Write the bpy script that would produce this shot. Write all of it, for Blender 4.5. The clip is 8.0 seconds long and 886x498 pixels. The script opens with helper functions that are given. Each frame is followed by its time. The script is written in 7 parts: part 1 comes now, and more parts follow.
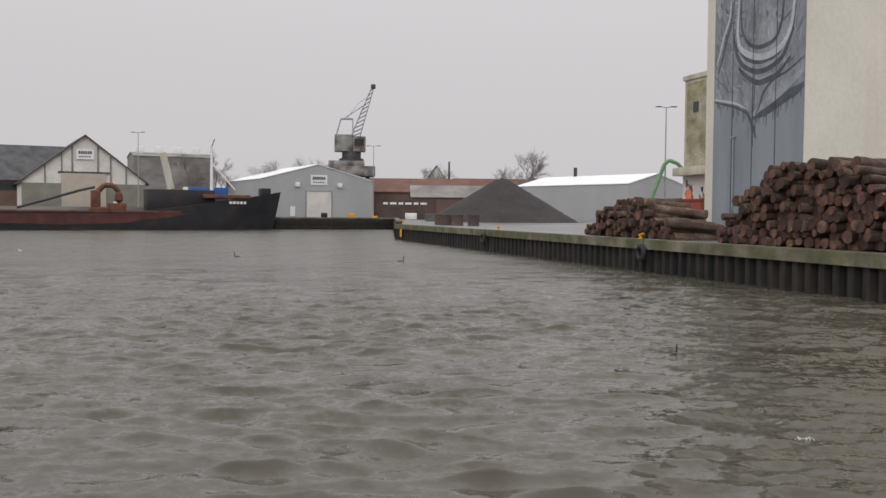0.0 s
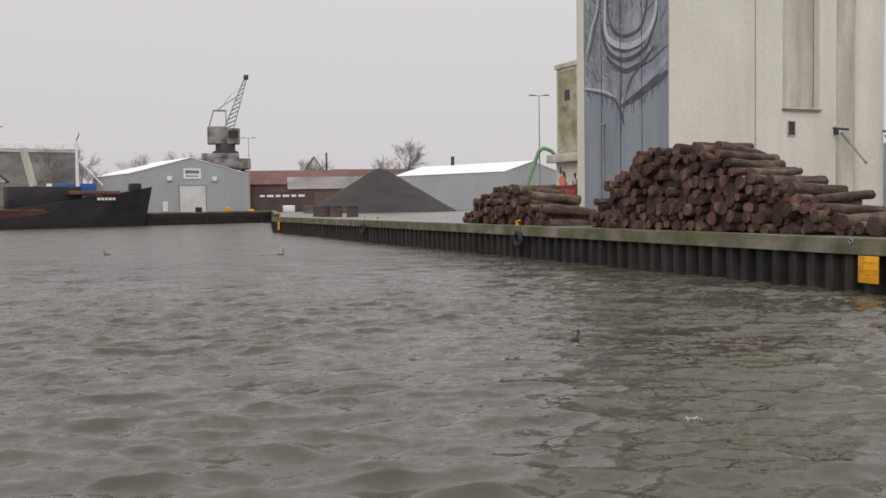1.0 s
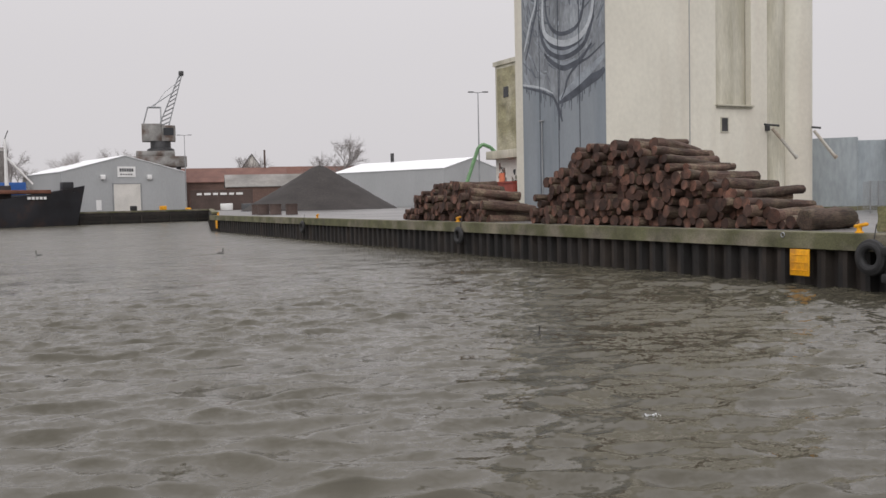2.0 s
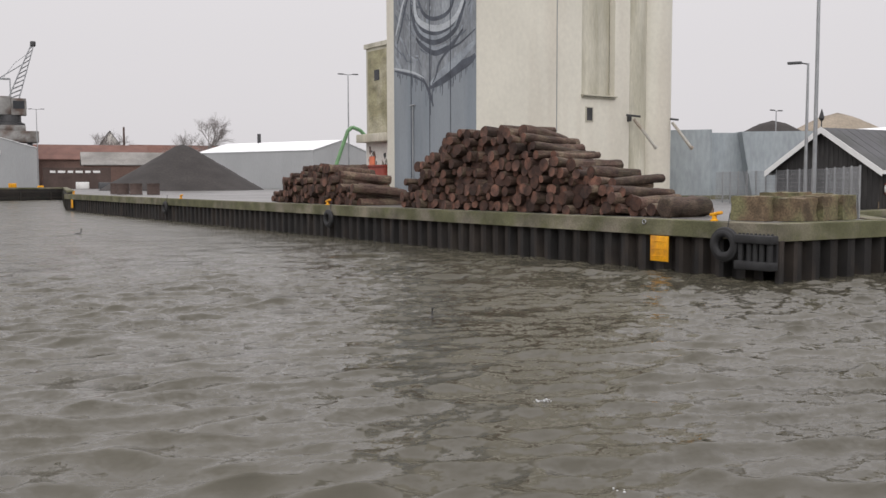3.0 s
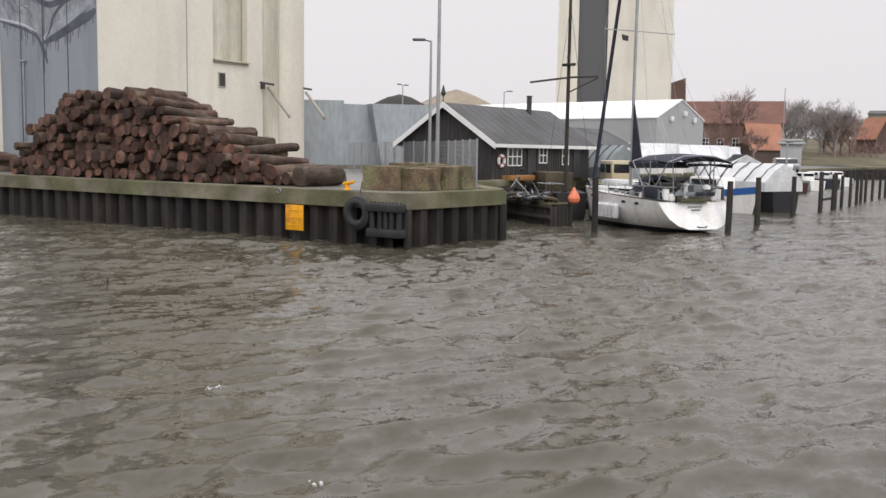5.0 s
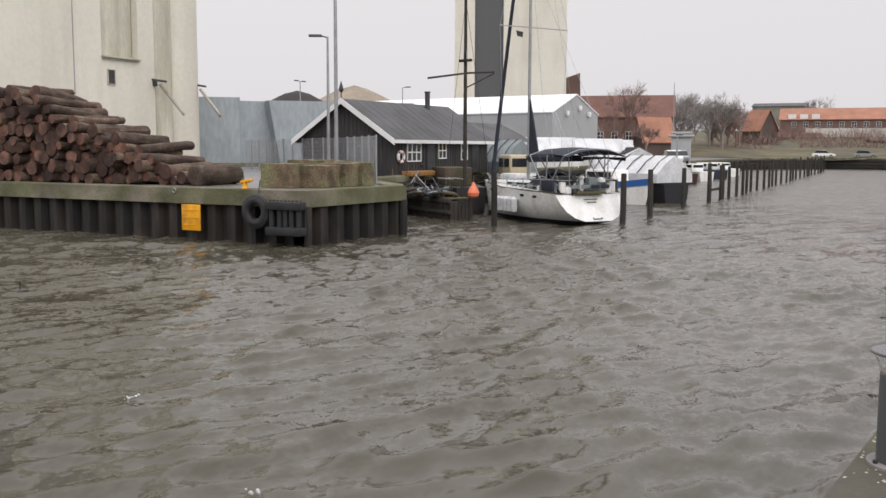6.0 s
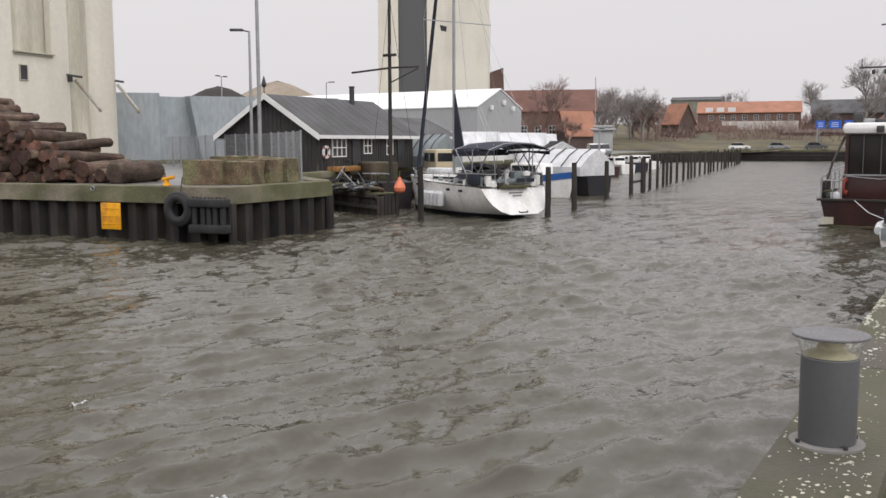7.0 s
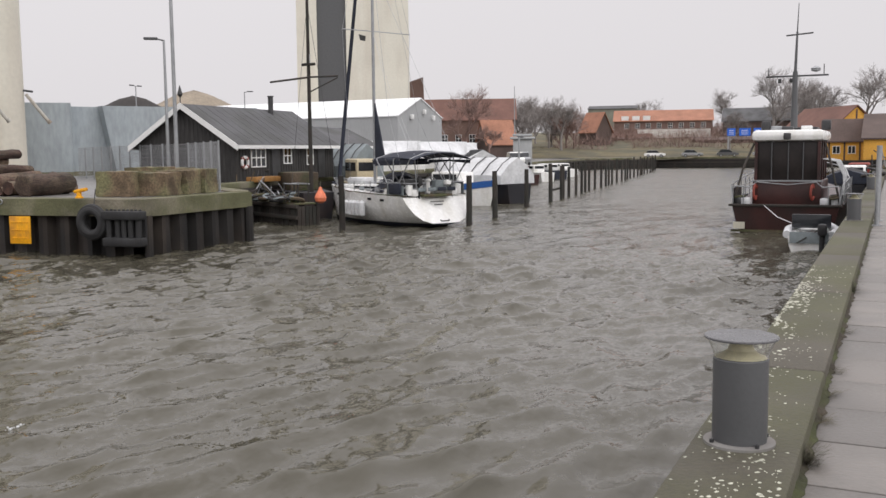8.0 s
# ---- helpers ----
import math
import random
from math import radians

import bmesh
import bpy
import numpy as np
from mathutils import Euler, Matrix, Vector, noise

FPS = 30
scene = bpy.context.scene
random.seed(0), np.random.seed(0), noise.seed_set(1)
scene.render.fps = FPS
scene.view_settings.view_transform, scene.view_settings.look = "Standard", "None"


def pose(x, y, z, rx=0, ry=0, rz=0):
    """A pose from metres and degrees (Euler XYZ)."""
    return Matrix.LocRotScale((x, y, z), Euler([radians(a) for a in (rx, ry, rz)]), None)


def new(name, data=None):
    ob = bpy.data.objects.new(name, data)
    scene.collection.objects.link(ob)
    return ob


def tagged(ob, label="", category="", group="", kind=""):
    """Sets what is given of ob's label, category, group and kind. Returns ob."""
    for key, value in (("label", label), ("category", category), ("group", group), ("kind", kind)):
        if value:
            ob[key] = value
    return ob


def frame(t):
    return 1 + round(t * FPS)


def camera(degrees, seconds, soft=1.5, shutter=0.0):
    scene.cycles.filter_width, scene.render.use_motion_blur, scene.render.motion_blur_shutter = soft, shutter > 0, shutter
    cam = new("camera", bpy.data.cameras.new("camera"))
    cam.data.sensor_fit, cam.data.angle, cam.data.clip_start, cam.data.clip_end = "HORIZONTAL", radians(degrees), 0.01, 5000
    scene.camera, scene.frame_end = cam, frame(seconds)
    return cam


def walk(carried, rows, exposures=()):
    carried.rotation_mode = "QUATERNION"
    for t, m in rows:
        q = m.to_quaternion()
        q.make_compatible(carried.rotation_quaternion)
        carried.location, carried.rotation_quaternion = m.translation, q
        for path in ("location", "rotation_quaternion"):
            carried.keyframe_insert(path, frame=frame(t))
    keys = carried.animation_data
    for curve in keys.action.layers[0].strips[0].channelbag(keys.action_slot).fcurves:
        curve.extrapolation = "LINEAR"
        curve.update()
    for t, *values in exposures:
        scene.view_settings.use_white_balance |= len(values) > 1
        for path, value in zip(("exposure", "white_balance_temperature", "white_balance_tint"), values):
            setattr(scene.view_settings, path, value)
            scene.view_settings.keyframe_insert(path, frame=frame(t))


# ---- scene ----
cam = camera(50.57, 8.0)
PATH = [
    (0.0, pose(0.005, -0.310, 3.701, 87.797, -0.505, 1.518)),
    (0.5, pose(0.025, -0.274, 3.697, 87.471, 0.101, -2.770)),
    (1.0, pose(0.070, -0.238, 3.703, 87.176, 0.822, -5.838)),
    (2.5, pose(-0.044, -0.211, 3.716, 86.542, 0.848, -12.489)),
    (3.0, pose(-0.123, -0.138, 3.710, 85.825, 0.151, -17.539)),
    (3.5, pose(-0.109, 0.032, 3.708, 85.285, -0.605, -24.044)),
    (4.0, pose(0.004, 0.207, 3.703, 84.624, -0.829, -30.941)),
    (4.5, pose(0.142, 0.287, 3.690, 84.256, -0.976, -35.573)),
    (6.0, pose(0.104, 0.155, 3.705, 83.871, -0.197, -45.531)),
    (6.5, pose(0.085, 0.180, 3.696, 83.771, 0.199, -47.463)),
    (7.0, pose(0.083, 0.176, 3.689, 83.571, 0.237, -50.083)),
    (7.5, pose(0.082, 0.174, 3.690, 83.718, 0.178, -52.560)),
    (8.0, pose(0.099, 0.162, 3.691, 84.087, 0.604, -54.870)),
]
walk(cam, PATH, [(0.0, -0.09), (1.0, -0.02), (2.5, 0.06), (3.5, 0.23), (4.5, 0.34), (6.0, 0.26), (8.0, 0.22)])

# ---- world and sun: flat, rainy winter light ----
SUN_UP, SUN_ROUND = 32.0, 200.0
world = bpy.data.worlds.new("overcast")
scene.world = world
world.use_nodes = True
wn, wl = world.node_tree.nodes, world.node_tree.links
wn.clear()
sky = wn.new("ShaderNodeTexSky")
sky.sky_type, sky.sun_disc = "NISHITA", False
sky.sun_elevation, sky.sun_rotation = radians(SUN_UP), radians(SUN_ROUND)
sky.dust_density, sky.air_density = 4.0, 1.0
grey = wn.new("ShaderNodeHueSaturation")
grey.inputs["Saturation"].default_value = 0.05
cloud = wn.new("ShaderNodeMix")
cloud.data_type = "RGBA"
cloud.inputs["Factor"].default_value = 0.88
cloud.inputs["B"].default_value = (6.92, 6.66, 6.86, 1)
back = wn.new("ShaderNodeBackground")
back.inputs["Strength"].default_value = 0.1
wout = wn.new("ShaderNodeOutputWorld")
wl.new(sky.outputs["Color"], grey.inputs["Color"])
wl.new(grey.outputs["Color"], cloud.inputs["A"])
rise = wn.new("ShaderNodeMapRange")       # an overcast dome is brighter overhead than at the horizon
rise.interpolation_type = "SMOOTHSTEP"
rise.inputs["From Min"].default_value, rise.inputs["From Max"].default_value = 0.12, 1.0
rise.inputs["To Min"].default_value, rise.inputs["To Max"].default_value = 1.0, 2.5
place = wn.new("ShaderNodeTexCoord")
axes = wn.new("ShaderNodeSeparateXYZ")
dome = wn.new("ShaderNodeVectorMath")
dome.operation = "SCALE"
wl.new(place.outputs["Generated"], axes.inputs["Vector"])
wl.new(axes.outputs["Z"], rise.inputs["Value"])
wl.new(cloud.outputs["Result"], dome.inputs[0])
wl.new(rise.outputs["Result"], dome.inputs["Scale"])
wl.new(dome.outputs["Vector"], back.inputs["Color"])
wl.new(back.outputs["Background"], wout.inputs["Surface"])
sun = new("sun", bpy.data.lights.new("sun", "SUN"))
sun.data.energy, sun.data.angle, sun.data.color = 0.5, radians(40), (1.0, 0.97, 0.93)
sun.matrix_world = pose(0, 0, 60, 90 - SUN_UP, 0, 180 - SUN_ROUND)


# ---- materials ----
def mat(name, base, rough=0.7, metal=0.0, var=0.2, scale=0.6, grain=0.12, gscale=14.0, bump=0.25, stretch=(1, 1, 1),
        stain=None, amount=0.35, sscale=0.5, sstretch=(1, 1, 1), rand=0.0, spec=0.5, ior=1.45):
    """A surface with broad tone changes, fine grain, relief and, where stain is given, patches of a second colour."""
    m = bpy.data.materials.new(name)
    m.use_nodes = True
    n, l = m.node_tree.nodes, m.node_tree.links
    bsdf = n["Principled BSDF"]
    bsdf.inputs["Metallic"].default_value = metal
    bsdf.inputs["Specular IOR Level"].default_value = spec
    bsdf.inputs["IOR"].default_value = ior
    co = n.new("ShaderNodeTexCoord")
    info = n.new("ShaderNodeObjectInfo")
    shift = n.new("ShaderNodeVectorMath")
    shift.operation = "MULTIPLY_ADD"
    spread = n.new("ShaderNodeCombineXYZ")
    for k in range(3):
        l.new(info.outputs["Random"], spread.inputs[k])
    l.new(spread.outputs["Vector"], shift.inputs[0])
    shift.inputs[1].default_value = (37, 19, 53)
    l.new(co.outputs["Object"], shift.inputs[2])

    def tex(sc, st, detail=4):
        mp = n.new("ShaderNodeMapping")
        mp.inputs["Scale"].default_value = st
        t = n.new("ShaderNodeTexNoise")
        t.inputs["Scale"].default_value, t.inputs["Detail"].default_value = sc, detail
        l.new(shift.outputs["Vector"], mp.inputs["Vector"])
        l.new(mp.outputs["Vector"], t.inputs["Vector"])
        return t

    def span(src, lo, hi, a, b):
        r = n.new("ShaderNodeMapRange")
        r.inputs["From Min"].default_value, r.inputs["From Max"].default_value = lo, hi
        r.inputs["To Min"].default_value, r.inputs["To Max"].default_value = a, b
        l.new(src, r.inputs["Value"])
        return r.outputs["Result"]

    def times(a, b):
        t = n.new("ShaderNodeMath")
        t.operation = "MULTIPLY"
        l.new(a, t.inputs[0])
        l.new(b, t.inputs[1])
        return t.outputs["Value"]

    big, fine = tex(scale, stretch), tex(gscale, stretch, 6)
    tone = times(span(big.outputs["Fac"], 0.3, 0.7, 1 - var, 1 + var), span(fine.outputs["Fac"], 0.3, 0.7, 1 - grain, 1 + grain))
    if rand:
        tone = times(tone, span(info.outputs["Random"], 0, 1, 1 - rand, 1 + rand))
    colour = n.new("ShaderNodeMix")
    colour.data_type = "RGBA"
    colour.inputs["A"].default_value = (*base, 1)
    colour.inputs["B"].default_value = (*(stain or base), 1)
    if stain:
        patch = tex(sscale, sstretch, 7)
        edge = 0.62 - 0.3 * amount
        l.new(span(patch.outputs["Fac"], edge - 0.08, edge + 0.1, 0, 1), colour.inputs["Factor"])
    else:
        colour.inputs["Factor"].default_value = 0
    mul = n.new("ShaderNodeVectorMath")
    mul.operation = "SCALE"
    l.new(colour.outputs["Result"], mul.inputs[0])
    l.new(tone, mul.inputs["Scale"])
    l.new(mul.outputs["Vector"], bsdf.inputs["Base Color"])
    l.new(span(fine.outputs["Fac"], 0.3, 0.7, max(rough - 0.08, 0.02), min(rough + 0.08, 1)), bsdf.inputs["Roughness"])
    if bump:
        bp = n.new("ShaderNodeBump")
        bp.inputs["Strength"].default_value, bp.inputs["Distance"].default_value = bump, 0.02
        l.new(fine.outputs["Fac"], bp.inputs["Height"])
        l.new(bp.outputs["Normal"], bsdf.inputs["Normal"])
    return m


def glass_mat(name, tint, rough=0.03):
    m = bpy.data.materials.new(name)
    m.use_nodes = True
    b = m.node_tree.nodes["Principled BSDF"]
    b.inputs["Base Color"].default_value = (*tint, 1)
    b.inputs["Roughness"].default_value = rough
    b.inputs["Transmission Weight"].default_value = 1.0
    return m


def water_mat():
    """Wind-ruffled water: silt colour below, and ripple slopes of five sizes laid on the waves of the mesh."""
    m = bpy.data.materials.new("harbour_water")
    m.use_nodes = True
    n, l = m.node_tree.nodes, m.node_tree.links
    b = n["Principled BSDF"]
    b.inputs["IOR"].default_value = 1.33
    co = n.new("ShaderNodeTexCoord")
    away = n.new("ShaderNodeVectorMath")      # sheltered by the near quay, ruffled by the wind further out
    away.operation = "LENGTH"
    l.new(co.outputs["Object"], away.inputs[0])
    fetch = n.new("ShaderNodeMapRange")
    fetch.interpolation_type = "SMOOTHSTEP"
    fetch.inputs["From Min"].default_value, fetch.inputs["From Max"].default_value = 18.0, 90.0
    fetch.inputs["To Min"].default_value, fetch.inputs["To Max"].default_value = 0.08, 0.25
    l.new(away.outputs["Value"], fetch.inputs["Value"])
    l.new(fetch.outputs["Result"], b.inputs["Roughness"])
    silt = n.new("ShaderNodeTexNoise")
    silt.inputs["Scale"].default_value, silt.inputs["Detail"].default_value = 0.12, 5
    mix = n.new("ShaderNodeMix")
    mix.data_type = "RGBA"
    mix.inputs["A"].default_value, mix.inputs["B"].default_value = (0.054, 0.05, 0.036, 1), (0.09, 0.083, 0.062, 1)
    l.new(co.outputs["Object"], silt.inputs["Vector"])
    l.new(silt.outputs["Fac"], mix.inputs["Factor"])
    l.new(mix.outputs["Result"], b.inputs["Base Color"])
    shape = n.new("ShaderNodeNewGeometry")
    last = shape.outputs["Normal"]
    gusts = n.new("ShaderNodeTexNoise")
    gusts.inputs["Scale"].default_value, gusts.inputs["Detail"].default_value = 0.35, 3
    l.new(co.outputs["Object"], gusts.inputs["Vector"])
    ruffle = n.new("ShaderNodeMapRange")
    ruffle.inputs["From Min"].default_value, ruffle.inputs["From Max"].default_value = 0.3, 0.7
    ruffle.inputs["To Min"].default_value, ruffle.inputs["To Max"].default_value = 0.55, 1.35
    l.new(gusts.outputs["Fac"], ruffle.inputs["Value"])
    chop = n.new("ShaderNodeMapRange")
    chop.inputs["From Min"].default_value, chop.inputs["From Max"].default_value = 8.0, 42.0
    chop.inputs["To Min"].default_value, chop.inputs["To Max"].default_value = 0.46, 1.4
    l.new(away.outputs["Value"], chop.inputs["Value"])
    both = n.new("ShaderNodeMath")
    both.operation = "MULTIPLY"
    l.new(ruffle.outputs["Result"], both.inputs[0])
    l.new(chop.outputs["Result"], both.inputs[1])
    for sc, turn, slope in ((0.45, 0.1, 0.42), (1.3, 0.2, 0.5), (4.2, -0.3, 0.6), (10.0, 0.1, 0.5), (26.0, 0.4, 0.3)):
        mp = n.new("ShaderNodeMapping")
        mp.inputs["Rotation"].default_value = (0, 0, turn)
        mp.inputs["Scale"].default_value = (0.5, 1.2, 1.0) if sc < 3 else (0.8, 1.1, 1.0)
        l.new(co.outputs["Object"], mp.inputs["Vector"])
        t = n.new("ShaderNodeTexNoise")
        t.inputs["Scale"].default_value, t.inputs["Detail"].default_value = sc, 1.0
        l.new(mp.outputs["Vector"], t.inputs["Vector"])
        centre = n.new("ShaderNodeVectorMath")
        centre.operation = "SUBTRACT"
        l.new(t.outputs["Color"], centre.inputs[0])
        centre.inputs[1].default_value = (0.5, 0.5, 0.5)
        flat = n.new("ShaderNodeVectorMath")
        flat.operation = "MULTIPLY"
        l.new(centre.outputs["Vector"], flat.inputs[0])
        flat.inputs[1].default_value = (slope * 0.75, slope * 1.25, 0.0)
        gust = n.new("ShaderNodeVectorMath")
        gust.operation = "SCALE"
        l.new(flat.outputs["Vector"], gust.inputs[0])
        l.new(both.outputs["Value"], gust.inputs["Scale"])
        add = n.new("ShaderNodeVectorMath")
        add.operation = "ADD"
        l.new(last, add.inputs[0])
        l.new(gust.outputs["Vector"], add.inputs[1])
        last = add.outputs["Vector"]
    unit = n.new("ShaderNodeVectorMath")
    unit.operation = "NORMALIZE"
    l.new(last, unit.inputs[0])
    l.new(unit.outputs["Vector"], b.inputs["Normal"])
    return m


M = dict(
    water=water_mat(),
    asphalt=mat("wet_asphalt", (0.16, 0.155, 0.15), 0.35, var=0.25, scale=0.15, gscale=30, stain=(0.09, 0.085, 0.08), amount=0.4, sscale=0.08),
    yard=mat("pale_yard_concrete", (0.27, 0.255, 0.24), 0.5, var=0.2, scale=0.1, gscale=20, stain=(0.17, 0.16, 0.15), sscale=0.06),
    coping=mat("mossy_concrete", (0.082, 0.074, 0.058), 0.75, var=0.22, scale=0.7, grain=0.2, gscale=35, bump=0.5,
               stain=(0.07, 0.069, 0.036), amount=0.5, sscale=0.5),
    cap=mat("algae_concrete", (0.185, 0.166, 0.125), 0.8, var=0.35, scale=0.7, grain=0.25, gscale=18, bump=0.6,
            stain=(0.105, 0.105, 0.055), amount=0.6, sscale=0.5),
    pile=mat("rusty_sheet_pile", (0.0165, 0.015, 0.0143), 0.7, var=0.4, scale=0.8, gscale=18, bump=0.6, stain=(0.028, 0.022, 0.018),
             amount=0.35, sscale=0.9, sstretch=(1, 1, 0.4), rand=0.25),
    silo=mat("cream_silo_paint", (0.66, 0.638, 0.555), 0.85, var=0.05, scale=0.2, grain=0.045, gscale=3.5, bump=0.12, stretch=(1, 1, 0.9),
             stain=(0.60, 0.565, 0.485), amount=0.25, sscale=0.4, sstretch=(1, 1, 0.12)),
    silo_old=mat("weathered_silo_concrete", (0.52, 0.50, 0.42), 0.9, var=0.14, scale=0.4, grain=0.1, gscale=9, bump=0.3, stretch=(1, 1, 0.2),
                 stain=(0.42, 0.40, 0.32), amount=0.45, sscale=0.8, sstretch=(1, 1, 0.15)),
    mural_blue=mat("mural_blue_paint", (0.262, 0.29, 0.315), 0.85, var=0.08, scale=0.4, grain=0.06, gscale=8, bump=0.15, stretch=(1, 1, 0.3),
                   stain=(0.22, 0.25, 0.278), amount=0.3, sscale=0.7, sstretch=(1, 1, 0.1)),
    mural_cloth=mat("mural_cloth_paint", (0.21, 0.228, 0.25), 0.85, var=0.3, scale=0.55, grain=0.25, gscale=3.5, bump=0.15, stretch=(1.6, 1, 0.5),
                    stain=(0.27, 0.292, 0.315), amount=0.45, sscale=0.9, sstretch=(1.4, 1, 0.45)),
    mural_dark=mat("mural_dark_paint", (0.085, 0.095, 0.115), 0.85, var=0.3, scale=1, gscale=6, bump=0.1),
    mural_light=mat("mural_light_paint", (0.46, 0.49, 0.52), 0.85, var=0.15, scale=1, gscale=6, bump=0.1),
    mural_shade=mat("mural_shade_paint", (0.135, 0.152, 0.178), 0.85, var=0.3, scale=1, gscale=6, bump=0.1),
    mural_pale=mat("mural_pale_paint", (0.27, 0.298, 0.33), 0.85, var=0.25, scale=1, gscale=6, bump=0.1),
    oldpanel=mat("stained_yellowish_concrete", (0.44, 0.41, 0.30), 0.9, var=0.3, scale=0.5, grain=0.2, gscale=5, bump=0.4, stretch=(1, 1, 2),
                 stain=(0.29, 0.27, 0.17), amount=0.5, sscale=0.5, sstretch=(1, 1, 0.6)),
    bark=mat("wet_bark", (0.078, 0.047, 0.036), 0.85, var=0.5, scale=2.2, grain=0.5, gscale=20, bump=1.0, stretch=(1, 0.25, 1),
             stain=(0.115, 0.087, 0.06), amount=0.3, sscale=1.3, rand=0.5),
    old_bark=mat("dark_thick_bark", (0.058, 0.039, 0.029), 0.85, var=0.45, scale=1.8, grain=0.5, gscale=16, bump=1.0, stretch=(1, 1, 0.3),
                 stain=(0.085, 0.066, 0.046), amount=0.3, sscale=1.5),
    wood_end=mat("cut_log_end", (0.12, 0.058, 0.04), 0.8, var=0.5, scale=2.2, grain=0.35, gscale=22, bump=0.5, rand=0.55,
                 stain=(0.06, 0.033, 0.025), amount=0.5, sscale=1.6),
    white=mat("white_paint", (0.74, 0.74, 0.73), 0.5, var=0.06, scale=1, grain=0.04, bump=0.1),
    yellow=mat("yellow_paint", (0.80, 0.37, 0.008), 0.5, var=0.12, scale=2, gscale=12, stain=(0.5, 0.22, 0.02), amount=0.2, sscale=2),
    rubber=mat("black_rubber", (0.023, 0.023, 0.024), 0.65, var=0.3, scale=2, gscale=14),
    steel=mat("galvanised_steel", (0.33, 0.34, 0.35), 0.45, 0.6, var=0.12, scale=2, gscale=20, bump=0.1),
    red_hull=mat("oxblood_hull_paint", (0.05, 0.019, 0.017), 0.35, var=0.25, scale=0.8, gscale=15, bump=0.15, stain=(0.03, 0.016, 0.015), amount=0.3, sscale=0.7),
    ship_black=mat("black_ship_paint", (0.018, 0.018, 0.022), 0.5, var=0.4, scale=0.3, gscale=6, stain=(0.04, 0.024, 0.02), amount=0.12, sscale=0.4),
    ship_red=mat("rusty_red_ship_paint", (0.105, 0.032, 0.026), 0.6, var=0.35, scale=0.4, gscale=6, stain=(0.07, 0.025, 0.02), amount=0.5, sscale=0.35, sstretch=(0.5, 1, 1)),
    gelcoat=mat("white_gelcoat", (0.80, 0.80, 0.785), 0.25, var=0.04, scale=0.6, grain=0.03, gscale=6, bump=0.03, stain=(0.66, 0.65, 0.61), amount=0.12, sscale=1.2, sstretch=(1, 1, 0.3)),
    navy=mat("navy_canvas", (0.022, 0.026, 0.04), 0.8, var=0.2, scale=2, gscale=25, bump=0.3),
    tarp=mat("white_tarpaulin", (0.58, 0.59, 0.60), 0.55, var=0.12, scale=0.8, gscale=5, bump=0.4, stain=(0.50, 0.51, 0.52), amount=0.3, sscale=0.7),
    greytarp=mat("grey_green_tarpaulin", (0.20, 0.23, 0.24), 0.6, var=0.2, scale=1, gscale=5, bump=0.4),
    tan=mat("tan_boat_paint", (0.45, 0.39, 0.27), 0.5, var=0.12, scale=1, gscale=10),
    blue=mat("blue_boat_paint", (0.03, 0.11, 0.36), 0.4, var=0.12, scale=1, gscale=10),
    black_wood=mat("black_tarred_boards", (0.04, 0.038, 0.037), 0.75, var=0.3, scale=0.8, gscale=12, bump=0.4),
    felt=mat("grey_roof_felt", (0.085, 0.085, 0.09), 0.75, var=0.2, scale=0.4, grain=0.2, gscale=10, bump=0.4, stain=(0.06, 0.062, 0.06), amount=0.3, sscale=0.5, sstretch=(1, 1, 1)),
    timber=mat("weathered_timber", (0.10, 0.075, 0.05), 0.85, var=0.3, scale=1, grain=0.3, gscale=12, bump=0.6, stain=(0.07, 0.08, 0.035), amount=0.4, sscale=0.9, rand=0.25),
    crate=mat("mossy_timber_blocks", (0.15, 0.108, 0.068), 0.85, var=0.45, scale=1.6, grain=0.4, gscale=12, bump=0.6, stain=(0.12, 0.115, 0.06), amount=0.45, sscale=0.8, rand=0.3),
    post=mat("dark_mooring_post", (0.046, 0.038, 0.033), 0.85, var=0.35, scale=1, gscale=12, bump=0.6, stain=(0.022, 0.022, 0.019), amount=0.4, sscale=1, rand=0.3),
    orange=mat("orange_plastic", (0.72, 0.2, 0.1), 0.4, var=0.1, scale=2, gscale=12, bump=0.1),
    screen=mat("blue_grey_sheet_steel", (0.32, 0.355, 0.375), 0.45, 0.0, var=0.12, scale=0.3, gscale=4, bump=0.15, stretch=(1, 1, 0.3), stain=(0.27, 0.305, 0.325), amount=0.3, sscale=0.4, sstretch=(1, 1, 0.2)),
    greywall=mat("pale_grey_cladding", (0.36, 0.37, 0.375), 0.6, var=0.06, scale=0.2, grain=0.05, gscale=5, bump=0.1, stretch=(1, 1, 0.3)),
    whiteroof=mat("white_sheet_roof", (0.80, 0.81, 0.82), 0.45, var=0.05, scale=0.2, grain=0.04, gscale=4, bump=0.1),
    coal=mat("dark_gravel_heap", (0.036, 0.032, 0.03), 0.9, var=0.25, scale=0.25, grain=0.35, gscale=3, bump=0.8),
    gravel=mat("tan_gravel_heap", (0.26, 0.22, 0.17), 0.9, var=0.2, scale=0.25, grain=0.2, gscale=3, bump=0.6),
    brick=mat("red_brown_brick", (0.15, 0.095, 0.078), 0.85, var=0.2, scale=0.3, grain=0.2, gscale=5, bump=0.3),
    brickdark=mat("dark_brown_brick", (0.085, 0.06, 0.052), 0.85, var=0.25, scale=0.3, grain=0.2, gscale=5, bump=0.3),
    tile=mat("orange_roof_tiles", (0.32, 0.15, 0.095), 0.75, var=0.18, scale=0.4, grain=0.18, gscale=4, bump=0.4),
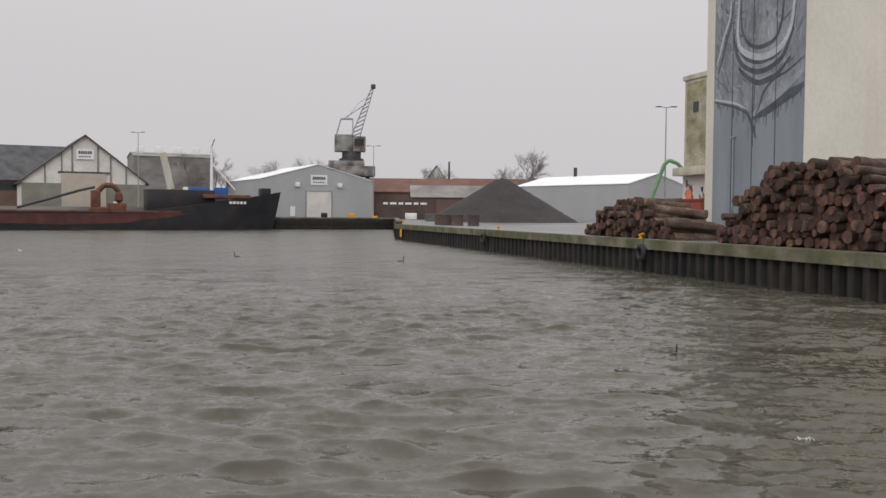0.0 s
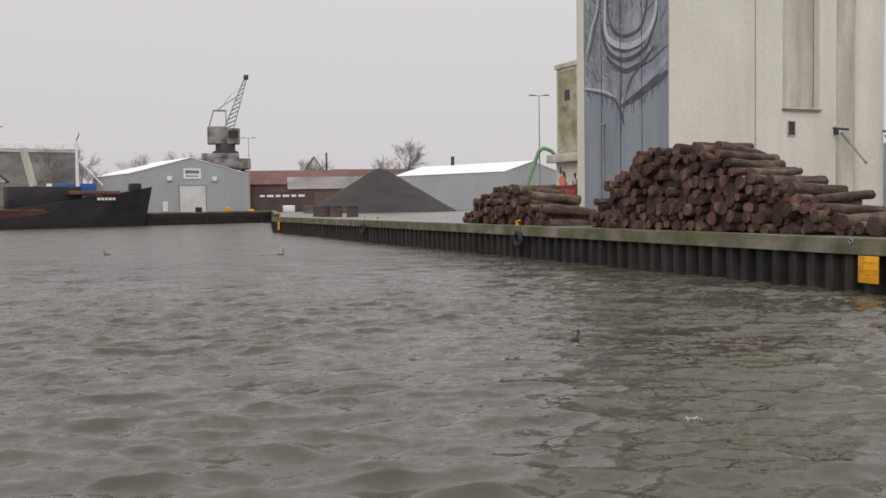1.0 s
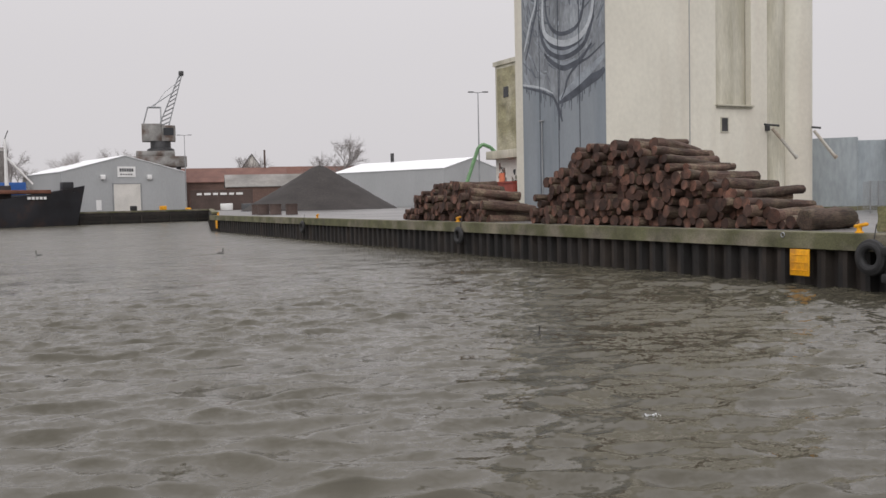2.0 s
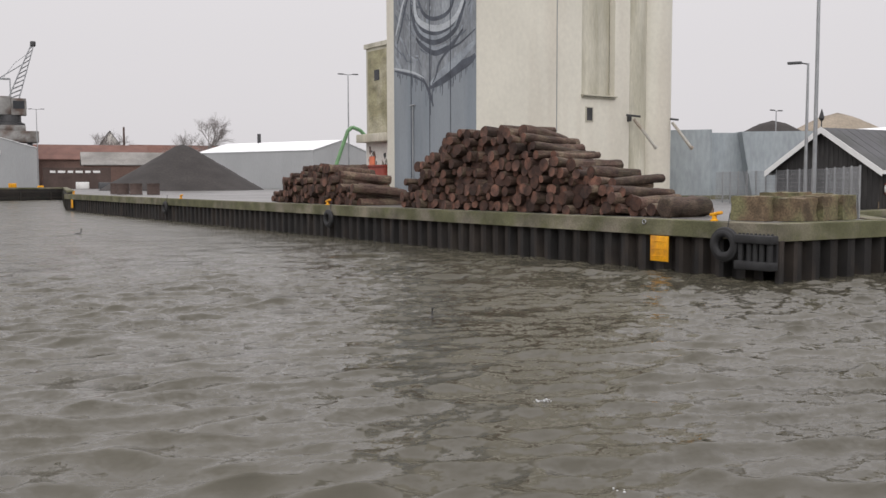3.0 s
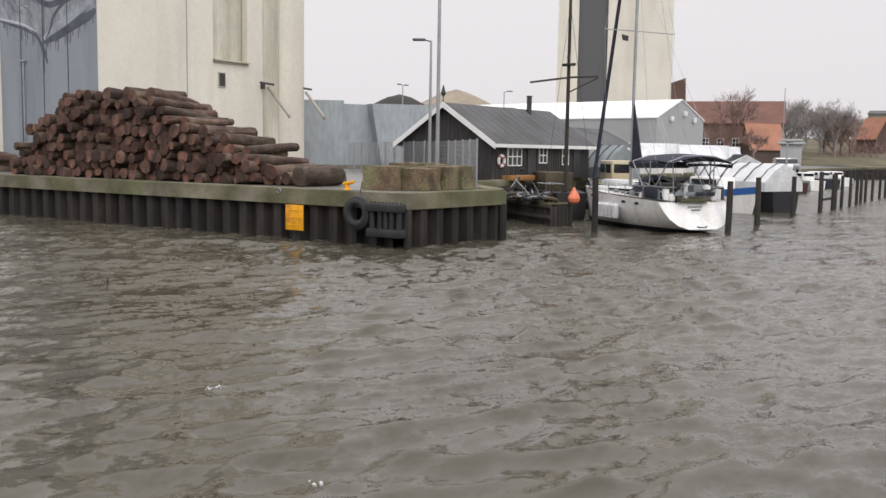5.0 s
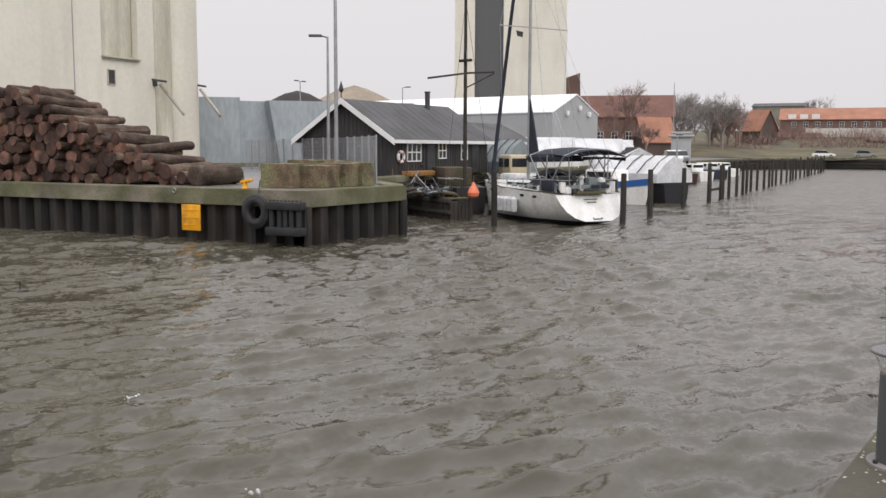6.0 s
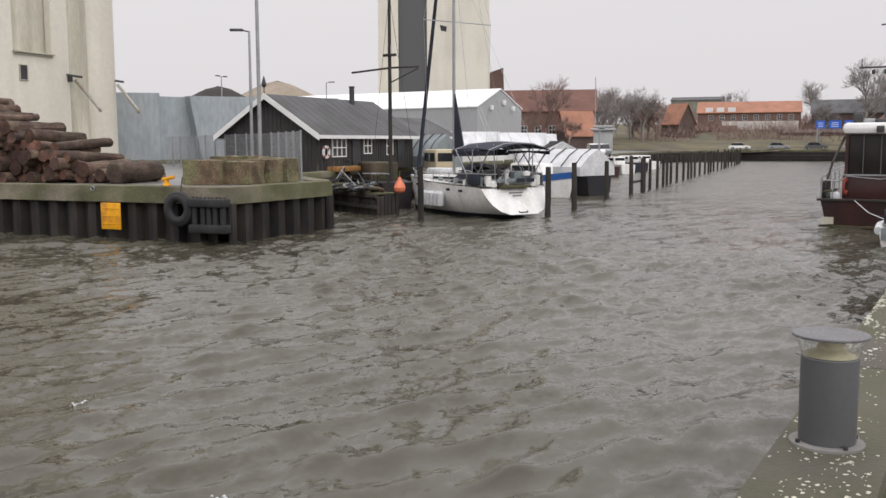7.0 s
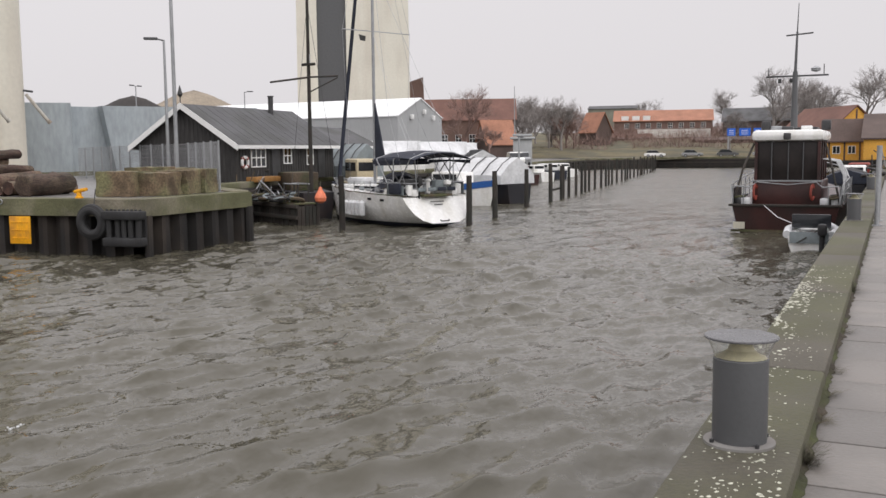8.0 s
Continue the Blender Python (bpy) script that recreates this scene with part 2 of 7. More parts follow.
    darktile=mat("dull_red_roof_tiles", (0.15, 0.075, 0.058), 0.8, var=0.2, scale=0.4, grain=0.2, gscale=4, bump=0.4),
    ochre=mat("ochre_render", (0.62, 0.33, 0.06), 0.85, var=0.12, scale=0.4, gscale=6, bump=0.2),
    plaster=mat("pale_plaster", (0.62, 0.60, 0.56), 0.85, var=0.1, scale=0.4, gscale=6, bump=0.2),
    olive=mat("grey_green_plinth", (0.20, 0.20, 0.165), 0.85, var=0.15, scale=0.4, gscale=6, bump=0.2),
    beige=mat("beige_door", (0.42, 0.37, 0.31), 0.7, var=0.08, scale=0.5, gscale=6, bump=0.1),
    green=mat("green_machine_paint", (0.15, 0.29, 0.14), 0.5, var=0.15, scale=1, gscale=8),
    rust=mat("rusty_brown_steel", (0.13, 0.055, 0.035), 0.75, var=0.35, scale=0.8, gscale=8, bump=0.4),
    # twig grey lightened so that the colour itself carries distance haze
    twig=mat("haze_pale_winter_twigs", (0.225, 0.205, 0.195), 0.9, var=0.25, scale=0.5, gscale=4, bump=0),
    redtwig=mat("reddish_winter_twigs", (0.215, 0.145, 0.125), 0.9, var=0.25, scale=0.5, gscale=4, bump=0),
    grass=mat("winter_grass", (0.085, 0.078, 0.05), 0.95, var=0.25, scale=0.2, grain=0.3, gscale=4, bump=0.5, stain=(0.13, 0.11, 0.06), amount=0.4, sscale=0.15),
    slabs=mat("wet_paving_slab", (0.2, 0.183, 0.167), 0.45, var=0.1, scale=0.8, grain=0.12, gscale=30, bump=0.2, stain=(0.14, 0.13, 0.12), amount=0.45, sscale=0.8, rand=0.1),
    lichen=mat("pale_lichen", (0.46, 0.46, 0.38), 0.9, var=0.2, scale=8, gscale=60, bump=0.5),
    lampgrey=mat("grey_lamp_paint", (0.088, 0.09, 0.094), 0.5, var=0.06, scale=3, grain=0.05, gscale=40, bump=0.08),
    lampcone=mat("cream_reflector", (0.72, 0.66, 0.46), 0.4, var=0.06, scale=3, gscale=30, bump=0.05),
    clear=glass_mat("clear_lamp_glass", (0.95, 0.96, 0.95)),
    pane=mat("dark_window_glass", (0.02, 0.022, 0.025), 0.08, var=0.2, scale=1, gscale=4, bump=0),
    dullred=mat("faded_red_plastic", (0.25, 0.05, 0.035), 0.6, var=0.15, scale=2, gscale=12),
    cranegrey=mat("weathered_crane_paint", (0.2, 0.195, 0.185), 0.7, var=0.25, scale=0.5, gscale=5, bump=0.2, stain=(0.085, 0.06, 0.048), amount=0.35, sscale=0.4),
    wetlid=mat("wet_grey_lid_paint", (0.085, 0.085, 0.09), 0.3, var=0.2, scale=6, gscale=30, bump=0.05),
    soil=mat("dark_joint_soil", (0.04, 0.032, 0.022), 0.95, var=0.4, scale=3, gscale=30, bump=0.8, stain=(0.045, 0.05, 0.018), amount=0.4, sscale=2.5),
    spout=mat("rusty_pale_spout", (0.42, 0.40, 0.36), 0.7, var=0.2, scale=1, gscale=8, stain=(0.3, 0.25, 0.2), amount=0.2, sscale=1.2),
    cabin_dark=mat("dark_brown_canvas_and_glass", (0.02, 0.016, 0.015), 0.4, var=0.3, scale=1.5, gscale=8, bump=0.1, spec=0.3),
    varnish=mat("orange_brown_timber", (0.30, 0.15, 0.045), 0.6, var=0.2, scale=1.5, gscale=14, bump=0.3),
    greystore=mat("grey_store_concrete", (0.25, 0.24, 0.225), 0.85, var=0.2, scale=0.2, grain=0.15, gscale=3, bump=0.2, stain=(0.18, 0.17, 0.155), amount=0.4, sscale=0.15, sstretch=(1, 1, 2)),
    signblue=mat("blue_road_sign", (0.02, 0.13, 0.62), 0.4, var=0.05, scale=1, bump=0),
    darksteel=mat("dark_steel", (0.06, 0.06, 0.062), 0.5, 0.4, var=0.25, scale=2, gscale=20, bump=0.2),
)


# ---- building helpers ----
def box(bm, sx, sy, sz, x=0.0, y=0.0, z=0.0, rz=0.0, rx=0.0, ry=0.0, bevel=0.0):
    """A box centred on x, y, standing on z."""
    got = bmesh.ops.create_cube(bm, size=1, matrix=pose(x, y, z + sz / 2, rx, ry, rz) @ Matrix.Diagonal((sx, sy, sz, 1)))
    if bevel:
        edges = list({e for v in got["verts"] for e in v.link_edges})
        bmesh.ops.bevel(bm, geom=edges, offset=bevel, segments=2, affect="EDGES", profile=0.5)
    return bm


def tube(bm, p, q, r, r2=None, seg=10):
    """A round bar from p to q."""
    p, q = Vector(p), Vector(q)
    m = Matrix.Translation((p + q) / 2) @ (q - p).to_track_quat("Z", "Y").to_matrix().to_4x4()
    bmesh.ops.create_cone(bm, cap_ends=True, segments=seg, radius1=r, radius2=r if r2 is None else r2, depth=(q - p).length, matrix=m)
    return bm


def prism(bm, outline, y0, y1):
    """An outline of (x, z) drawn through from y0 to y1."""
    a = [bm.verts.new((x, y0, z)) for x, z in outline]
    b = [bm.verts.new((x, y1, z)) for x, z in outline]
    bm.faces.new(a)
    bm.faces.new(b[::-1])
    for i in range(len(a)):
        j = (i + 1) % len(a)
        bm.faces.new((a[j], a[i], b[i], b[j]))
    return bm


def slab(bm, outline, z0, z1):
    """A plan outline of (x, y) raised from z0 to z1."""
    a = [bm.verts.new((x, y, z0)) for x, y in outline]
    b = [bm.verts.new((x, y, z1)) for x, y in outline]
    bm.faces.new(a[::-1])
    bm.faces.new(b)
    for i in range(len(a)):
        j = (i + 1) % len(a)
        bm.faces.new((a[i], a[j], b[j], b[i]))
    return bm


def lathe(bm, profile, seg=24, x=0.0, y=0.0):
    """A profile of (r, z) turned about the upright axis."""
    rings = [[bm.verts.new((x + r * math.cos(2 * math.pi * k / seg), y + r * math.sin(2 * math.pi * k / seg), z)) for k in range(seg)]
             for r, z in profile]
    for a, b in zip(rings, rings[1:]):
        for k in range(seg):
            j = (k + 1) % seg
            bm.faces.new((a[k], a[j], b[j], b[k]))
    bm.faces.new(rings[0][::-1])
    bm.faces.new(rings[-1])
    return bm


def ring(bm, m, r, t, seg=28, sides=10):
    """A torus of radius r and thickness t in the plane x, z of the pose m."""
    vs = []
    for i in range(seg):
        a = 2 * math.pi * i / seg
        vs.append([bm.verts.new(m @ Vector(((r + t * math.cos(2 * math.pi * k / sides)) * math.cos(a), t * math.sin(2 * math.pi * k / sides),
                                            (r + t * math.cos(2 * math.pi * k / sides)) * math.sin(a)))) for k in range(sides)])
    for i in range(seg):
        for k in range(sides):
            bm.faces.new((vs[i][k], vs[(i + 1) % seg][k], vs[(i + 1) % seg][(k + 1) % sides], vs[i][(k + 1) % sides]))
    return bm


def mesh(name, bm, material):
    bmesh.ops.recalc_face_normals(bm, faces=bm.faces)
    for f in bm.faces:
        f.smooth = True
    for e in bm.edges:
        if len(e.link_faces) == 2 and e.calc_face_angle(0) > 0.5:
            e.smooth = False
    me = bpy.data.meshes.new(name)
    bm.to_mesh(me)
    bm.free()
    me.materials.append(material)
    return me


def part(name, bm, material, parent, label=""):
    ob = new(name, bm if isinstance(bm, bpy.types.Mesh) else mesh(name, bm, material))
    ob.parent = parent
    return tagged(ob, label)


def thing(name, m, label, category, group="", kind=""):
    ob = new(name)
    ob.matrix_basis = m
    return tagged(ob, label, category, group, kind)


def solid(name, bm, material, m, label, category="", group="", kind=""):
    ob = new(name, mesh(name, bm, material))
    ob.matrix_basis = m
    return tagged(ob, label, category, group, kind)


B = bmesh.new

# ---- the plan: quay axes ----
QUAY = pose(19.85, 34.13, 0, 0, 0, -72.72)      # x along the log quay towards the harbour mouth, y inland
DECK = 2.1
NEAR = pose(4.06, 1.80, 0, 0, 0, 9.6)           # x along the near quay's edge, y over the water


def q(x, y, z=0.0, rz=0.0, rx=0.0, ry=0.0):
    return QUAY @ pose(x, y, z, rx, ry, rz)


def xy(m):
    return (m.translation.x, m.translation.y)


# ---- water ----
def water():
    def axis(lo, flo, fhi, hi, fine):
        core = np.arange(flo, fhi + fine / 2, fine)
        grow = fine * 1.025 ** np.arange(1, 600)
        up = fhi + np.cumsum(grow)
        down = flo - np.cumsum(grow)
        return np.concatenate([down[down > lo][::-1], core, up[up < hi]])
    xs, ys = axis(-1500, -14, 26, 1500, 0.1), axis(-40, -1, 36, 2500, 0.1)
    X, Y = np.meshgrid(xs, ys, indexing="ij")
    rng = np.random.default_rng(4)
    Z = np.zeros_like(X)
    DX, DY = np.zeros_like(X), np.zeros_like(X)
    cell = np.maximum(np.gradient(xs)[:, None], np.gradient(ys)[None, :])
    for k in range(150):
        lam = 0.32 * (3.2 / 0.32) ** rng.random()
        way = 1.5 + rng.normal(0, 0.5)
        amp = 0.0072 * lam ** 0.8 * (0.5 + rng.random()) * min(1.0, 1.0 / lam) ** 1.1
        ph = 2 * math.pi * rng.random()
        kx, ky = math.cos(way) * 2 * math.pi / lam, math.sin(way) * 2 * math.pi / lam
        fade = np.clip((lam / cell - 2.5) / 3, 0, 1)
        arg = kx * X + ky * Y + ph
        Z += fade * amp * np.cos(arg)
        DX -= fade * amp * 1.05 * math.cos(way) * np.sin(arg)
        DY -= fade * amp * 1.05 * math.sin(way) * np.sin(arg)
    gust = 0.75 + 0.35 * np.sin(X * 0.21 + 1.3 * np.sin(Y * 0.13)) * np.sin(Y * 0.17 + X * 0.05)
    V = np.stack([X + DX * gust, Y + DY * gust, Z * gust], -1).reshape(-1, 3)
    nx, ny = len(xs), len(ys)
    i = np.arange(nx * ny).reshape(nx, ny)
    F = np.stack([i[:-1, :-1], i[1:, :-1], i[1:, 1:], i[:-1, 1:]], -1).reshape(-1, 4)
    me = bpy.data.meshes.new("water")
    me.vertices.add(len(V))
    me.vertices.foreach_set("co", V.ravel())
    me.loops.add(F.size)
    me.loops.foreach_set("vertex_index", F.ravel())
    me.polygons.add(len(F))
    me.polygons.foreach_set("loop_start", np.arange(0, F.size, 4))
    me.polygons.foreach_set("use_smooth", np.ones(len(F), bool))
    me.update(calc_edges=True)
    me.materials.append(M["water"])
    return tagged(new("water", me), "choppy grey-green harbour water under a rainy sky", "water", kind="structure")


WATER = water()


# ---- land ----
def land():
    """One sheet round the basin: far quay, log peninsula, marina shore, far bank and near quay."""
    e0, e1, e2 = xy(q(-100.4, 0.5)), xy(q(5.8, 0.5)), xy(q(6.3, 6.0))
    n0, n1 = xy(NEAR @ pose(190, -4.2, 0)), xy(NEAR @ pose(-900, -4.2, 0))
    bm = B()
    for outline in ([(-905, 320), (-150, 134), (-16, 207), (-16, 2500), (-905, 2500)],
                    [(-16, 207), e0, (60, 130), (60, 2500), (-16, 2500)],
                    [e0, e1, e2, (31.5, 37), (41, 41.5), (60, 47.8), (60, 130)],
                    [(60, 47.8), (163, 82), (163, 2500), (60, 2500)],
                    [(163, 82), (180, 74), (194, 36), (2500, 36), (2500, 2500), (163, 2500)],
                    [n1, (-883, -1400), (2500, -1400), (2500, 36), (194, 36), n0]):
        z = 1.93 if outline[0] == n1 else DECK - 0.012
        bm.faces.new([bm.verts.new((x, y, z)) for x, y in outline])
    return solid("ground", bm, M["asphalt"], Matrix(), "wet grey asphalt harbour ground", "ground", kind="structure")


land()


# ---- the log quay ----
def log_quay():
    quay = thing("quay_wall", QUAY, "quay of dark sheet piles under a mossy concrete cap beam", "quay", kind="structure")
    bm = B()
    slab(bm, [(-100.8, -0.15), (6.0, -0.15), (6.6, 6.5), (5.5, 6.5), (5.1, 0.85), (-100.8, 0.85)], 1.47, DECK)
    bmesh.ops.bevel(bm, geom=[e for e in bm.edges if all(v.co.z > 2 for v in e.verts)], offset=0.04, segments=2, affect="EDGES")
    part("cap_beam", bm, M["cap"], quay, "mossy concrete cap beam")
    bm = B()
    d = 0.34
    prism_pts = [(-0.5, 0), (-0.3, 0), (-0.18, d), (0.18, d), (0.3, 0), (0.5, 0)]
    a = [bm.verts.new((x, 0.05 + y, -1.2)) for x, y in prism_pts]
    b = [bm.verts.new((x, 0.05 + y, 1.5)) for x, y in prism_pts]
    c = [bm.verts.new((x, 0.09 + y, -1.2)) for x, y in prism_pts]
    for i in range(5):
        bm.faces.new((a[i], a[i + 1], b[i + 1], b[i]))
        bm.faces.new((c[i], c[i + 1], a[i + 1], a[i]))
    pile = mesh("sheet_pile", bm, M["pile"])
    for k in range(106):
        ob = part("sheet_pile", pile, None, quay)
        ob.location = (-100.2 + k, 0, 0)
    for k in range(6):
        ob = part("sheet_pile", pile, None, quay)
        ob.location = (5.94 + 0.09 * (k + 0.6), 0.6 + k, 0)
        ob.rotation_euler = (0, 0, radians(84.8))
    bm = B()
    tube(bm, (6.0, 0.02, -1.2), (6.0, 0.02, 1.5), 0.16)
    part("corner_pile", bm, M["pile"], quay)
    bm = B()
    tube(bm, (6.5, 6.35, -1.2), (6.5, 6.35, 1.5), 0.2)
    part("corner_pile", bm, M["pile"], quay)
    return quay


log_quay()


# ---- silo with the mural ----
def silo():
    s = thing("silo_tower", q(-24.1, 8.9), "tall cream concrete grain silo with a blue-grey mural on its end", "silo", kind="structure")
    H = 34
    bm = B()
    box(bm, 11.5, 9.56, H, -5.75, 4.78, DECK)
    part("main_block", bm, M["silo"], s)
    # recessed bay, in a darker grey than the blocks beside it
    bm = B()
    box(bm, 11.0, 3.37, H, -6.1, 11.245, DECK)
    part("recessed_bay", bm, M["silo_old"], s, "darker grey recessed bay")
    bm = B()
    box(bm, 0.55, 4.94, 7.75, -0.29, 12.03, DECK)
    box(bm, 0.55, 1.57, H - 7.75, -0.29, 13.72, DECK + 7.75)
    part("lower_wall", bm, M["silo"], s)
    bm = B()
    box(bm, 0.5, 3.5, 0.12, 0.02, 11.25, 9.85, bevel=0.02)
    box(bm, 0.3, 3.4, 0.12, -0.05, 11.25, 9.72, bevel=0.02)
    part("ledge", bm, M["silo_old"], s)
    bm = B()
    lathe(bm, [(1.35, DECK), (1.35, H + DECK)], 40, -1.35, 15.75)
    part("round_cell", bm, M["silo_old"], s)
    bm = B()
    lathe(bm, [(1.62, DECK), (1.62, H + DECK)], 40, -1.2, 18.05)
    part("round_cell", bm, M["silo"], s)
    bm = B()
    box(bm, 9.0, 4.4, H, -6.5, 16.9, DECK)
    part("rear_block", bm, M["silo"], s)
    bm = B()
    box(bm, 0.03, 0.06, H, 0.012, 7.16, DECK)
    part("downpipe", bm, M["steel"], s)
    bm = B()
    box(bm, 0.06, 0.62, 0.98, 0.0, 10.35, 8.06)
    w = part("window", bm, M["darksteel"], s, "small dark window")
    bm = B()
    for y, z, sy, sz in ((10.35, 8.02, 0.74, 0.06), (10.35, 9.02, 0.74, 0.06), (10.02, 8.02, 0.06, 1.06), (10.68, 8.02, 0.06, 1.06)):
        box(bm, 0.1, sy, sz, 0.02, y, z)
    part("window_frame", bm, M["silo_old"], w)
    for y0, z0, y1, z1 in ((14.5, 8.3, 15.6, 6.25), (18.75, 8.2, 19.65, 6.25)):
        bm = B()
        tube(bm, (0.5, y0, z0), (1.6, y1, z1), 0.12, seg=14)
        tube(bm, (1.6, y1, z1), (1.66, y1 + 0.13, z1 - 0.12), 0.16, seg=14)
        c = part("loading_spout", bm, M["spout"], s, "sloping grey steel loading spout")
        bm = B()
        tube(bm, (-0.1, y0 - 0.3, z0 + 0.35), (0.7, y0 + 0.5, z0 + 0.2), 0.08)
        box(bm, 0.3, 0.25, 0.45, 0.1, y0 - 0.1, z0 - 0.15, bevel=0.03)
        part("bracket", bm, M["darksteel"], c)
    # the mural, as plain painted shapes
    def panel(name, outline, depth, material, label=""):
        bm = B()
        prism(bm, outline, -depth, -depth + 0.03)
        part(name, bm, material, s, label)
    panel("mural_field", [(-10.4, DECK), (-0.02, DECK), (-0.02, 34), (-10.4, 34)], 0.034, M["mural_blue"], "blue-grey painted mural field")
    panel("mural_cloth", [(-10.4, 12.1), (-8.64, 11.8), (-7.43, 11.45), (-6.26, 11.0), (-5.69, 10.3), (-5.3, 9.6), (-5.1, 10.3), (-4.74, 10.5), (-3.63, 10.8), (-2.55, 11.2), (-0.64, 11.8), (-0.02, 12.1),
                          (-0.02, 34), (-10.4, 34)], 0.038, M["mural_cloth"], "painted grey-blue cloth folds")

    def stroke(pts, w, depth, material):
        bm = B()
        lo, hi = [], []
        ctl = [pts[0]] + list(pts) + [pts[-1]]
        fine = []
        for p0, p1, p2, p3 in zip(ctl, ctl[1:], ctl[2:], ctl[3:]):      # a smooth curve through the points
            for u in (0.0, 0.2, 0.4, 0.6, 0.8):
                fine.append(tuple(0.5 * (2 * b + (c - a) * u + (2 * a - 5 * b + 4 * c - d) * u * u + (3 * b - a - 3 * c + d) * u ** 3)
                                  for a, b, c, d in zip(p0, p1, p2, p3)))
        pts = [(min(-0.03, max(-10.38, x)), z) for x, z in fine + [pts[-1]]]
        for i, (x, z) in enumerate(pts):
            a, b = pts[max(i - 1, 0)], pts[min(i + 1, len(pts) - 1)]
            t = Vector((b[0] - a[0], b[1] - a[1])).normalized()
            h = w * (0.35 + 0.65 * math.sin(math.pi * (i + 0.4) / len(pts))) / 2
            lo.append((x + t.y * h, z - t.x * h))
            hi.append((x - t.y * h, z + t.x * h))
        for i in range(len(pts) - 1):
            vs = [bm.verts.new((x, -depth, z)) for x, z in (lo[i], lo[i + 1], hi[i + 1], hi[i])]
            bm.faces.new(vs)
        bmesh.ops.remove_doubles(bm, verts=bm.verts, dist=0.001)
        got = bmesh.ops.extrude_face_region(bm, geom=list(bm.faces))
        for v in got["geom"]:
            if isinstance(v, bmesh.types.BMVert):
                v.co.y += 0.006
        part("mural_stroke", bm, material, s)

    collar = [(-7.3, 19.5), (-7.45, 17.8), (-7.49, 16.45), (-7.27, 15.55), (-6.57, 14.97), (-5.43, 14.52), (-4.3, 14.36), (-3.03, 14.52), (-2.07, 15.04), (-1.44, 16.03), (-1.2, 17.6), (-1.2, 19.5)]
    stroke([(-7.0, 19.5), (-7.1, 17.4), (-6.7, 16.2), (-5.9, 15.45), (-4.7, 15.15), (-3.2, 15.4), (-2.5, 16.4), (-2.3, 18.0), (-2.3, 19.5)], 0.3, 0.048, M["mural_dark"])
    stroke([(x, z - 0.28) for x, z in collar], 0.62, 0.044, M["mural_dark"])
    stroke([(x, z + 0.08) for x, z in collar], 0.45, 0.052, M["mural_light"])
    stroke([(-8.0, 16.6), (-7.57, 15.05), (-6.59, 14.05), (-5.06, 13.53), (-3.58, 13.64), (-2.51, 14.0), (-1.87, 14.61), (-1.2, 15.8)], 0.4, 0.047, M["mural_dark"])
    stroke([(-7.4, 15.2), (-6.5, 14.35), (-5.0, 13.85), (-3.5, 13.95), (-2.3, 14.4)], 0.3, 0.049, M["mural_pale"])
    stroke([(-7.3, 14.1), (-6.79, 13.65), (-5.84, 13.1), (-4.71, 12.75), (-3.42, 12.9), (-2.7, 13.11), (-1.5, 14.0)], 0.42, 0.047, M["mural_dark"])
    stroke([(-6.6, 13.8), (-5.7, 13.35), (-4.7, 13.05), (-3.4, 13.2)], 0.26, 0.049, M["mural_pale"])
    stroke([(-5.6, 10.4), (-4.74, 10.6), (-3.63, 10.9), (-2.55, 11.3), (-1.5, 11.6), (-0.64, 11.8), (-0.05, 12.1)], 0.75, 0.048, M["mural_dark"])
    stroke([(-5.45, 10.6), (-4.74, 10.98), (-3.63, 11.4), (-2.55, 11.85), (-1.5, 12.3), (-0.64, 12.7), (-0.05, 13.0)], 0.62, 0.05, M["mural_pale"])
    stroke([(-5.2, 10.6), (-4.73, 11.18), (-4.34, 11.98), (-3.24, 12.77), (-1.83, 13.09), (-0.05, 13.82)], 0.2, 0.051, M["mural_dark"])
    stroke([(-10.35, 12.2), (-9.6, 12.05), (-8.64, 11.86), (-7.43, 11.57), (-6.26, 11.13)], 0.17, 0.05, M["mural_light"])
    stroke([(-10.35, 12.0), (-8.64, 11.62), (-7.43, 11.3), (-6.3, 10.85)], 0.2, 0.047, M["mural_dark"])
    stroke([(-8.4, 19.0), (-8.52, 17.81), (-9.16, 16.72), (-9.61, 15.69), (-10.1, 14.65)], 0.22, 0.048, M["mural_light"])
    stroke([(-8.2, 18.8), (-8.3, 17.5), (-8.9, 16.2), (-9.4, 15.0), (-9.9, 14.0)], 0.24, 0.046, M["mural_dark"])
    stroke([(-6.4, 11.1), (-5.8, 10.33), (-5.42, 9.76), (-5.1, 9.0)], 0.3, 0.049, M["mural_dark"])
    stroke([(-5.5, 11.4), (-5.5, 10.5), (-5.5, 9.6), (-5.45, 8.4)], 0.14, 0.05, M["mural_dark"])
    stroke([(-5.4, 14.2), (-5.4, 13.2), (-5.35, 12.2), (-5.4, 11.0)], 0.12, 0.05, M["mural_dark"])
    rng = random.Random(5)
    tones = ("mural_shade", "mural_pale", "mural_cloth", "mural_pale", "mural_shade")
    for k in range(150):
        x, z = rng.uniform(-10.1, -0.4), rng.uniform(12.3, 19.0)
        if -6.9 < x < -2.3 and z > 15:
            a, n = -90 + rng.gauss(0, 18), rng.uniform(0.3, 0.7)
        else:
            a, n = (x + 5.0) * 13 + rng.gauss(0, 20), rng.uniform(0.6, 1.6)
        ca, sa = math.cos(radians(a)), math.sin(radians(a))
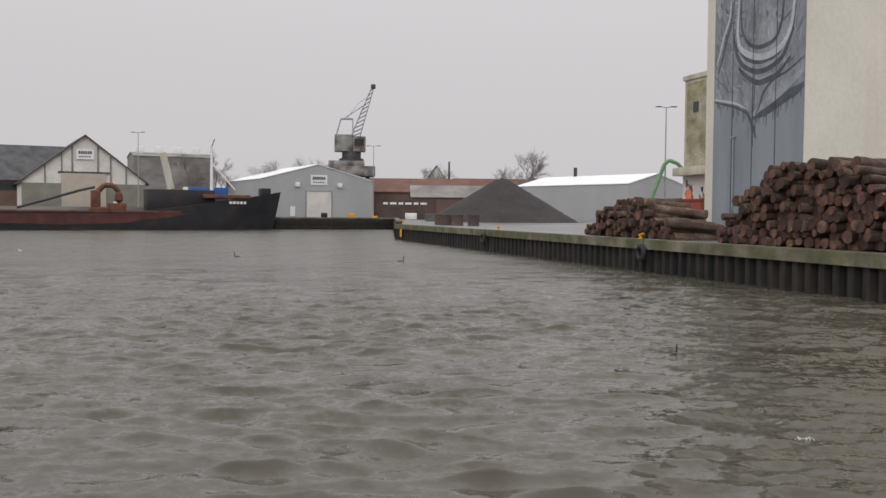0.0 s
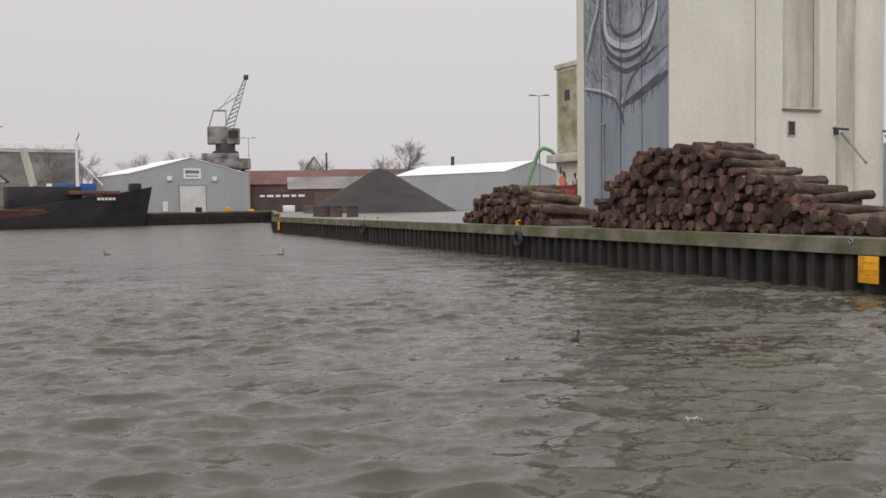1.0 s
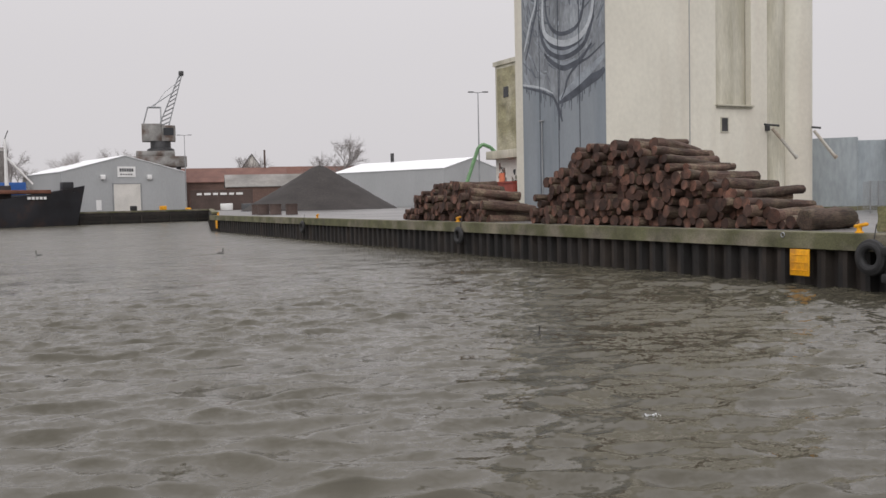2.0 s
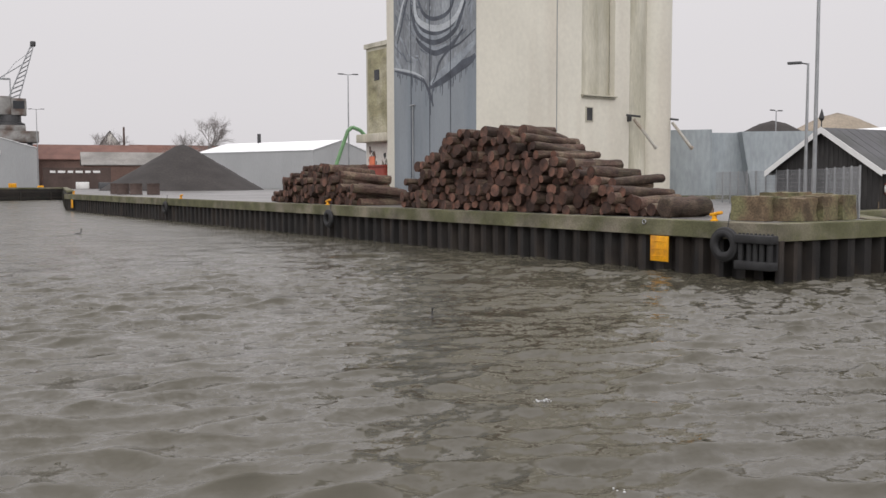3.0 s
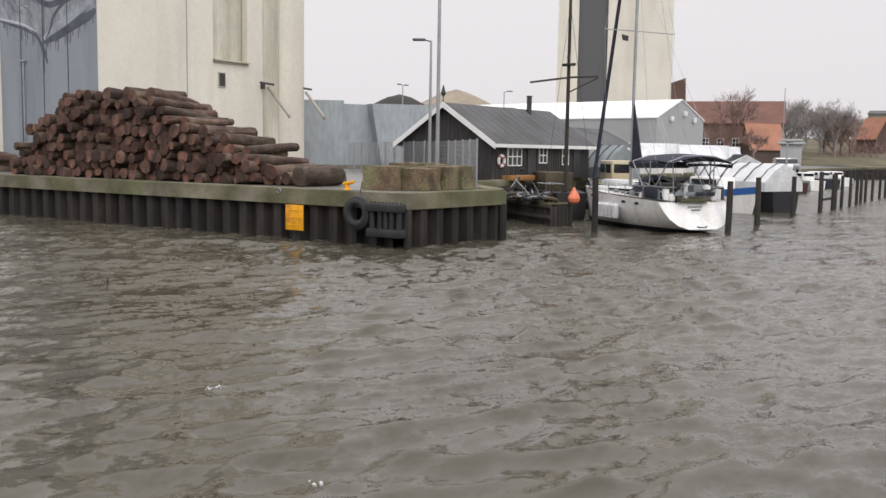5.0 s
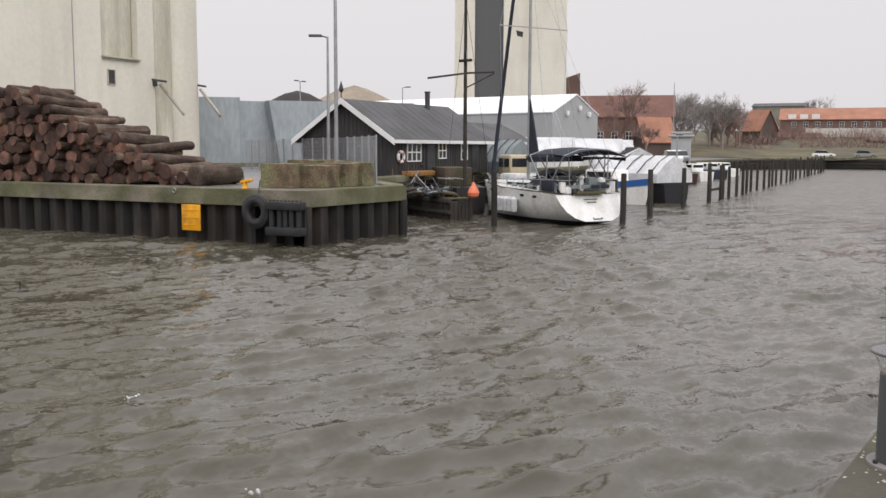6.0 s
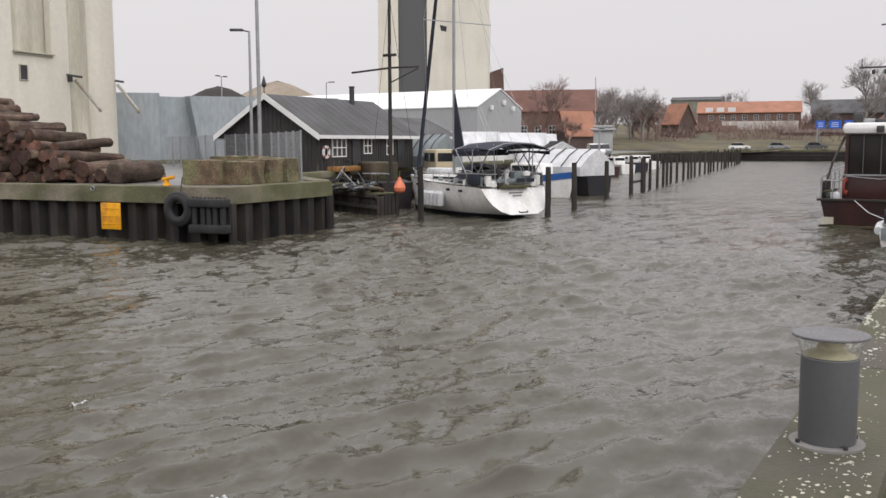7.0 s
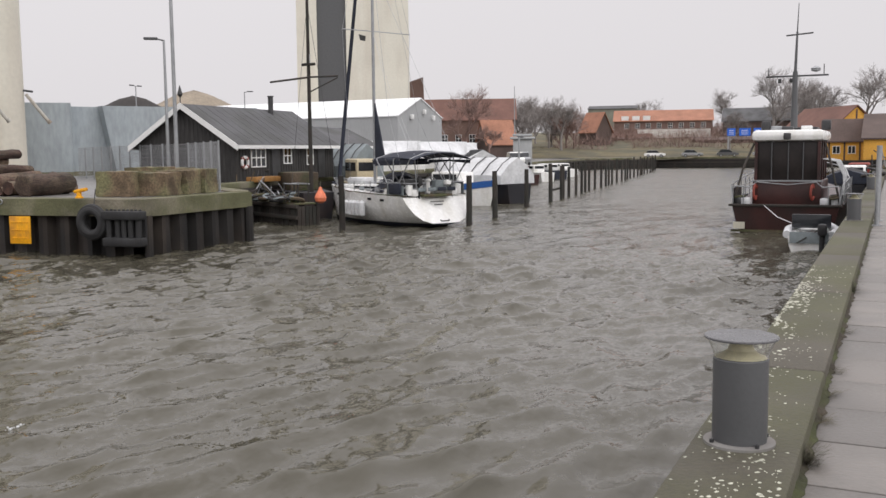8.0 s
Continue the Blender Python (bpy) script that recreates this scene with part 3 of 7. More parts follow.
        pts = [(min(-0.04, max(-10.35, x + ca * n * u)), z + sa * n * u + 0.12 * n * u * u) for u in (-0.5, -0.2, 0.1, 0.5)]
        stroke(pts, rng.uniform(0.07, 0.24), 0.0405 + 0.00003 * k, M[tones[k % 5]])
    for k in range(44):
        x = rng.uniform(-10.2, -0.2)
        z = 12.0 - 0.25 * (x + 10.3) if x < -6.2 else 10.2 + 0.34 * (x + 5.6)
        n = rng.uniform(0.3, 1.1)
        stroke([(x, z + 0.3), (x + 0.02, z - n * 0.5), (x + rng.uniform(-0.05, 0.05), z - n)], 0.1, 0.0375 + 0.00004 * k, M["mural_shade" if k % 3 else "mural_dark"])
    bm = B()
    tube(bm, (-7.65, -0.14, DECK), (-7.65, -0.14, 9.2), 0.05)
    tube(bm, (-7.95, -0.16, 9.25), (-7.35, -0.16, 9.25), 0.06)
    part("wall_lamp_pole", bm, M["steel"], s, "thin grey pole with a cross-piece")
    bm = B()
    for x in (-8.0, -5.55, -2.95):
        box(bm, 0.05, 0.03, 31.5, x, -0.055, DECK)
    part("wall_joint", bm, M["mural_dark"], s)


silo()


# ---- the log piles ----
def log_meshes(n, length, r0):
    out = []
    rng = random.Random(3)
    for k in range(n):
        bm = B()
        r = r0 * (0.74 + 0.56 * k / (n - 1))
        seg, rings = 16, 10
        loops = []
        for i in range(rings):
            t = i / (rings - 1)
            cx, cz = 0.09 * math.sin(3 * t + k), 0.07 * math.cos(2.3 * t + 2 * k)
            loops.append([bm.verts.new((cx + r * (1 - 0.12 * t) * (1 + 0.2 * noise.noise((2.2 * math.cos(a), 2.2 * math.sin(a) + 5 * k, 5 * t)) + 0.1 * noise.noise((7 * math.cos(a), 7 * math.sin(a), 19 * t + k))) * math.cos(a), length * t,
                                        cz + r * (1 - 0.12 * t) * (1 + 0.2 * noise.noise((2.2 * math.cos(a), 2.2 * math.sin(a) + 9 * k, 5 * t)) + 0.1 * noise.noise((7 * math.cos(a), 7 * math.sin(a), 19 * t + k + 40))) * math.sin(a)))
                          for a in (2 * math.pi * j / seg for j in range(seg))])
        for a, b in zip(loops, loops[1:]):
            for j in range(seg):
                bm.faces.new((a[j], a[(j + 1) % seg], b[(j + 1) % seg], b[j]))
        bm.faces.new(loops[-1])
        ends = B()
        vs = [ends.verts.new((v.co.x * 0.97, v.co.y - 0.012, v.co.z * 0.97)) for v in loops[0]]
        inner = [ends.verts.new((v.co.x, v.co.y + 0.06, v.co.z)) for v in vs]
        ends.faces.new(vs)
        for j in range(seg):
            ends.faces.new((vs[j], vs[(j + 1) % seg], inner[(j + 1) % seg], inner[j]))
        out.append((mesh("bark", bm, M["bark"]), mesh("cut_end", ends, M["wood_end"]), r))
    return out


LOGS = log_meshes(13, 4.0, 0.265)


def log_pile(tops, seed, label, group, front=1.35):
    rng = random.Random(seed)
    row, z = 0, DECK
    while True:
        z = DECK + 0.25 + row * 0.435
        x = tops[0][0] + (0.29 if row % 2 else 0.0)
        made = 0
        while x < tops[-1][0]:
            for (xa, za), (xb, zb) in zip(tops, tops[1:]):
                if xa <= x <= xb:
                    top = za + (zb - za) * (x - xa) / (xb - xa)
            if z + 0.2 < top:
                bark, end, r = LOGS[rng.randrange(13)]
                ob = new("log", bark)
                ob.matrix_basis = q(x + rng.uniform(-0.05, 0.05), front + rng.uniform(-0.3, 0.55), z + rng.uniform(-0.04, 0.06), rng.gauss(0, 6), rng.gauss(-3.0, 2.4)) @ pose(0, 0, 0, 0, rng.uniform(0, 360), 0)
                ob.scale = (1, rng.uniform(0.75, 1.0), 1)
                tagged(ob, label, "log", group)
                part("cut_end", end, None, ob, "reddish-brown sawn end")
                made += 1
            x += 0.535
        if not made:
            break
        row += 1


log_pile([(-21.6, 2.7), (-21, 3.9), (-19.8, 4.75), (-18.6, 5.4), (-17.6, 6.15), (-15.6, 6.85), (-11, 6.8), (-8.5, 5.4), (-6.5, 4.6), (-3.8, 3.85), (-2.4, 3.0), (-1.2, 2.5)], 7,
         "wet bark-covered tree log in a tall stack", "logs of the tall stack")
log_pile([(-40.2, 2.7), (-38.6, 3.6), (-37.0, 4.2), (-35.1, 4.8), (-30.4, 4.8), (-29.4, 3.7), (-27.2, 3.4)], 8,
         "wet bark-covered tree log in a low stack", "logs of the low stack")
bm = B()
lathe(bm, [(0.02, -0.01), (0.36, 0), (0.43, 0.06), (0.44, 0.4), (0.42, 0.8), (0.45, 1.2), (0.46, 1.6), (0.48, 2.0), (0.44, 2.4), (0.46, 2.7), (0.38, 2.9), (0.02, 2.93)], 28)
for v in bm.verts:
    k = 1 + 0.2 * noise.noise(v.co * 3.0) + 0.1 * noise.noise(v.co * 8.0)
    v.co.x *= k
    v.co.y *= k
solid("thick_log", bm, M["old_bark"], q(-0.75, 1.45, DECK + 0.43, 4, -90), "thick wet bark-covered log lying beside the stack", "log")


# ---- quay furniture ----
def yellow_bollard(m, group="yellow bollards"):
    t = thing("mooring_bollard", m, "small yellow-painted mooring bollard on the quay edge", "bollard", group)
    bm = B()
    lathe(bm, [(0.16, 0), (0.16, 0.04), (0.1, 0.07), (0.09, 0.24)], 14)
    part("base", bm, M["yellow"], t)
    bm = B()
    box(bm, 0.55, 0.2, 0.13, 0.08, 0, 0.22, ry=-12, bevel=0.045)
    part("horn", bm, M["yellow"], t)


for x, y in ((2.62, 0.55), (-29.6, 0.5), (-58.5, 0.5), (-98.5, 0.5)):
    yellow_bollard(q(x, y, DECK))


def tyre_fender(m, r, t):
    f = thing("tyre_fender", m, "worn black rubber tyre hung on the quay as a fender", "tyre", "tyre fenders")
    bm = B()
    ring(bm, Matrix(), r, t, 30, 12)
    ring(bm, Matrix(), r + t * 0.6, t * 0.75, 30, 8)
    part("tyre", bm, M["rubber"], f)
    bm = B()
    tube(bm, (0, 0.1, r), (0.02, 0.25, r + 0.75), 0.02, seg=6)
    part("chain", bm, M["darksteel"], f)


tyre_fender(q(3.9, -0.4, 1.28), 0.44, 0.17)
tyre_fender(q(-27.9, -0.36, 1.25), 0.4, 0.15)
tyre_fender(q(-60.5, -0.36, 1.25), 0.4, 0.15)


def rubber_fender():
    f = thing("rubber_fender", q(5.3, -0.42, 0), "heavy black rubber fender frame bolted to the quay corner", "fender")
    for z in (0.42, 1.38):
        bm = B()
        box(bm, 1.6, 0.5, 0.32, 0, 0, z, bevel=0.06)
        part("beam", bm, M["rubber"], f)
    for x in (-0.62, -0.25, 0.02, 0.3, 0.62):
        bm = B()
        tube(bm, (x, -0.03, 0.7), (x, -0.03, 1.42), 0.11, seg=12)
        part("post", bm, M["rubber"], f)
    bm = B()
    box(bm, 1.5, 0.1, 0.75, 0, 0.24, 0.7)
    part("backing", bm, M["rubber"], f)
    for k in range(9):
        bm = B()
        tube(bm, (-0.7 + k * 0.175, -0.02, 1.7), (-0.7 + k * 0.175, -0.02, 1.76), 0.05, seg=8)
        part("bolt", bm, M["darksteel"], f)


rubber_fender()


def yellow_plate(x):
    t = thing("warning_plate", q(x, -0.2, 0.4), "scuffed orange-yellow ladder marker plate on the piles", "sign", "ladder markers")
    bm = B()
    box(bm, 0.96, 0.05, 1.04, 0, 0, 0, bevel=0.012)
    part("plate", bm, M["yellow"], t)
    for z in (0.2, 0.5, 0.8):
        bm = B()
        box(bm, 0.8, 0.03, 0.03, 0, -0.03, z, bevel=0.008)
        part("rung", bm, M["yellow"], t)


yellow_plate(0.48)
yellow_plate(-96.6)


def mooring_ring(x):
    bm = B()
    ring(bm, pose(0, 0, 0, 0, 0, 0), 0.09, 0.022, 16, 6)
    solid("mooring_ring", bm, M["steel"], q(x, -0.18, 1.98), "pale steel mooring ring on the cap beam", "ring")


mooring_ring(-0.4)


def timber_block(m, w, d, h):
    t = thing("timber_block", m, "mossy brown block of squared timber standing on the quay", "timber", "timber blocks")
    n = 1
    for k in range(n):
        bm = B()
        box(bm, w - random.uniform(0, 0.02), d - random.uniform(0, 0.02), h / n - 0.004, random.uniform(-0.008, 0.008), random.uniform(-0.008, 0.008), k * h / n)
        bmesh.ops.subdivide_edges(bm, edges=list(bm.edges), cuts=5, use_grid_fill=True)
        for v in bm.verts:
            c = v.co * 2.2 + Vector((w * 9, h * 40, d * 7))
            v.co += 0.05 * noise.noise_vector(c) + 0.03 * noise.noise_vector(c * 3.5)
            v.co.z = max(v.co.z, 0.0)
        part("timber", bm, M["crate"], t)


for x, y, w, d, h, rz in ((3.3, 2.35, 1.5, 1.5, 0.96, 4), (4.45, 2.93, 1.4, 1.22, 0.9, 5), (4.55, 4.22, 1.4, 1.1, 0.96, 1), (4.6, 5.43, 1.4, 1.06, 0.99, 4),
                          (2.4, 5.4, 1.1, 2.0, 1.08, -3), (2.2, 7.5, 1.0, 1.9, 1.0, 6)):
    timber_block(q(x, y, DECK, rz), w, d, h)


def barrel(m):
    t = thing("oil_drum", m, "dark rusty drum standing on the far quay", "drum", "rusty drums")
    bm = B()
    lathe(bm, [(0.75, 0), (0.78, 0.04), (0.75, 0.1), (0.75, 0.75), (0.78, 0.8), (0.75, 0.85), (0.75, 1.3), (0.78, 1.36), (0.7, 1.36)], 20)
    part("shell", bm, M["brickdark"], t)


for x, y in ((-96.5, 5.3), (-92.5, 5.0), (-90.5, 6.0), (-87.5, 7.2)):
    barrel(q(x, y, DECK - 0.012))


# ---- fence and light poles on the peninsula ----
def mesh_fence():
    pts = [(27.9, 31.6), (30.0, 35.0), (31.9, 38.4), (34.4, 44.6), (37.0, 52.0), (40.0, 60.0)]
    f = thing("mesh_fence", Matrix(), "grey welded-mesh fence between the quay and the hut", "fence")
    for (xa, ya), (xb, yb) in zip(pts, pts[1:]):
        n = max(2, round(math.hypot(xb - xa, yb - ya) / 2.2))
        for k in range(n):
            x, y = xa + (xb - xa) * k / n, ya + (yb - ya) * k / n
            bm = B()
            tube(bm, (x, y, DECK - 0.02), (x, y, DECK + 2.2), 0.045, seg=8)
            part("post", bm, M["steel"], f)
            x2, y2 = xa + (xb - xa) * (k + 1) / n, ya + (yb - ya) * (k + 1) / n
            bm = B()
            w = 34
            for j in range(1, w):
                u = j / w
                px, py = x + (x2 - x) * u, y + (y2 - y) * u
                tube(bm, (px, py, DECK + 0.05), (px, py, DECK + 2.15), 0.004, seg=3)
            for j in range(10):
                z = DECK + 0.1 + j * 0.225
                tube(bm, (x, y, z), (x2, y2, z), 0.005, seg=3)
            part("panel", bm, M["steel"], f)


mesh_fence()


def street_lamp(x, y, z, h, arm, rz, label, heads=1):
    t = thing("street_lamp", pose(x, y, z, 0, 0, rz), label, "lamp post", "harbour lamp posts")
    bm = B()
    tube(bm, (0, 0, 0), (0, 0, h), 0.09 + h * 0.003, 0.06, 10)
    part("pole", bm, M["steel"], t)
    for k in range(heads):
        s = 1 if k == 0 else -1
        bm = B()
        tube(bm, (0, 0, h - 0.05), (s * arm, 0, h + 0.05), 0.04, seg=8)
        box(bm, 0.75 if arm < 1 else 1.1, 0.3, 0.14, s * (arm + 0.25), 0, h - 0.02, bevel=0.04)
        part("lamp_head", bm, M["lampgrey"], t)


street_lamp(34.43, 43.13, DECK - 0.02, 7.95, 0.45, 135, "grey steel street lamp with one flat head beside the hut")


def flagpole(x, y, z, h, r, label):
    t = thing("flagpole", pose(x, y, z), label, "pole")
    bm = B()
    tube(bm, (0, 0, 0), (0, 0, h), r, r * 0.5, 12)
    part("pole", bm, M["steel"], t)
    bm = B()
    box(bm, 0.3, 0.3, 0.25, 0, 0, 0, bevel=0.03)
    part("foot", bm, M["steel"], t)


flagpole(31.9, 39.3, DECK - 0.02, 22, 0.11, "tall bare grey flagpole beside the mesh fence")


# ---- generic gabled building ----
def house(name, m, w, d, eave, ridge, walls, roof, label, category, lift=0.0, over=0.3, trim=None, thick=0.18, group=""):
    """Gable front in the plane y = 0 facing -y, ridge along y."""
    t = thing(name, m, label, category, group)
    bm = B()
    prism(bm, [(-w / 2, 0), (w / 2, 0), (w / 2, eave), (0, ridge), (-w / 2, eave)], 0, d)
    part("wall", bm, walls, t)
    slope = (ridge - eave) / (w / 2)
    for s in (-1, 1):
        bm = B()
        xo = s * (w / 2 + over)
        zo = eave - slope * over
        prism(bm, [(0, ridge + 0.02), (xo, zo + 0.02), (xo, zo + 0.02 + thick), (0, ridge + 0.02 + thick)], -over, d + over)
        part("roof", bm, roof, t)
        if trim:
            bm = B()
            prism(bm, [(0, ridge + 0.06 + thick), (xo * 1.01, zo + 0.06 + thick), (xo * 1.01, zo - 0.16), (0, ridge - 0.16)], -over - 0.05, -over - 0.004)
            part("barge_board", bm, trim, t)
            bm = B()
            box(bm, 0.05, d + 2 * over, 0.2, xo + s * 0.03, d / 2, zo - 0.05)
            part("fascia", bm, trim, t)
    return t


def window(t, x, y, z, w, h, face, frame_mat, cols=2, rows=2, proud=0.06):
    """A framed window in a wall; face: the outward direction, '-y' or '+x' and so on."""
    rz = {"-y": 0, "+x": 90, "+y": 180, "-x": -90}[face]
    m = pose(x, y, z, 0, 0, rz)
    bm = B()
    box(bm, w, 0.04, h, 0, -0.012, 0)
    bmesh.ops.transform(bm, matrix=m, verts=bm.verts)
    g = part("window", bm, M["pane"], t)
    bm = B()
    for k in range(cols + 1):
        box(bm, 0.07, proud, h + 0.07, -w / 2 + w * k / cols, -proud / 2 - 0.01, -0.035)
    for k in range(rows + 1):
        box(bm, w, proud - 0.006, 0.07, 0, -proud / 2 - 0.01, h * k / rows - 0.035)
    bmesh.ops.transform(bm, matrix=m, verts=bm.verts)
    part("window_frame", bm, frame_mat, g)


def boards(t, x0, x1, z0, top, y, face_x, material, step=0.18):
    """Upright cover boards on a wall; top gives their height at x."""
    k = x0 + step / 2
    while k < x1:
        bm = B()
        if face_x is None:
            box(bm, step * 0.5, 0.025, top(k) - z0, k, y - 0.013, z0)
        else:
            box(bm, 0.025, step * 0.5, top(k) - z0, face_x + 0.013, k, z0)
        part("board", bm, material, t)
        k += step


def hut():
    m = pose(35.93, 43.4, DECK - 0.012, 0, 0, 13.9 - 90)
    t = house("harbour_hut", m, 6.6, 11.6, 2.22, 4.35, M["black_wood"], M["felt"],
              "black-tarred timber harbour hut with white trim and a grey felt roof", "hut", over=0.42, trim=M["white"], thick=0.12)
    boards(t, -3.3, 3.3, 0.0, lambda x: 4.28 - abs(x) * 0.645, 0.0, None, M["black_wood"], 0.3)
    boards(t, 0.0, 11.6, 0.0, lambda x: 2.12, 0.0, 3.3, M["black_wood"], 0.3)
    window(t, 3.3, 2.3, 0.85, 1.5, 1.05, "+x", M["white"], 3, 2)
    window(t, 3.3, 5.6, 1.0, 0.9, 0.95, "+x", M["white"], 2, 2)
    window(t, 3.3, 8.4, 0.9, 0.8, 1.1, "+x", M["white"], 2, 2)
    for y in (4.2, 9.9):
        bm = B()
        box(bm, 0.05, 0.9, 2.0, 3.35, y, 0.02)
        part("door", bm, M["darksteel"], t)
    bm = B()
    tube(bm, (0.4, 8.6, 3.9), (0.4, 8.6, 5.3), 0.17, seg=14)
    tube(bm, (0.4, 8.6, 5.3), (0.4, 8.6, 5.36), 0.21, seg=14)
    part("flue", bm, M["darksteel"], t, "black stove flue")
    bm = B()
    tube(bm, (0, -0.4, 4.45), (0, -0.4, 5.2), 0.03, seg=6)
    lathe(bm, [(0.05, 4.85), (0.16, 5.0), (0.02, 5.5)], 8, 0, -0.4)
    part("finial", bm, M["darksteel"], t)
    for k in range(1, 14):
        for s in (-1, 1):
            bm = B()
            prism(bm, [(0, 4.35 + 0.145), (s * 3.7, 1.965 + 0.145), (s * 3.7, 1.965 + 0.152), (0, 4.35 + 0.152)], k * 0.85 - 0.03, k * 0.85 + 0.03)
            part("felt_lath", bm, M["felt"], t)
    ob = thing("lifebuoy", m @ pose(3.42, 0.75, 1.12, 0, 0, 90), "red and white lifebuoy hung on the hut wall", "lifebuoy")
    bm = B()
    ring(bm, Matrix(), 0.3, 0.09, 24, 8)
    part("float", bm, M["white"], ob)
    for a in (45, 135, 225, 315):
        bm = B()
        tube(bm, (0.22 * math.cos(radians(a)), -0.0, 0.22 * math.sin(radians(a))), (0.38 * math.cos(radians(a)), 0.0, 0.38 * math.sin(radians(a))), 0.1, seg=8)
        part("band", bm, M["dullred"], ob)
    bm = B()
    box(bm, 0.7, 2.6, 0.3, 0, 0, 0, bevel=0.03)
    solid("timber_bench", bm, M["varnish"], m @ pose(4.1, 1.6, 0.0), "low orange-brown timber platform beside the hut", "bench")
    a = house("annex_hut", pose(50.2, 47.6, DECK - 0.012, 0, 0, 13.9 - 90), 5.4, 6.2, 2.1, 3.4, M["black_wood"], M["felt"],
              "low black timber shed with a grey felt roof", "shed", over=0.3, trim=M["white"], thick=0.12)
    window(a, 2.7, 2.0, 0.8, 1.0, 0.9, "+x", M["white"], 2, 2)


hut()


# ---- jetty with nets, buoy and the ketch's mast ----
def jetty():
    j = thing("timber_jetty", pose(35.1, 33.75, 0, 0, 0, 71), "old dark boarded timber jetty hung with weed", "jetty", kind="structure")
    rng = random.Random(17)
    for k in range(24):
        bm = B()
        box(bm, 0.36, 1.25 + rng.uniform(-0.08, 0.08), 0.08, 0.2 + k * 0.385, -0.42, 1.06 + rng.uniform(-0.015, 0.015), rz=rng.uniform(-1.5, 1.5), bevel=0.015)
        part("plank", bm, M["timber"], j)
    for k in range(42):                       # upright facing boards along the side
        bm = B()
        h = rng.uniform(1.15, 1.55)
        box(bm, rng.uniform(0.17, 0.22), 0.06, h, 0.1 + k * 0.22, 0.16 + rng.uniform(-0.02, 0.02), 0.98 - h, ry=rng.uniform(-1.5, 1.5), bevel=0.01)
        part("facing_board", bm, M["post"], j)
    for k in range(6):
        bm = B()
        h = rng.uniform(1.15, 1.5)
        box(bm, 0.06, 0.19, h, -0.02, 0.08 - k * 0.215, 0.98 - h, rx=rng.uniform(-1.5, 1.5), bevel=0.01)
        part("facing_board", bm, M["post"], j)
    for z in (0.88, 0.3):
        bm = B()
        box(bm, 9.3, 0.12, 0.2, 4.6, 0.23, z, bevel=0.02)
        part("waling", bm, M["post"], j)
    for x in (0.1, 2.4, 4.8, 7.2):
        bm = B()
        tube(bm, (x, -1.0, -1.5), (x, -1.0, 1.2), 0.14, 0.12, 10)
        part("pile", bm, M["post"], j)
    for x, y in ((0.7, -0.25), (0.7, -0.85), (2.3, -0.25), (2.3, -0.85)):
        bm = B()
        tube(bm, (x, y, 1.1), (x, y, 2.15), 0.045, seg=8)
        part("rail_post", bm, M["post"], j)
    for y in (-0.25, -0.85):
        bm = B()
        tube(bm, (0.6, y, 2.1), (2.4, y, 2.1), 0.04, seg=8)
        part("rail", bm, M["steel"], j)


jetty()


def orange_buoy():
    t = thing("orange_buoy", pose(35.6, 32.8, 1.15) @ Matrix.Scale(0.8, 4), "orange inflatable buoy hanging at the jetty end", "buoy")
    bm = B()
    lathe(bm, [(0.06, 1.05), (0.1, 0.98), (0.14, 0.85), (0.3, 0.6), (0.38, 0.36), (0.33, 0.14), (0.15, 0.02), (0.02, 0.0)][::-1], 20)
    part("float", bm, M["orange"], t)
    bm = B()
    tube(bm, (0, 0, 1.04), (0.3, 0.25, 1.4), 0.02, seg=6)
    part("rope", bm, M["timber"], t)


orange_buoy()


def net_heap(x, y, z, w, d, h, seed):
    rng = random.Random(seed)
    t = thing("net_heap", pose(x, y, z, 0, 0, rng.uniform(0, 90)), "tangled heap of grey fishing gear and rope on the jetty", "fishing gear", "fishing gear heaps")
    for k in range(13):
        bm = B()
        cx, cy, r = rng.uniform(-w, w) / 2, rng.uniform(-d, d) / 2, rng.uniform(0.2, 0.36)
        ring(bm, pose(cx, cy, rng.uniform(0.1, h * 0.5), rng.uniform(75, 105), rng.uniform(-20, 20), rng.uniform(0, 180)), r, rng.uniform(0.05, 0.1), 16, 6)
        part("coil", bm, M[rng.choice(("rubber", "darksteel", "timber", "post", "greytarp"))], t)
    for k in range(7):
        bm = B()
        tube(bm, (rng.uniform(-w, w) / 2, rng.uniform(-d, d) / 2, 0), (rng.uniform(-w, w) / 2, rng.uniform(-d, d) / 2, h * rng.uniform(0.6, 1.3)), 0.03, seg=6)
        part("pole", bm, M[rng.choice(("steel", "timber", "darksteel"))], t)


net_heap(35.9, 36.6, 1.13, 0.8, 2.0, 0.9, 1)
net_heap(36.9, 39.3, 1.13, 0.9, 2.0, 1.3, 2)
net_heap(35.35, 35.0, 1.13, 0.7, 1.4, 0.6, 3)
net_heap(40.2, 42.3, DECK, 1.6, 2.0, 1.5, 4)
net_heap(42.4, 43.2, DECK, 2.0, 2.0, 1.2, 5)
net_heap(44.8, 43.9, DECK, 2.0, 2.0, 1.3, 6)


def gantry():
    t = thing("net_winch", pose(42.6, 42.0, DECK - 0.02, 0, 0, 20), "grey steel winch frame with tarpaulin on the shore", "winch")
    for x in (-0.6, 0.6):
        bm = B()
        tube(bm, (x, 0, 0), (x * 0.9, 0, 1.7), 0.07)
        part("post", bm, M["steel"], t)
    bm = B()
    box(bm, 1.3, 0.5, 0.9, 0, 0, 0.75, bevel=0.08)
    part("cover", bm, M["greytarp"], t)


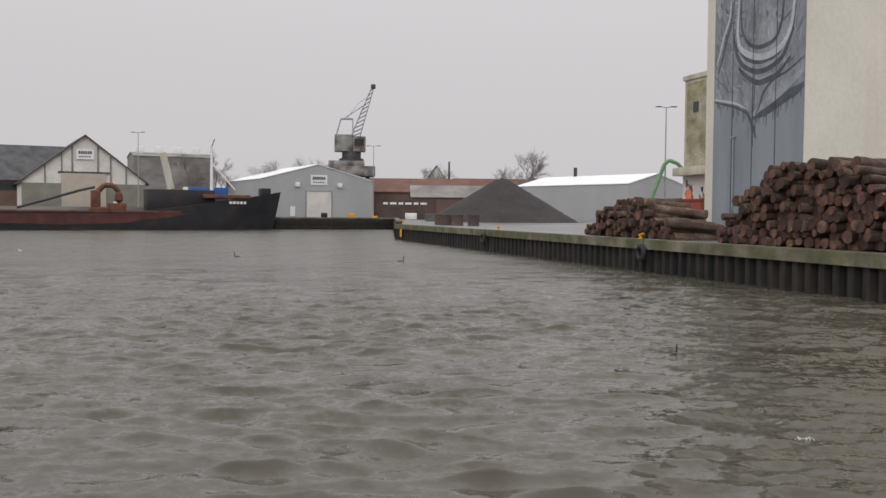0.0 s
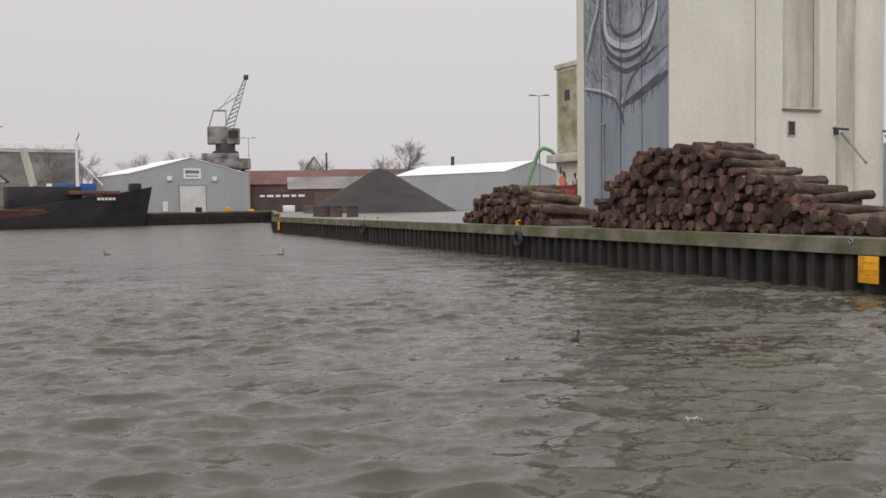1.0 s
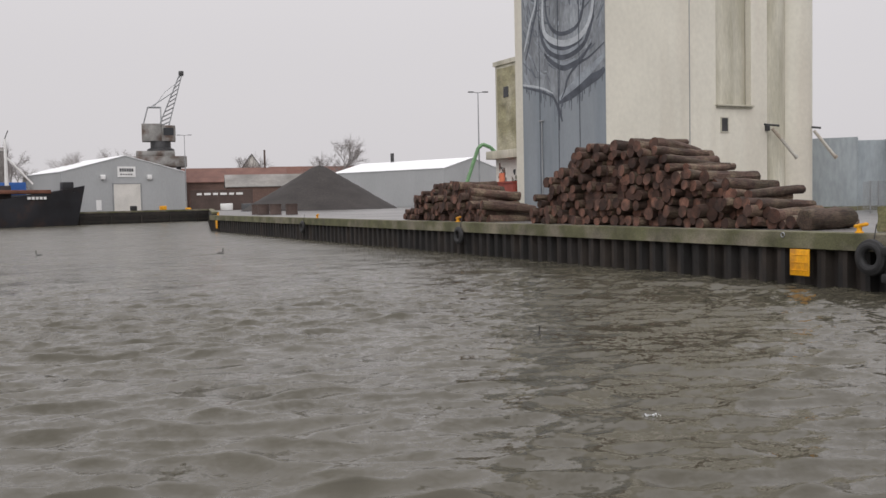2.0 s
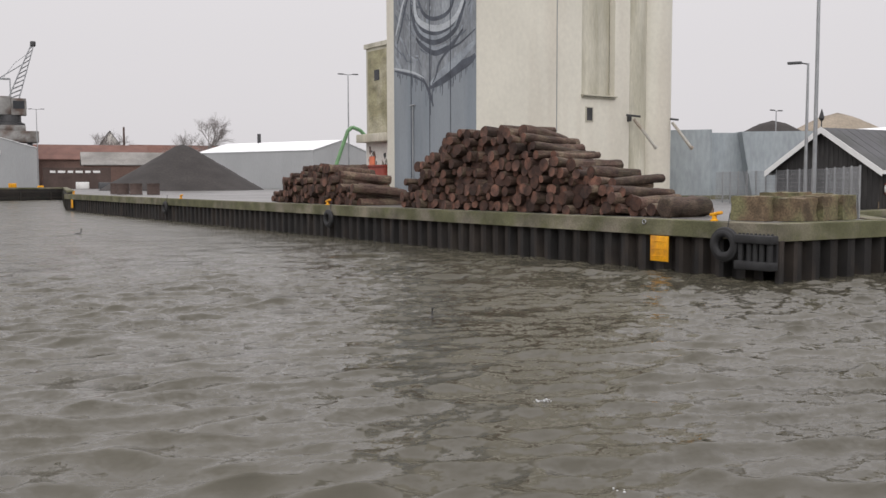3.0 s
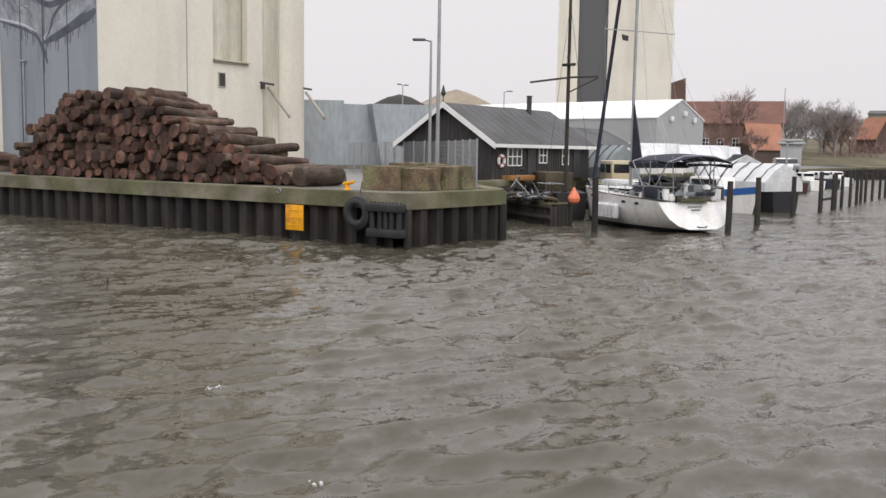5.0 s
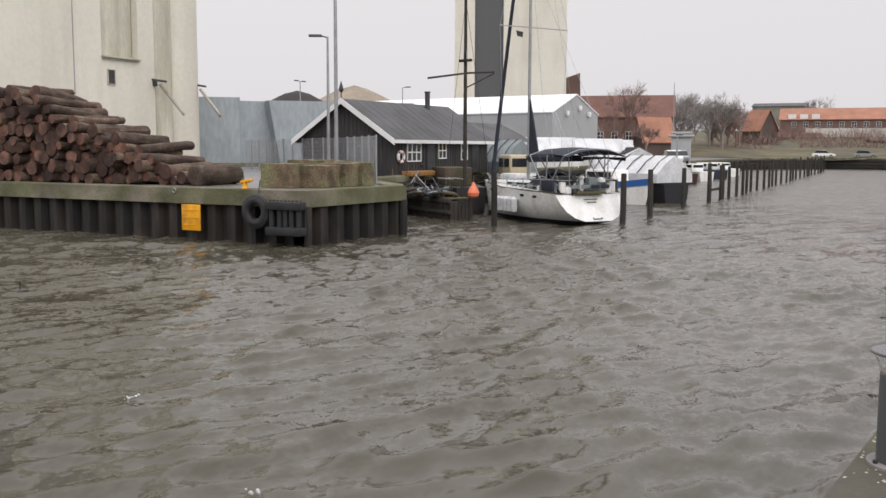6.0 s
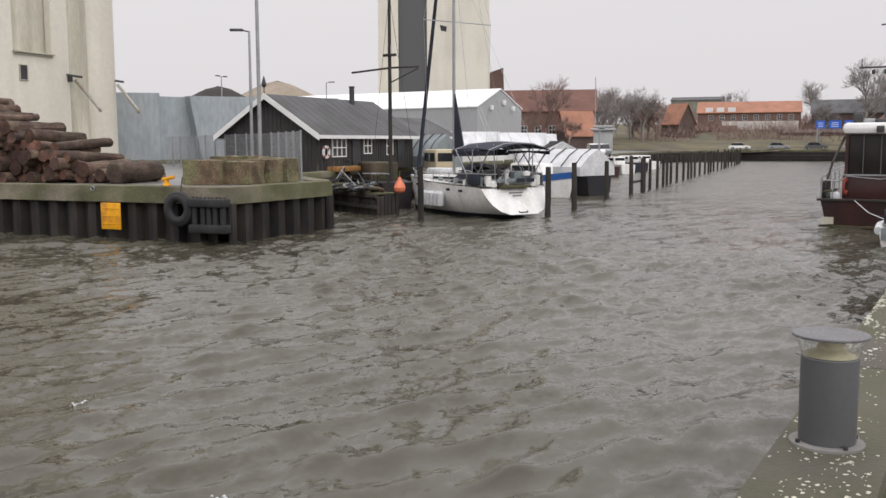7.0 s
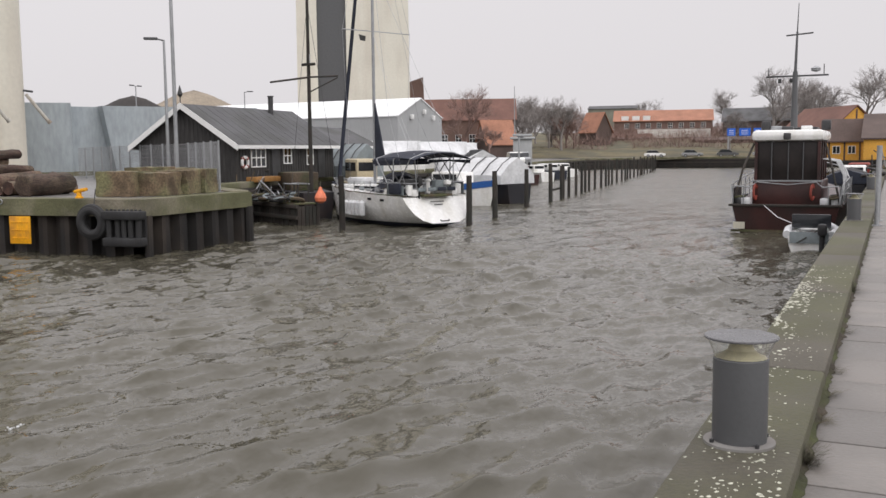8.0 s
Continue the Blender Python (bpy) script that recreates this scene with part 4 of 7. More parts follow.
gantry()



def shore_gear():
    """Poles, floats and crates on the shore before the hut."""
    rng = random.Random(23)
    for k in range(9):
        x, y = 38.3 + 0.75 * k + rng.uniform(-0.3, 0.3), 42.0 + 0.22 * k + rng.uniform(-0.5, 0.3)
        h = rng.uniform(1.6, 3.2)
        bm = B()
        tube(bm, (0, 0, 0), (rng.uniform(-0.5, 0.5), rng.uniform(-0.3, 0.3), h), 0.035, 0.03, 7)
        p = solid("marker_pole", bm, M[("timber", "steel", "dullred")[k % 3]], pose(x, y, DECK), "slim fishing marker pole leaning among the gear", "pole", "marker poles")
        if k % 3 == 2:
            bm = B()
            lathe(bm, [(0.03, h * 0.55), (0.12, h * 0.6), (0.12, h * 0.68), (0.03, h * 0.73)], 10)
            part("float", bm, M["tarp"], p)
    for k, (x, y) in enumerate(((39.6, 42.3), (41.3, 42.9), (43.8, 43.4), (46.6, 44.2), (48.2, 44.6))):
        t = thing("fish_crate", pose(x, y, DECK - 0.01, 0, 0, 13.9 + 9 * k), "stacked plastic fish crates beside the hut", "crate", "fish crates")
        for j in range(2 + k % 2):
            bm = B()
            box(bm, 0.8, 0.55, 0.26, 0.02 * (-1) ** j, 0, 0.28 * j, bevel=0.02)
            part("crate", bm, M[("greytarp", "tarp", "blue", "steel", "dullred")[(k + j) % 5]], t)


# ---- boats ----
def hull(L, beam, fs, fb, draft, stern=0.8, rake=0.0, bowrake=0.6, n=16, point=2.2, sheer=2.0, soft=False):
    """A lofted hull, stern at x = 0, bow at x = L; rake slopes the stern forward going up."""
    bm = B()
    rows = []
    for i in range(n + 1):
        t = i / n
        w = beam / 2 * (1 - max(0.0, (t - 0.4) / 0.6) ** point) * (stern + (1 - stern) * min(1, t / 0.4) ** 0.8)
        z = fs + (fb - fs) * t ** sheer
        keel = -draft * (1 - max(0.0, (t - 0.6) / 0.4) ** 2)
        prof = [(0.0, keel), (0.5, keel * 0.85), (0.8, keel * 0.3), (0.92, 0.3 * z), (1.0, z)]
        if soft:
            up = max(0.0, 1 - t / 0.3)
            prof = [(a, b * (1 - up) + c * z * up) for a, b, c in ((0.0, keel, 0.1), (0.4, keel * 0.7, 0.13), (0.68, 0.1 * z, 0.26), (0.85, 0.33 * z, 0.46), (0.95, 0.64 * z, 0.72), (1.0, z, 1.0))]
        row = []
        for s, zz in prof:
            x = t * L
            x += rake * max(0.0, zz / fs) * (1 - t) ** 3
            x += bowrake * (zz / max(fb, 0.1)) * t ** 6
            row.append((x, max(w, 0.03) * s, zz))
        rows.append([bm.verts.new((x, -y, z)) for x, y, z in row[::-1]] + [bm.verts.new(p) for p in row[1:]])
    for a, b in zip(rows, rows[1:]):
        for k in range(len(a) - 1):
            bm.faces.new((a[k], a[k + 1], b[k + 1], b[k]))
        bm.faces.new((a[-1], a[0], b[0], b[-1]))
    bm.faces.new(rows[0])
    bm.faces.new(rows[-1])
    return bm


def band(L, beam, fs, fb, h, stern=0.75, bowrake=0.5, n=12):
    """The top strake of such a hull, h high and a little proud of it."""
    bm = B()
    for side in (-1, 1):
        rows = []
        for i in range(n + 1):
            t = i / n
            w = max(beam / 2 * (1 - max(0.0, (t - 0.4) / 0.6) ** 2.2) * (stern + (1 - stern) * min(1, t / 0.4) ** 0.8), 0.03)
            z = fs + (fb - fs) * t ** 2
            rows.append([bm.verts.new((t * L + bowrake * zz / fb * t ** 6, side * (w * s + o), zz)) for s, zz, o in ((1.0, z + 0.02, 0.0), (1.0, z + 0.02, 0.03), (0.97, z - h, 0.03), (0.97, z - h, 0.0))])
        for a, b in zip(rows, rows[1:]):
            for k in range(4):
                bm.faces.new((a[k], a[(k + 1) % 4], b[(k + 1) % 4], b[k]))
        bm.faces.new(rows[0])
        bm.faces.new(rows[-1])
    return bm


def wire(t, name, pts, r, material, seg=6):
    bm = B()
    for a, b in zip(pts, pts[1:]):
        tube(bm, a, b, r, seg=seg)
    return part(name, bm, material, t)


def sailboat():
    t = thing("sailing_yacht", pose(37.9, 26.5, 0, 0, 0, 74.5) @ Matrix.Scale(1.035, 4), "white sailing yacht with a navy bimini moored between posts", "sailboat")
    part("hull", hull(9.6, 4.15, 1.42, 1.85, 0.5, 0.93, 1.0, 0.5, 18, 2.2, 1.1, True), M["gelcoat"], t)
    bm = B()
    box(bm, 5.0, 1.9, 0.42, 5.4, 0, 1.32, bevel=0.16)
    part("cabin_top", bm, M["gelcoat"], t)
    bm = B()
    for s in (-1, 1):
        box(bm, 2.6, 0.05, 0.14, 5.2, s * 0.94, 1.52)
    part("cabin_window", bm, M["pane"], t)
    bm = B()
    box(bm, 2.5, 1.7, 0.12, 1.9, 0, 1.24, bevel=0.03)
    part("cockpit_sole", bm, M["timber"], t)
    for s in (-1, 1):
        bm = B()
        box(bm, 2.4, 0.35, 0.34, 2.1, s * 1.2, 1.26, bevel=0.08)
        part("coaming", bm, M["gelcoat"], t)
    bm = B()
    box(bm, 0.04, 1.0, 0.05, 0.66, 0, 0.62)
    part("transom_step", bm, M["darksteel"], t)
    wire(t, "transom_handle", [(0.24, -0.25, 0.36), (0.18, -0.25, 0.3), (0.18, 0.25, 0.3), (0.24, 0.25, 0.36)], 0.025, M["darksteel"])
    bm = hull(9.6, 4.19, 1.42, 1.85, 0.5, 0.93, 1.0, 0.5, 18, 2.2, 1.1, True)
    for z, up in ((0.2, 1), (-0.3, -1)):
        bmesh.ops.bisect_plane(bm, geom=list(bm.verts) + list(bm.edges) + list(bm.faces), plane_co=(0, 0, z), plane_no=(0, 0, up), clear_outer=True)
    part("boot_stripe", bm, M["navy"], t, "dark boot stripe at the waterline")
    for z, w, y in ((0.98, 0.8, 0.1), (0.84, 0.5, 0.1)):
        bm = B()
        box(bm, 0.03, w, 0.05, z / 1.42 - 0.02, y, z)
        part("name_bar", bm, M["darksteel"], t)
    for x, y, z in ((2.6, 1.98, 1.02), (3.6, 2.02, 1.05), (7.0, 1.55, 1.2)):
        bm = B()
        box(bm, 0.3, 0.06, 0.12, x, y, z, bevel=0.02)
        part("hull_port", bm, M["pane"], t, "dark hull window")
    # rig
    bm = B()
    tube(bm, (5.93, 0, 1.4), (5.9, 0, 17.6), 0.085, 0.07, 12)
    part("mast", bm, M["steel"], t, "pale aluminium mast")
    for z, w in ((9.5, 2.1), (13.5, 1.4)):
        wire(t, "spreader", [(5.55, -w, z), (5.9, 0, z + 0.06), (5.55, w, z)], 0.025, M["steel"])
    for s in (-1, 1):
        wire(t, "shroud", [(5.55, s * 1.75, 1.2), (5.55, s * 2.1, 9.5), (5.9, 0, 17.5)], 0.009, M["steel"], 4)
        wire(t, "backstay", [(0.95, s * 1.1, 1.15), (2.2, 0, 5.0), (5.88, 0, 17.5)], 0.009, M["steel"], 4)
    bm = B()
    tube(bm, (9.42, 0, 1.55), (6.25, 0, 17.3), 0.11, 0.08, 8)
    part("furled_genoa", bm, M["navy"], t, "dark furled headsail on the forestay")
    bm = B()
    tube(bm, (5.85, 0, 2.75), (1.4, 0, 2.85), 0.07)
    tube(bm, (5.8, 0, 2.95), (1.6, 0, 2.98), 0.15, 0.09, 8)
    prism(bm, [(5.83, 2.9), (5.0, 3.0), (5.83, 5.9)], -0.04, 0.04)
    part("boom_with_sail_cover", bm, M["navy"], t, "navy sail cover on the boom")
    bm = B()
    prism(bm, [(5.85, 9.35), (5.25, 9.2), (5.3, 8.95), (5.75, 9.05)], 0.9, 0.92)
    part("pennant", bm, M["darksteel"], t)
    # canvas
    bm = B()
    rows = []
    for i in range(7):
        x = 0.3 + 3.4 * i / 6
        rows.append([bm.verts.new((x, -1.75 + 3.5 * k / 10, 3.42 - 0.32 * abs(k / 5 - 1) ** 2.2 - 0.12 * abs(i / 3 - 1) ** 2)) for k in range(11)])
    for a, b in zip(rows, rows[1:]):
        for k in range(10):
            bm.faces.new((a[k], a[k + 1], b[k + 1], b[k]))
    got = bmesh.ops.extrude_face_region(bm, geom=list(bm.faces))
    for v in got["geom"]:
        if isinstance(v, bmesh.types.BMVert):
            v.co.z += 0.03
    part("bimini", bm, M["navy"], t, "navy canvas bimini")
    for x in (0.6, 1.9, 3.3):
        wire(t, "bimini_hoop", [(2.0, -1.75, 1.3), (x, -1.76, 3.05), (x, -0.9, 3.33), (x, 0, 3.38), (x, 0.9, 3.33), (x, 1.76, 3.05), (2.0, 1.75, 1.3)], 0.03, M["steel"])
    bm = B()
    rows = []
    for i in range(5):
        x = 3.5 + 1.25 * i / 4
        h = (0.75, 0.98, 0.95, 0.6, 0.05)[i]
        rows.append([bm.verts.new((x, -1.15 + 2.3 * k / 8, 1.42 + h * (1 - abs(k / 4 - 1) ** 3.0))) for k in range(9)])
    for a, b in zip(rows, rows[1:]):
        for k in range(8):
            bm.faces.new((a[k], a[k + 1], b[k + 1], b[k]))
    part("sprayhood", bm, M["navy"], t, "navy sprayhood")
    for s in (-1, 1):
        wire(t, "pushpit", [(2.3, s * 1.9, 1.2), (2.2, s * 1.9, 1.95), (0.9, s * 1.75, 1.9), (0.9, s * 0.6, 1.9), (0.95, s * 0.6, 1.2)], 0.028, M["steel"])
        wire(t, "pulpit", [(8.6, s * 0.65, 1.3), (8.7, s * 0.62, 1.9), (9.9, 0, 2.0)], 0.028, M["steel"])
        wire(t, "guard_rail", [(2.3, s * 1.9, 1.9), (5, s * 1.95, 1.95), (8.6, s * 0.66, 1.9)], 0.014, M["steel"], 4)
        wire(t, "lower_guard_rail", [(2.3, s * 1.9, 1.58), (5, s * 1.95, 1.62), (8.6, s * 0.66, 1.6)], 0.014, M["steel"], 4)
        for x, y in ((3.6, 1.95), (5.0, 1.95), (6.4, 1.7), (7.6, 1.25)):
            wire(t, "stanchion", [(x, s * y, 1.25), (x, s * y, 1.98)], 0.022, M["steel"])
    bm = B()
    ring(bm, pose(1.3, 0, 1.75, 0, 0, 90), 0.42, 0.025, 20, 6)
    part("wheel", bm, M["steel"], t)
    bm = B()
    lathe(bm, [(0.12, 1.1), (0.1, 1.9), (0.16, 2.0), (0.1, 2.1)], 12, 1.5, 0)
    part("binnacle", bm, M["gelcoat"], t)
    bm = B()
    box(bm, 0.32, 0.28, 0.42, 1.0, 0.95, 1.75, bevel=0.09)
    tube(bm, (1.0, 0.95, 1.15), (1.0, 0.95, 1.8), 0.06)
    part("outboard_motor", bm, M["rubber"], t, "black outboard motor clamped on the rail")
    for k in range(6):
        bm = B()
        lathe(bm, [(0.03, 0.42), (0.16, 0.5), (0.17, 1.1), (0.04, 1.22)], 12, 4.0 + k * 0.37, 2.2 - 0.02 * k)
        part("fender", bm, M["tarp"], t, "white hanging fender")
    bm = B()
    box(bm, 1.4, 1.0, 0.35, 7.2, 0, 1.72, bevel=0.14)
    part("deck_tarp", bm, M["tarp"], t)
    for s in (-1, 1):
        wire(t, "mooring_line", [(9.0, s * 0.4, 1.65), (10.5, s * 0.9, 1.35), (12.0, s * 1.4, 1.6)], 0.018, M["timber"], 5)
        bm = B()
        box(bm, 0.9, 0.12, 0.5, 1.6, s * 1.93, 1.4, bevel=0.04)
        part("dodger", bm, M["navy"], t)
    bm = B()
    lathe(bm, [(0.05, 0.0), (0.2, 0.06), (0.2, 0.2), (0.05, 0.28)], 14, 0.95, -0.75)
    bmesh.ops.translate(bm, vec=(0, 0, 1.75), verts=bm.verts)
    part("stern_lamp", bm, M["gelcoat"], t)
    bm = B()
    box(bm, 1.6, 1.2, 0.1, 4.2, 0, 1.76, bevel=0.03)
    part("companion_hatch", bm, M["timber"], t)
    for y in (-0.9, -0.3, 0.3, 0.9):
        bm = B()
        box(bm, 0.05, 0.5, 0.18, 0.8, y, 1.5, bevel=0.03)
        part("rail_bag", bm, M["navy" if y < 0 else "greytarp"], t)
    bm = B()
    box(bm, 0.35, 0.9, 0.5, 1.15, -0.5, 1.5, bevel=0.06)
    part("dodger_panel", bm, M["greytarp"], t)
    # open stern, deck gear and running rigging
    for s in (-1, 1):
        wire(t, "toe_rail", [(0.9, s * 1.85, 1.3), (3.0, s * 2.05, 1.36), (5.5, s * 1.98, 1.45), (7.8, s * 1.3, 1.6), (9.5, 0, 1.72)], 0.03, M["timber"], 5)
        wire(t, "running_stay", [(1.0, s * 1.8, 1.9), (2.6, s * 1.5, 5.2), (5.85, 0, 12.8)], 0.01, M["steel"], 4)
        wire(t, "lazy_jack", [(2.4, s * 0.12, 2.95), (4.6, s * 0.1, 6.5), (5.85, 0, 9.4)], 0.008, M["tarp"], 4)
        wire(t, "stern_post", [(1.0, s * 1.1, 1.2), (0.95, s * 1.15, 2.0), (1.0, s * 1.2, 3.3)], 0.028, M["steel"])
        bm = B()
        box(bm, 0.5, 0.4, 0.3, 1.4, s * 1.45, 1.35, bevel=0.06)
        part("cockpit_cushion", bm, M["navy"], t)
    for s in (-1, 1):
        bm = B()
        prism(bm, [(0.35, 2.98), (3.65, 2.98), (3.6, 2.8), (2.0, 2.9), (0.4, 2.8)], s * 1.75 - 0.012, s * 1.75 + 0.012)
        part("bimini_skirt", bm, M["navy"], t)
        wire(t, "bimini_brace", [(0.9, s * 1.7, 1.3), (2.6, s * 1.76, 3.05)], 0.028, M["darksteel"])
        wire(t, "hood_frame", [(3.3, s * 1.2, 1.4), (3.5, s * 1.15, 2.1), (3.6, 0, 2.4)], 0.03, M["darksteel"])
        bm = B()
        prism(bm, [(1.0, 1.3), (2.3, 1.3), (2.3, 1.85), (1.0, 1.8)], s * 1.86 - 0.01, s * 1.86 + 0.01)
        part("rail_cloth", bm, M["greytarp"], t, "grey cloth laced to the rail")
        bm = B()
        lathe(bm, [(0.02, 0.0), (0.17, 0.03), (0.17, 0.5), (0.02, 0.53)], 12, 1.05, s * 1.5)
        bmesh.ops.translate(bm, vec=(0, 0, 1.3), verts=bm.verts)
        part("rail_float", bm, M["gelcoat"], t)
    bm = B()
    box(bm, 0.7, 1.0, 0.75, 2.7, 0.3, 1.3, bevel=0.15)
    part("cockpit_table", bm, M["darksteel"], t)
    rng = random.Random(31)
    for k in range(44):
        bm = B()
        x, y = rng.uniform(1.0, 8.0), rng.choice((-1, 1)) * rng.uniform(0.9, 1.6)
        if k % 2:
            ring(bm, pose(x, y * 0.9, rng.uniform(1.5, 1.95), rng.uniform(50, 110), 0, rng.uniform(0, 180)), rng.uniform(0.1, 0.2), 0.028, 12, 5)
            part("rope_coil", bm, M[rng.choice(("timber", "tarp", "navy"))], t)
        else:
            box(bm, rng.uniform(0.15, 0.45), rng.uniform(0.12, 0.3), rng.uniform(0.1, 0.35), x, y * 0.85, 1.4, rz=rng.uniform(0, 90), bevel=0.03)
            part("deck_gear", bm, M[rng.choice(("darksteel", "steel", "timber", "greytarp", "tarp"))], t)
    for c in t.children:
        if c.name.split(".")[0] not in ("hull", "boot_stripe", "transom_step", "transom_handle", "fender"):
            c.location.z += 0.2


sailboat()


def mooring_post(x, y, h, r=0.13, lean=0.0):
    bm = B()
    tube(bm, (0, 0, -1.5), (0.02, lean, h * 0.6), r * 1.05, r, 10)
    tube(bm, (0.02, lean, h * 0.6), (0.0, lean * 1.5, h), r, r * 0.9, 10)
    return solid("mooring_post", bm, M["post"], pose(x, y, 0), "dark weathered timber mooring post in the water", "post", "mooring posts")


for k, (x, y, h) in enumerate(((34.07, 30.02, 2.6), (39.3, 26.2, 2.5), (44.6, 27.95, 2.6), (54.0, 31.4, 2.5), (60.3, 33.0, 2.75))):
    mooring_post(x, y, h, 0.15, 0.02 * (-1) ** k)
for k in range(27):
    u = k / 26
    mooring_post(63.6 + 96 * u ** 1.25 + 0.3 * math.sin(k * 5), 33.9 + 32 * u ** 1.25, 2.55 + 0.2 * math.sin(k * 2.7), 0.12)


def walkway():
    w = thing("post_walkway", pose(60.3, 33.0, 0, 0, 0, 18.3), "narrow dark timber rail joining two mooring posts", "walkway")
    bm = B()
    box(bm, 5.2, 0.12, 0.16, 2.6, 0.0, 0.75)
    part("rail", bm, M["post"], w)


walkway()


def small_boat(m, L, beam, fs, fb, hull_mat, label, top="", top_mat=None, strake=None, h=1.2, hoops=True):
    t = thing("moored_boat", m, label, "boat", "moored boats")
    part("hull", hull(L, beam, fs, fb, 0.4, 0.75, 0.0, 0.5, 12), hull_mat, t)
    if strake:
        part("strake", band(L, beam, fs, fb, 0.42), strake, t)
    if top == "cabin":
        bm = B()
        box(bm, L * 0.4, beam * 0.62, h, L * 0.48, 0, fs, bevel=0.14)
        c = part("cabin", bm, top_mat, t)
        bm = B()
        for s in (-1, 1):
            box(bm, L * 0.33, 0.04, h * 0.35, L * 0.48, s * beam * 0.312, fs + h * 0.5)
        box(bm, 0.04, beam * 0.5, h * 0.35, L * 0.28, 0, fs + h * 0.5)
        part("window", bm, M["pane"], c)
    if top == "tarp":
        bm = B()
        n = 14
        rows = []
        for i in range(n + 1):
            u = i / n
            w = beam * 0.53 * (1 - max(0.0, (u - 0.55) / 0.45) ** 2.2) + 0.05
            sag = 0.09 * math.sin(i * 2.2)
            rows.append([bm.verts.new((L * (0.02 + 0.95 * u), w * s, z)) for s, z in
                         ((-1, fs + 0.05), (-0.98, fs + h * 0.35), (-0.5, fs + h * 0.75 + sag), (0, fs + h), (0.5, fs + h * 0.75 + sag), (0.98, fs + h * 0.35), (1, fs + 0.05))])
        for a, b in zip(rows, rows[1:]):
            for k in range(6):
                bm.faces.new((a[k], a[k + 1], b[k + 1], b[k]))
        bm.faces.new(rows[0])
        bm.faces.new(rows[-1])
        c = part("boat_cover", bm, top_mat, t, "sagging tarpaulin winter cover")
        for i in range(1, n, 2) if hoops else ():
            u = i / n
            w = beam * 0.53 * (1 - max(0.0, (u - 0.55) / 0.45) ** 2.2) + 0.05
            wire(t, "cover_hoop", [(L * (0.02 + 0.95 * u), -w, fs + h * 0.37), (L * (0.02 + 0.95 * u), -w * 0.5, fs + h * 0.78), (L * (0.02 + 0.95 * u), 0, fs + h * 1.02),
                                   (L * (0.02 + 0.95 * u), w * 0.5, fs + h * 0.78), (L * (0.02 + 0.95 * u), w, fs + h * 0.37)], 0.045, M["darksteel"], 4)
    return t


small_boat(pose(55.2, 41.0, 0, 0, 0, 260), 6.9, 2.5, 1.2, 1.75, M["gelcoat"], "white wooden fishing boat with a blue top strake", "cabin", M["gelcoat"], M["blue"], 1.1)
small_boat(pose(57.4, 33.9, 0, 0, 0, 76), 9.5, 3.1, 1.35, 1.75, M["ship_black"], "black barge under a striped white tarpaulin cover", "tarp", M["tarp"], None, 1.9)
small_boat(pose(47.0, 38.4, 0, 0, 0, 60), 6.0, 2.4, 1.7, 2.0, M["tan"], "tan motor boat with a low cabin", "cabin", M["tan"], None, 1.6)
small_boat(pose(49.8, 41.3, 0, 0, 0, 80), 7.0, 2.6, 2.0, 2.2, M["gelcoat"], "boat laid up under a grey-green tarpaulin", "tarp", M["greytarp"], None, 2.3)
small_boat(pose(41.5, 31.0, 0, 0, 0, 80), 7.0, 2.4, 0.8, 1.1, M["gelcoat"], "small white motor boat with a cabin", "cabin", M["gelcoat"], None, 1.4)
small_boat(pose(54.6, 46.0, 0, 0, 0, 76), 11.0, 4.0, 1.5, 1.8, M["gelcoat"], "white boat under a pale winter tarpaulin", "tarp", M["tarp"], None, 2.3)
small_boat(pose(68.5, 44.0, 0, 0, 0, 40), 11.0, 4.0, 1.4, 1.8, M["gelcoat"], "white boat under a pale winter tarpaulin", "tarp", M["tarp"], None, 2.4)
small_boat(pose(73.0, 46.5, 0, 0, 0, 60), 7.5, 2.6, 1.2, 1.5, M["gelcoat"], "small white cabin boat", "cabin", M["gelcoat"], None, 1.1)
small_boat(pose(82.0, 49.0, 0, 0, 0, 60), 7.0, 2.6, 1.1, 1.4, M["gelcoat"], "small white cabin boat", "cabin", M["gelcoat"], None, 1.0)
small_boat(pose(90.0, 51.5, 0, 0, 0, 60), 7.0, 2.5, 1.1, 1.4, M["red_hull"], "small dark red cabin boat", "cabin", M["dullred"], None, 0.9)
small_boat(pose(99.0, 54.5, 0, 0, 0, 60), 7.0, 2.5, 1.1, 1.4, M["gelcoat"], "small white cabin boat", "cabin", M["gelcoat"], None, 0.9)
small_boat(pose(108.0, 57.5, 0, 0, 0, 60), 7.0, 2.5, 1.1, 1.4, M["navy"], "small navy cabin boat", "cabin", M["gelcoat"], None, 0.9)
small_boat(pose(118.0, 61.0, 0, 0, 0, 60), 7.0, 2.5, 1.1, 1.4, M["gelcoat"], "small white cabin boat", "cabin", M["gelcoat"], None, 0.8)

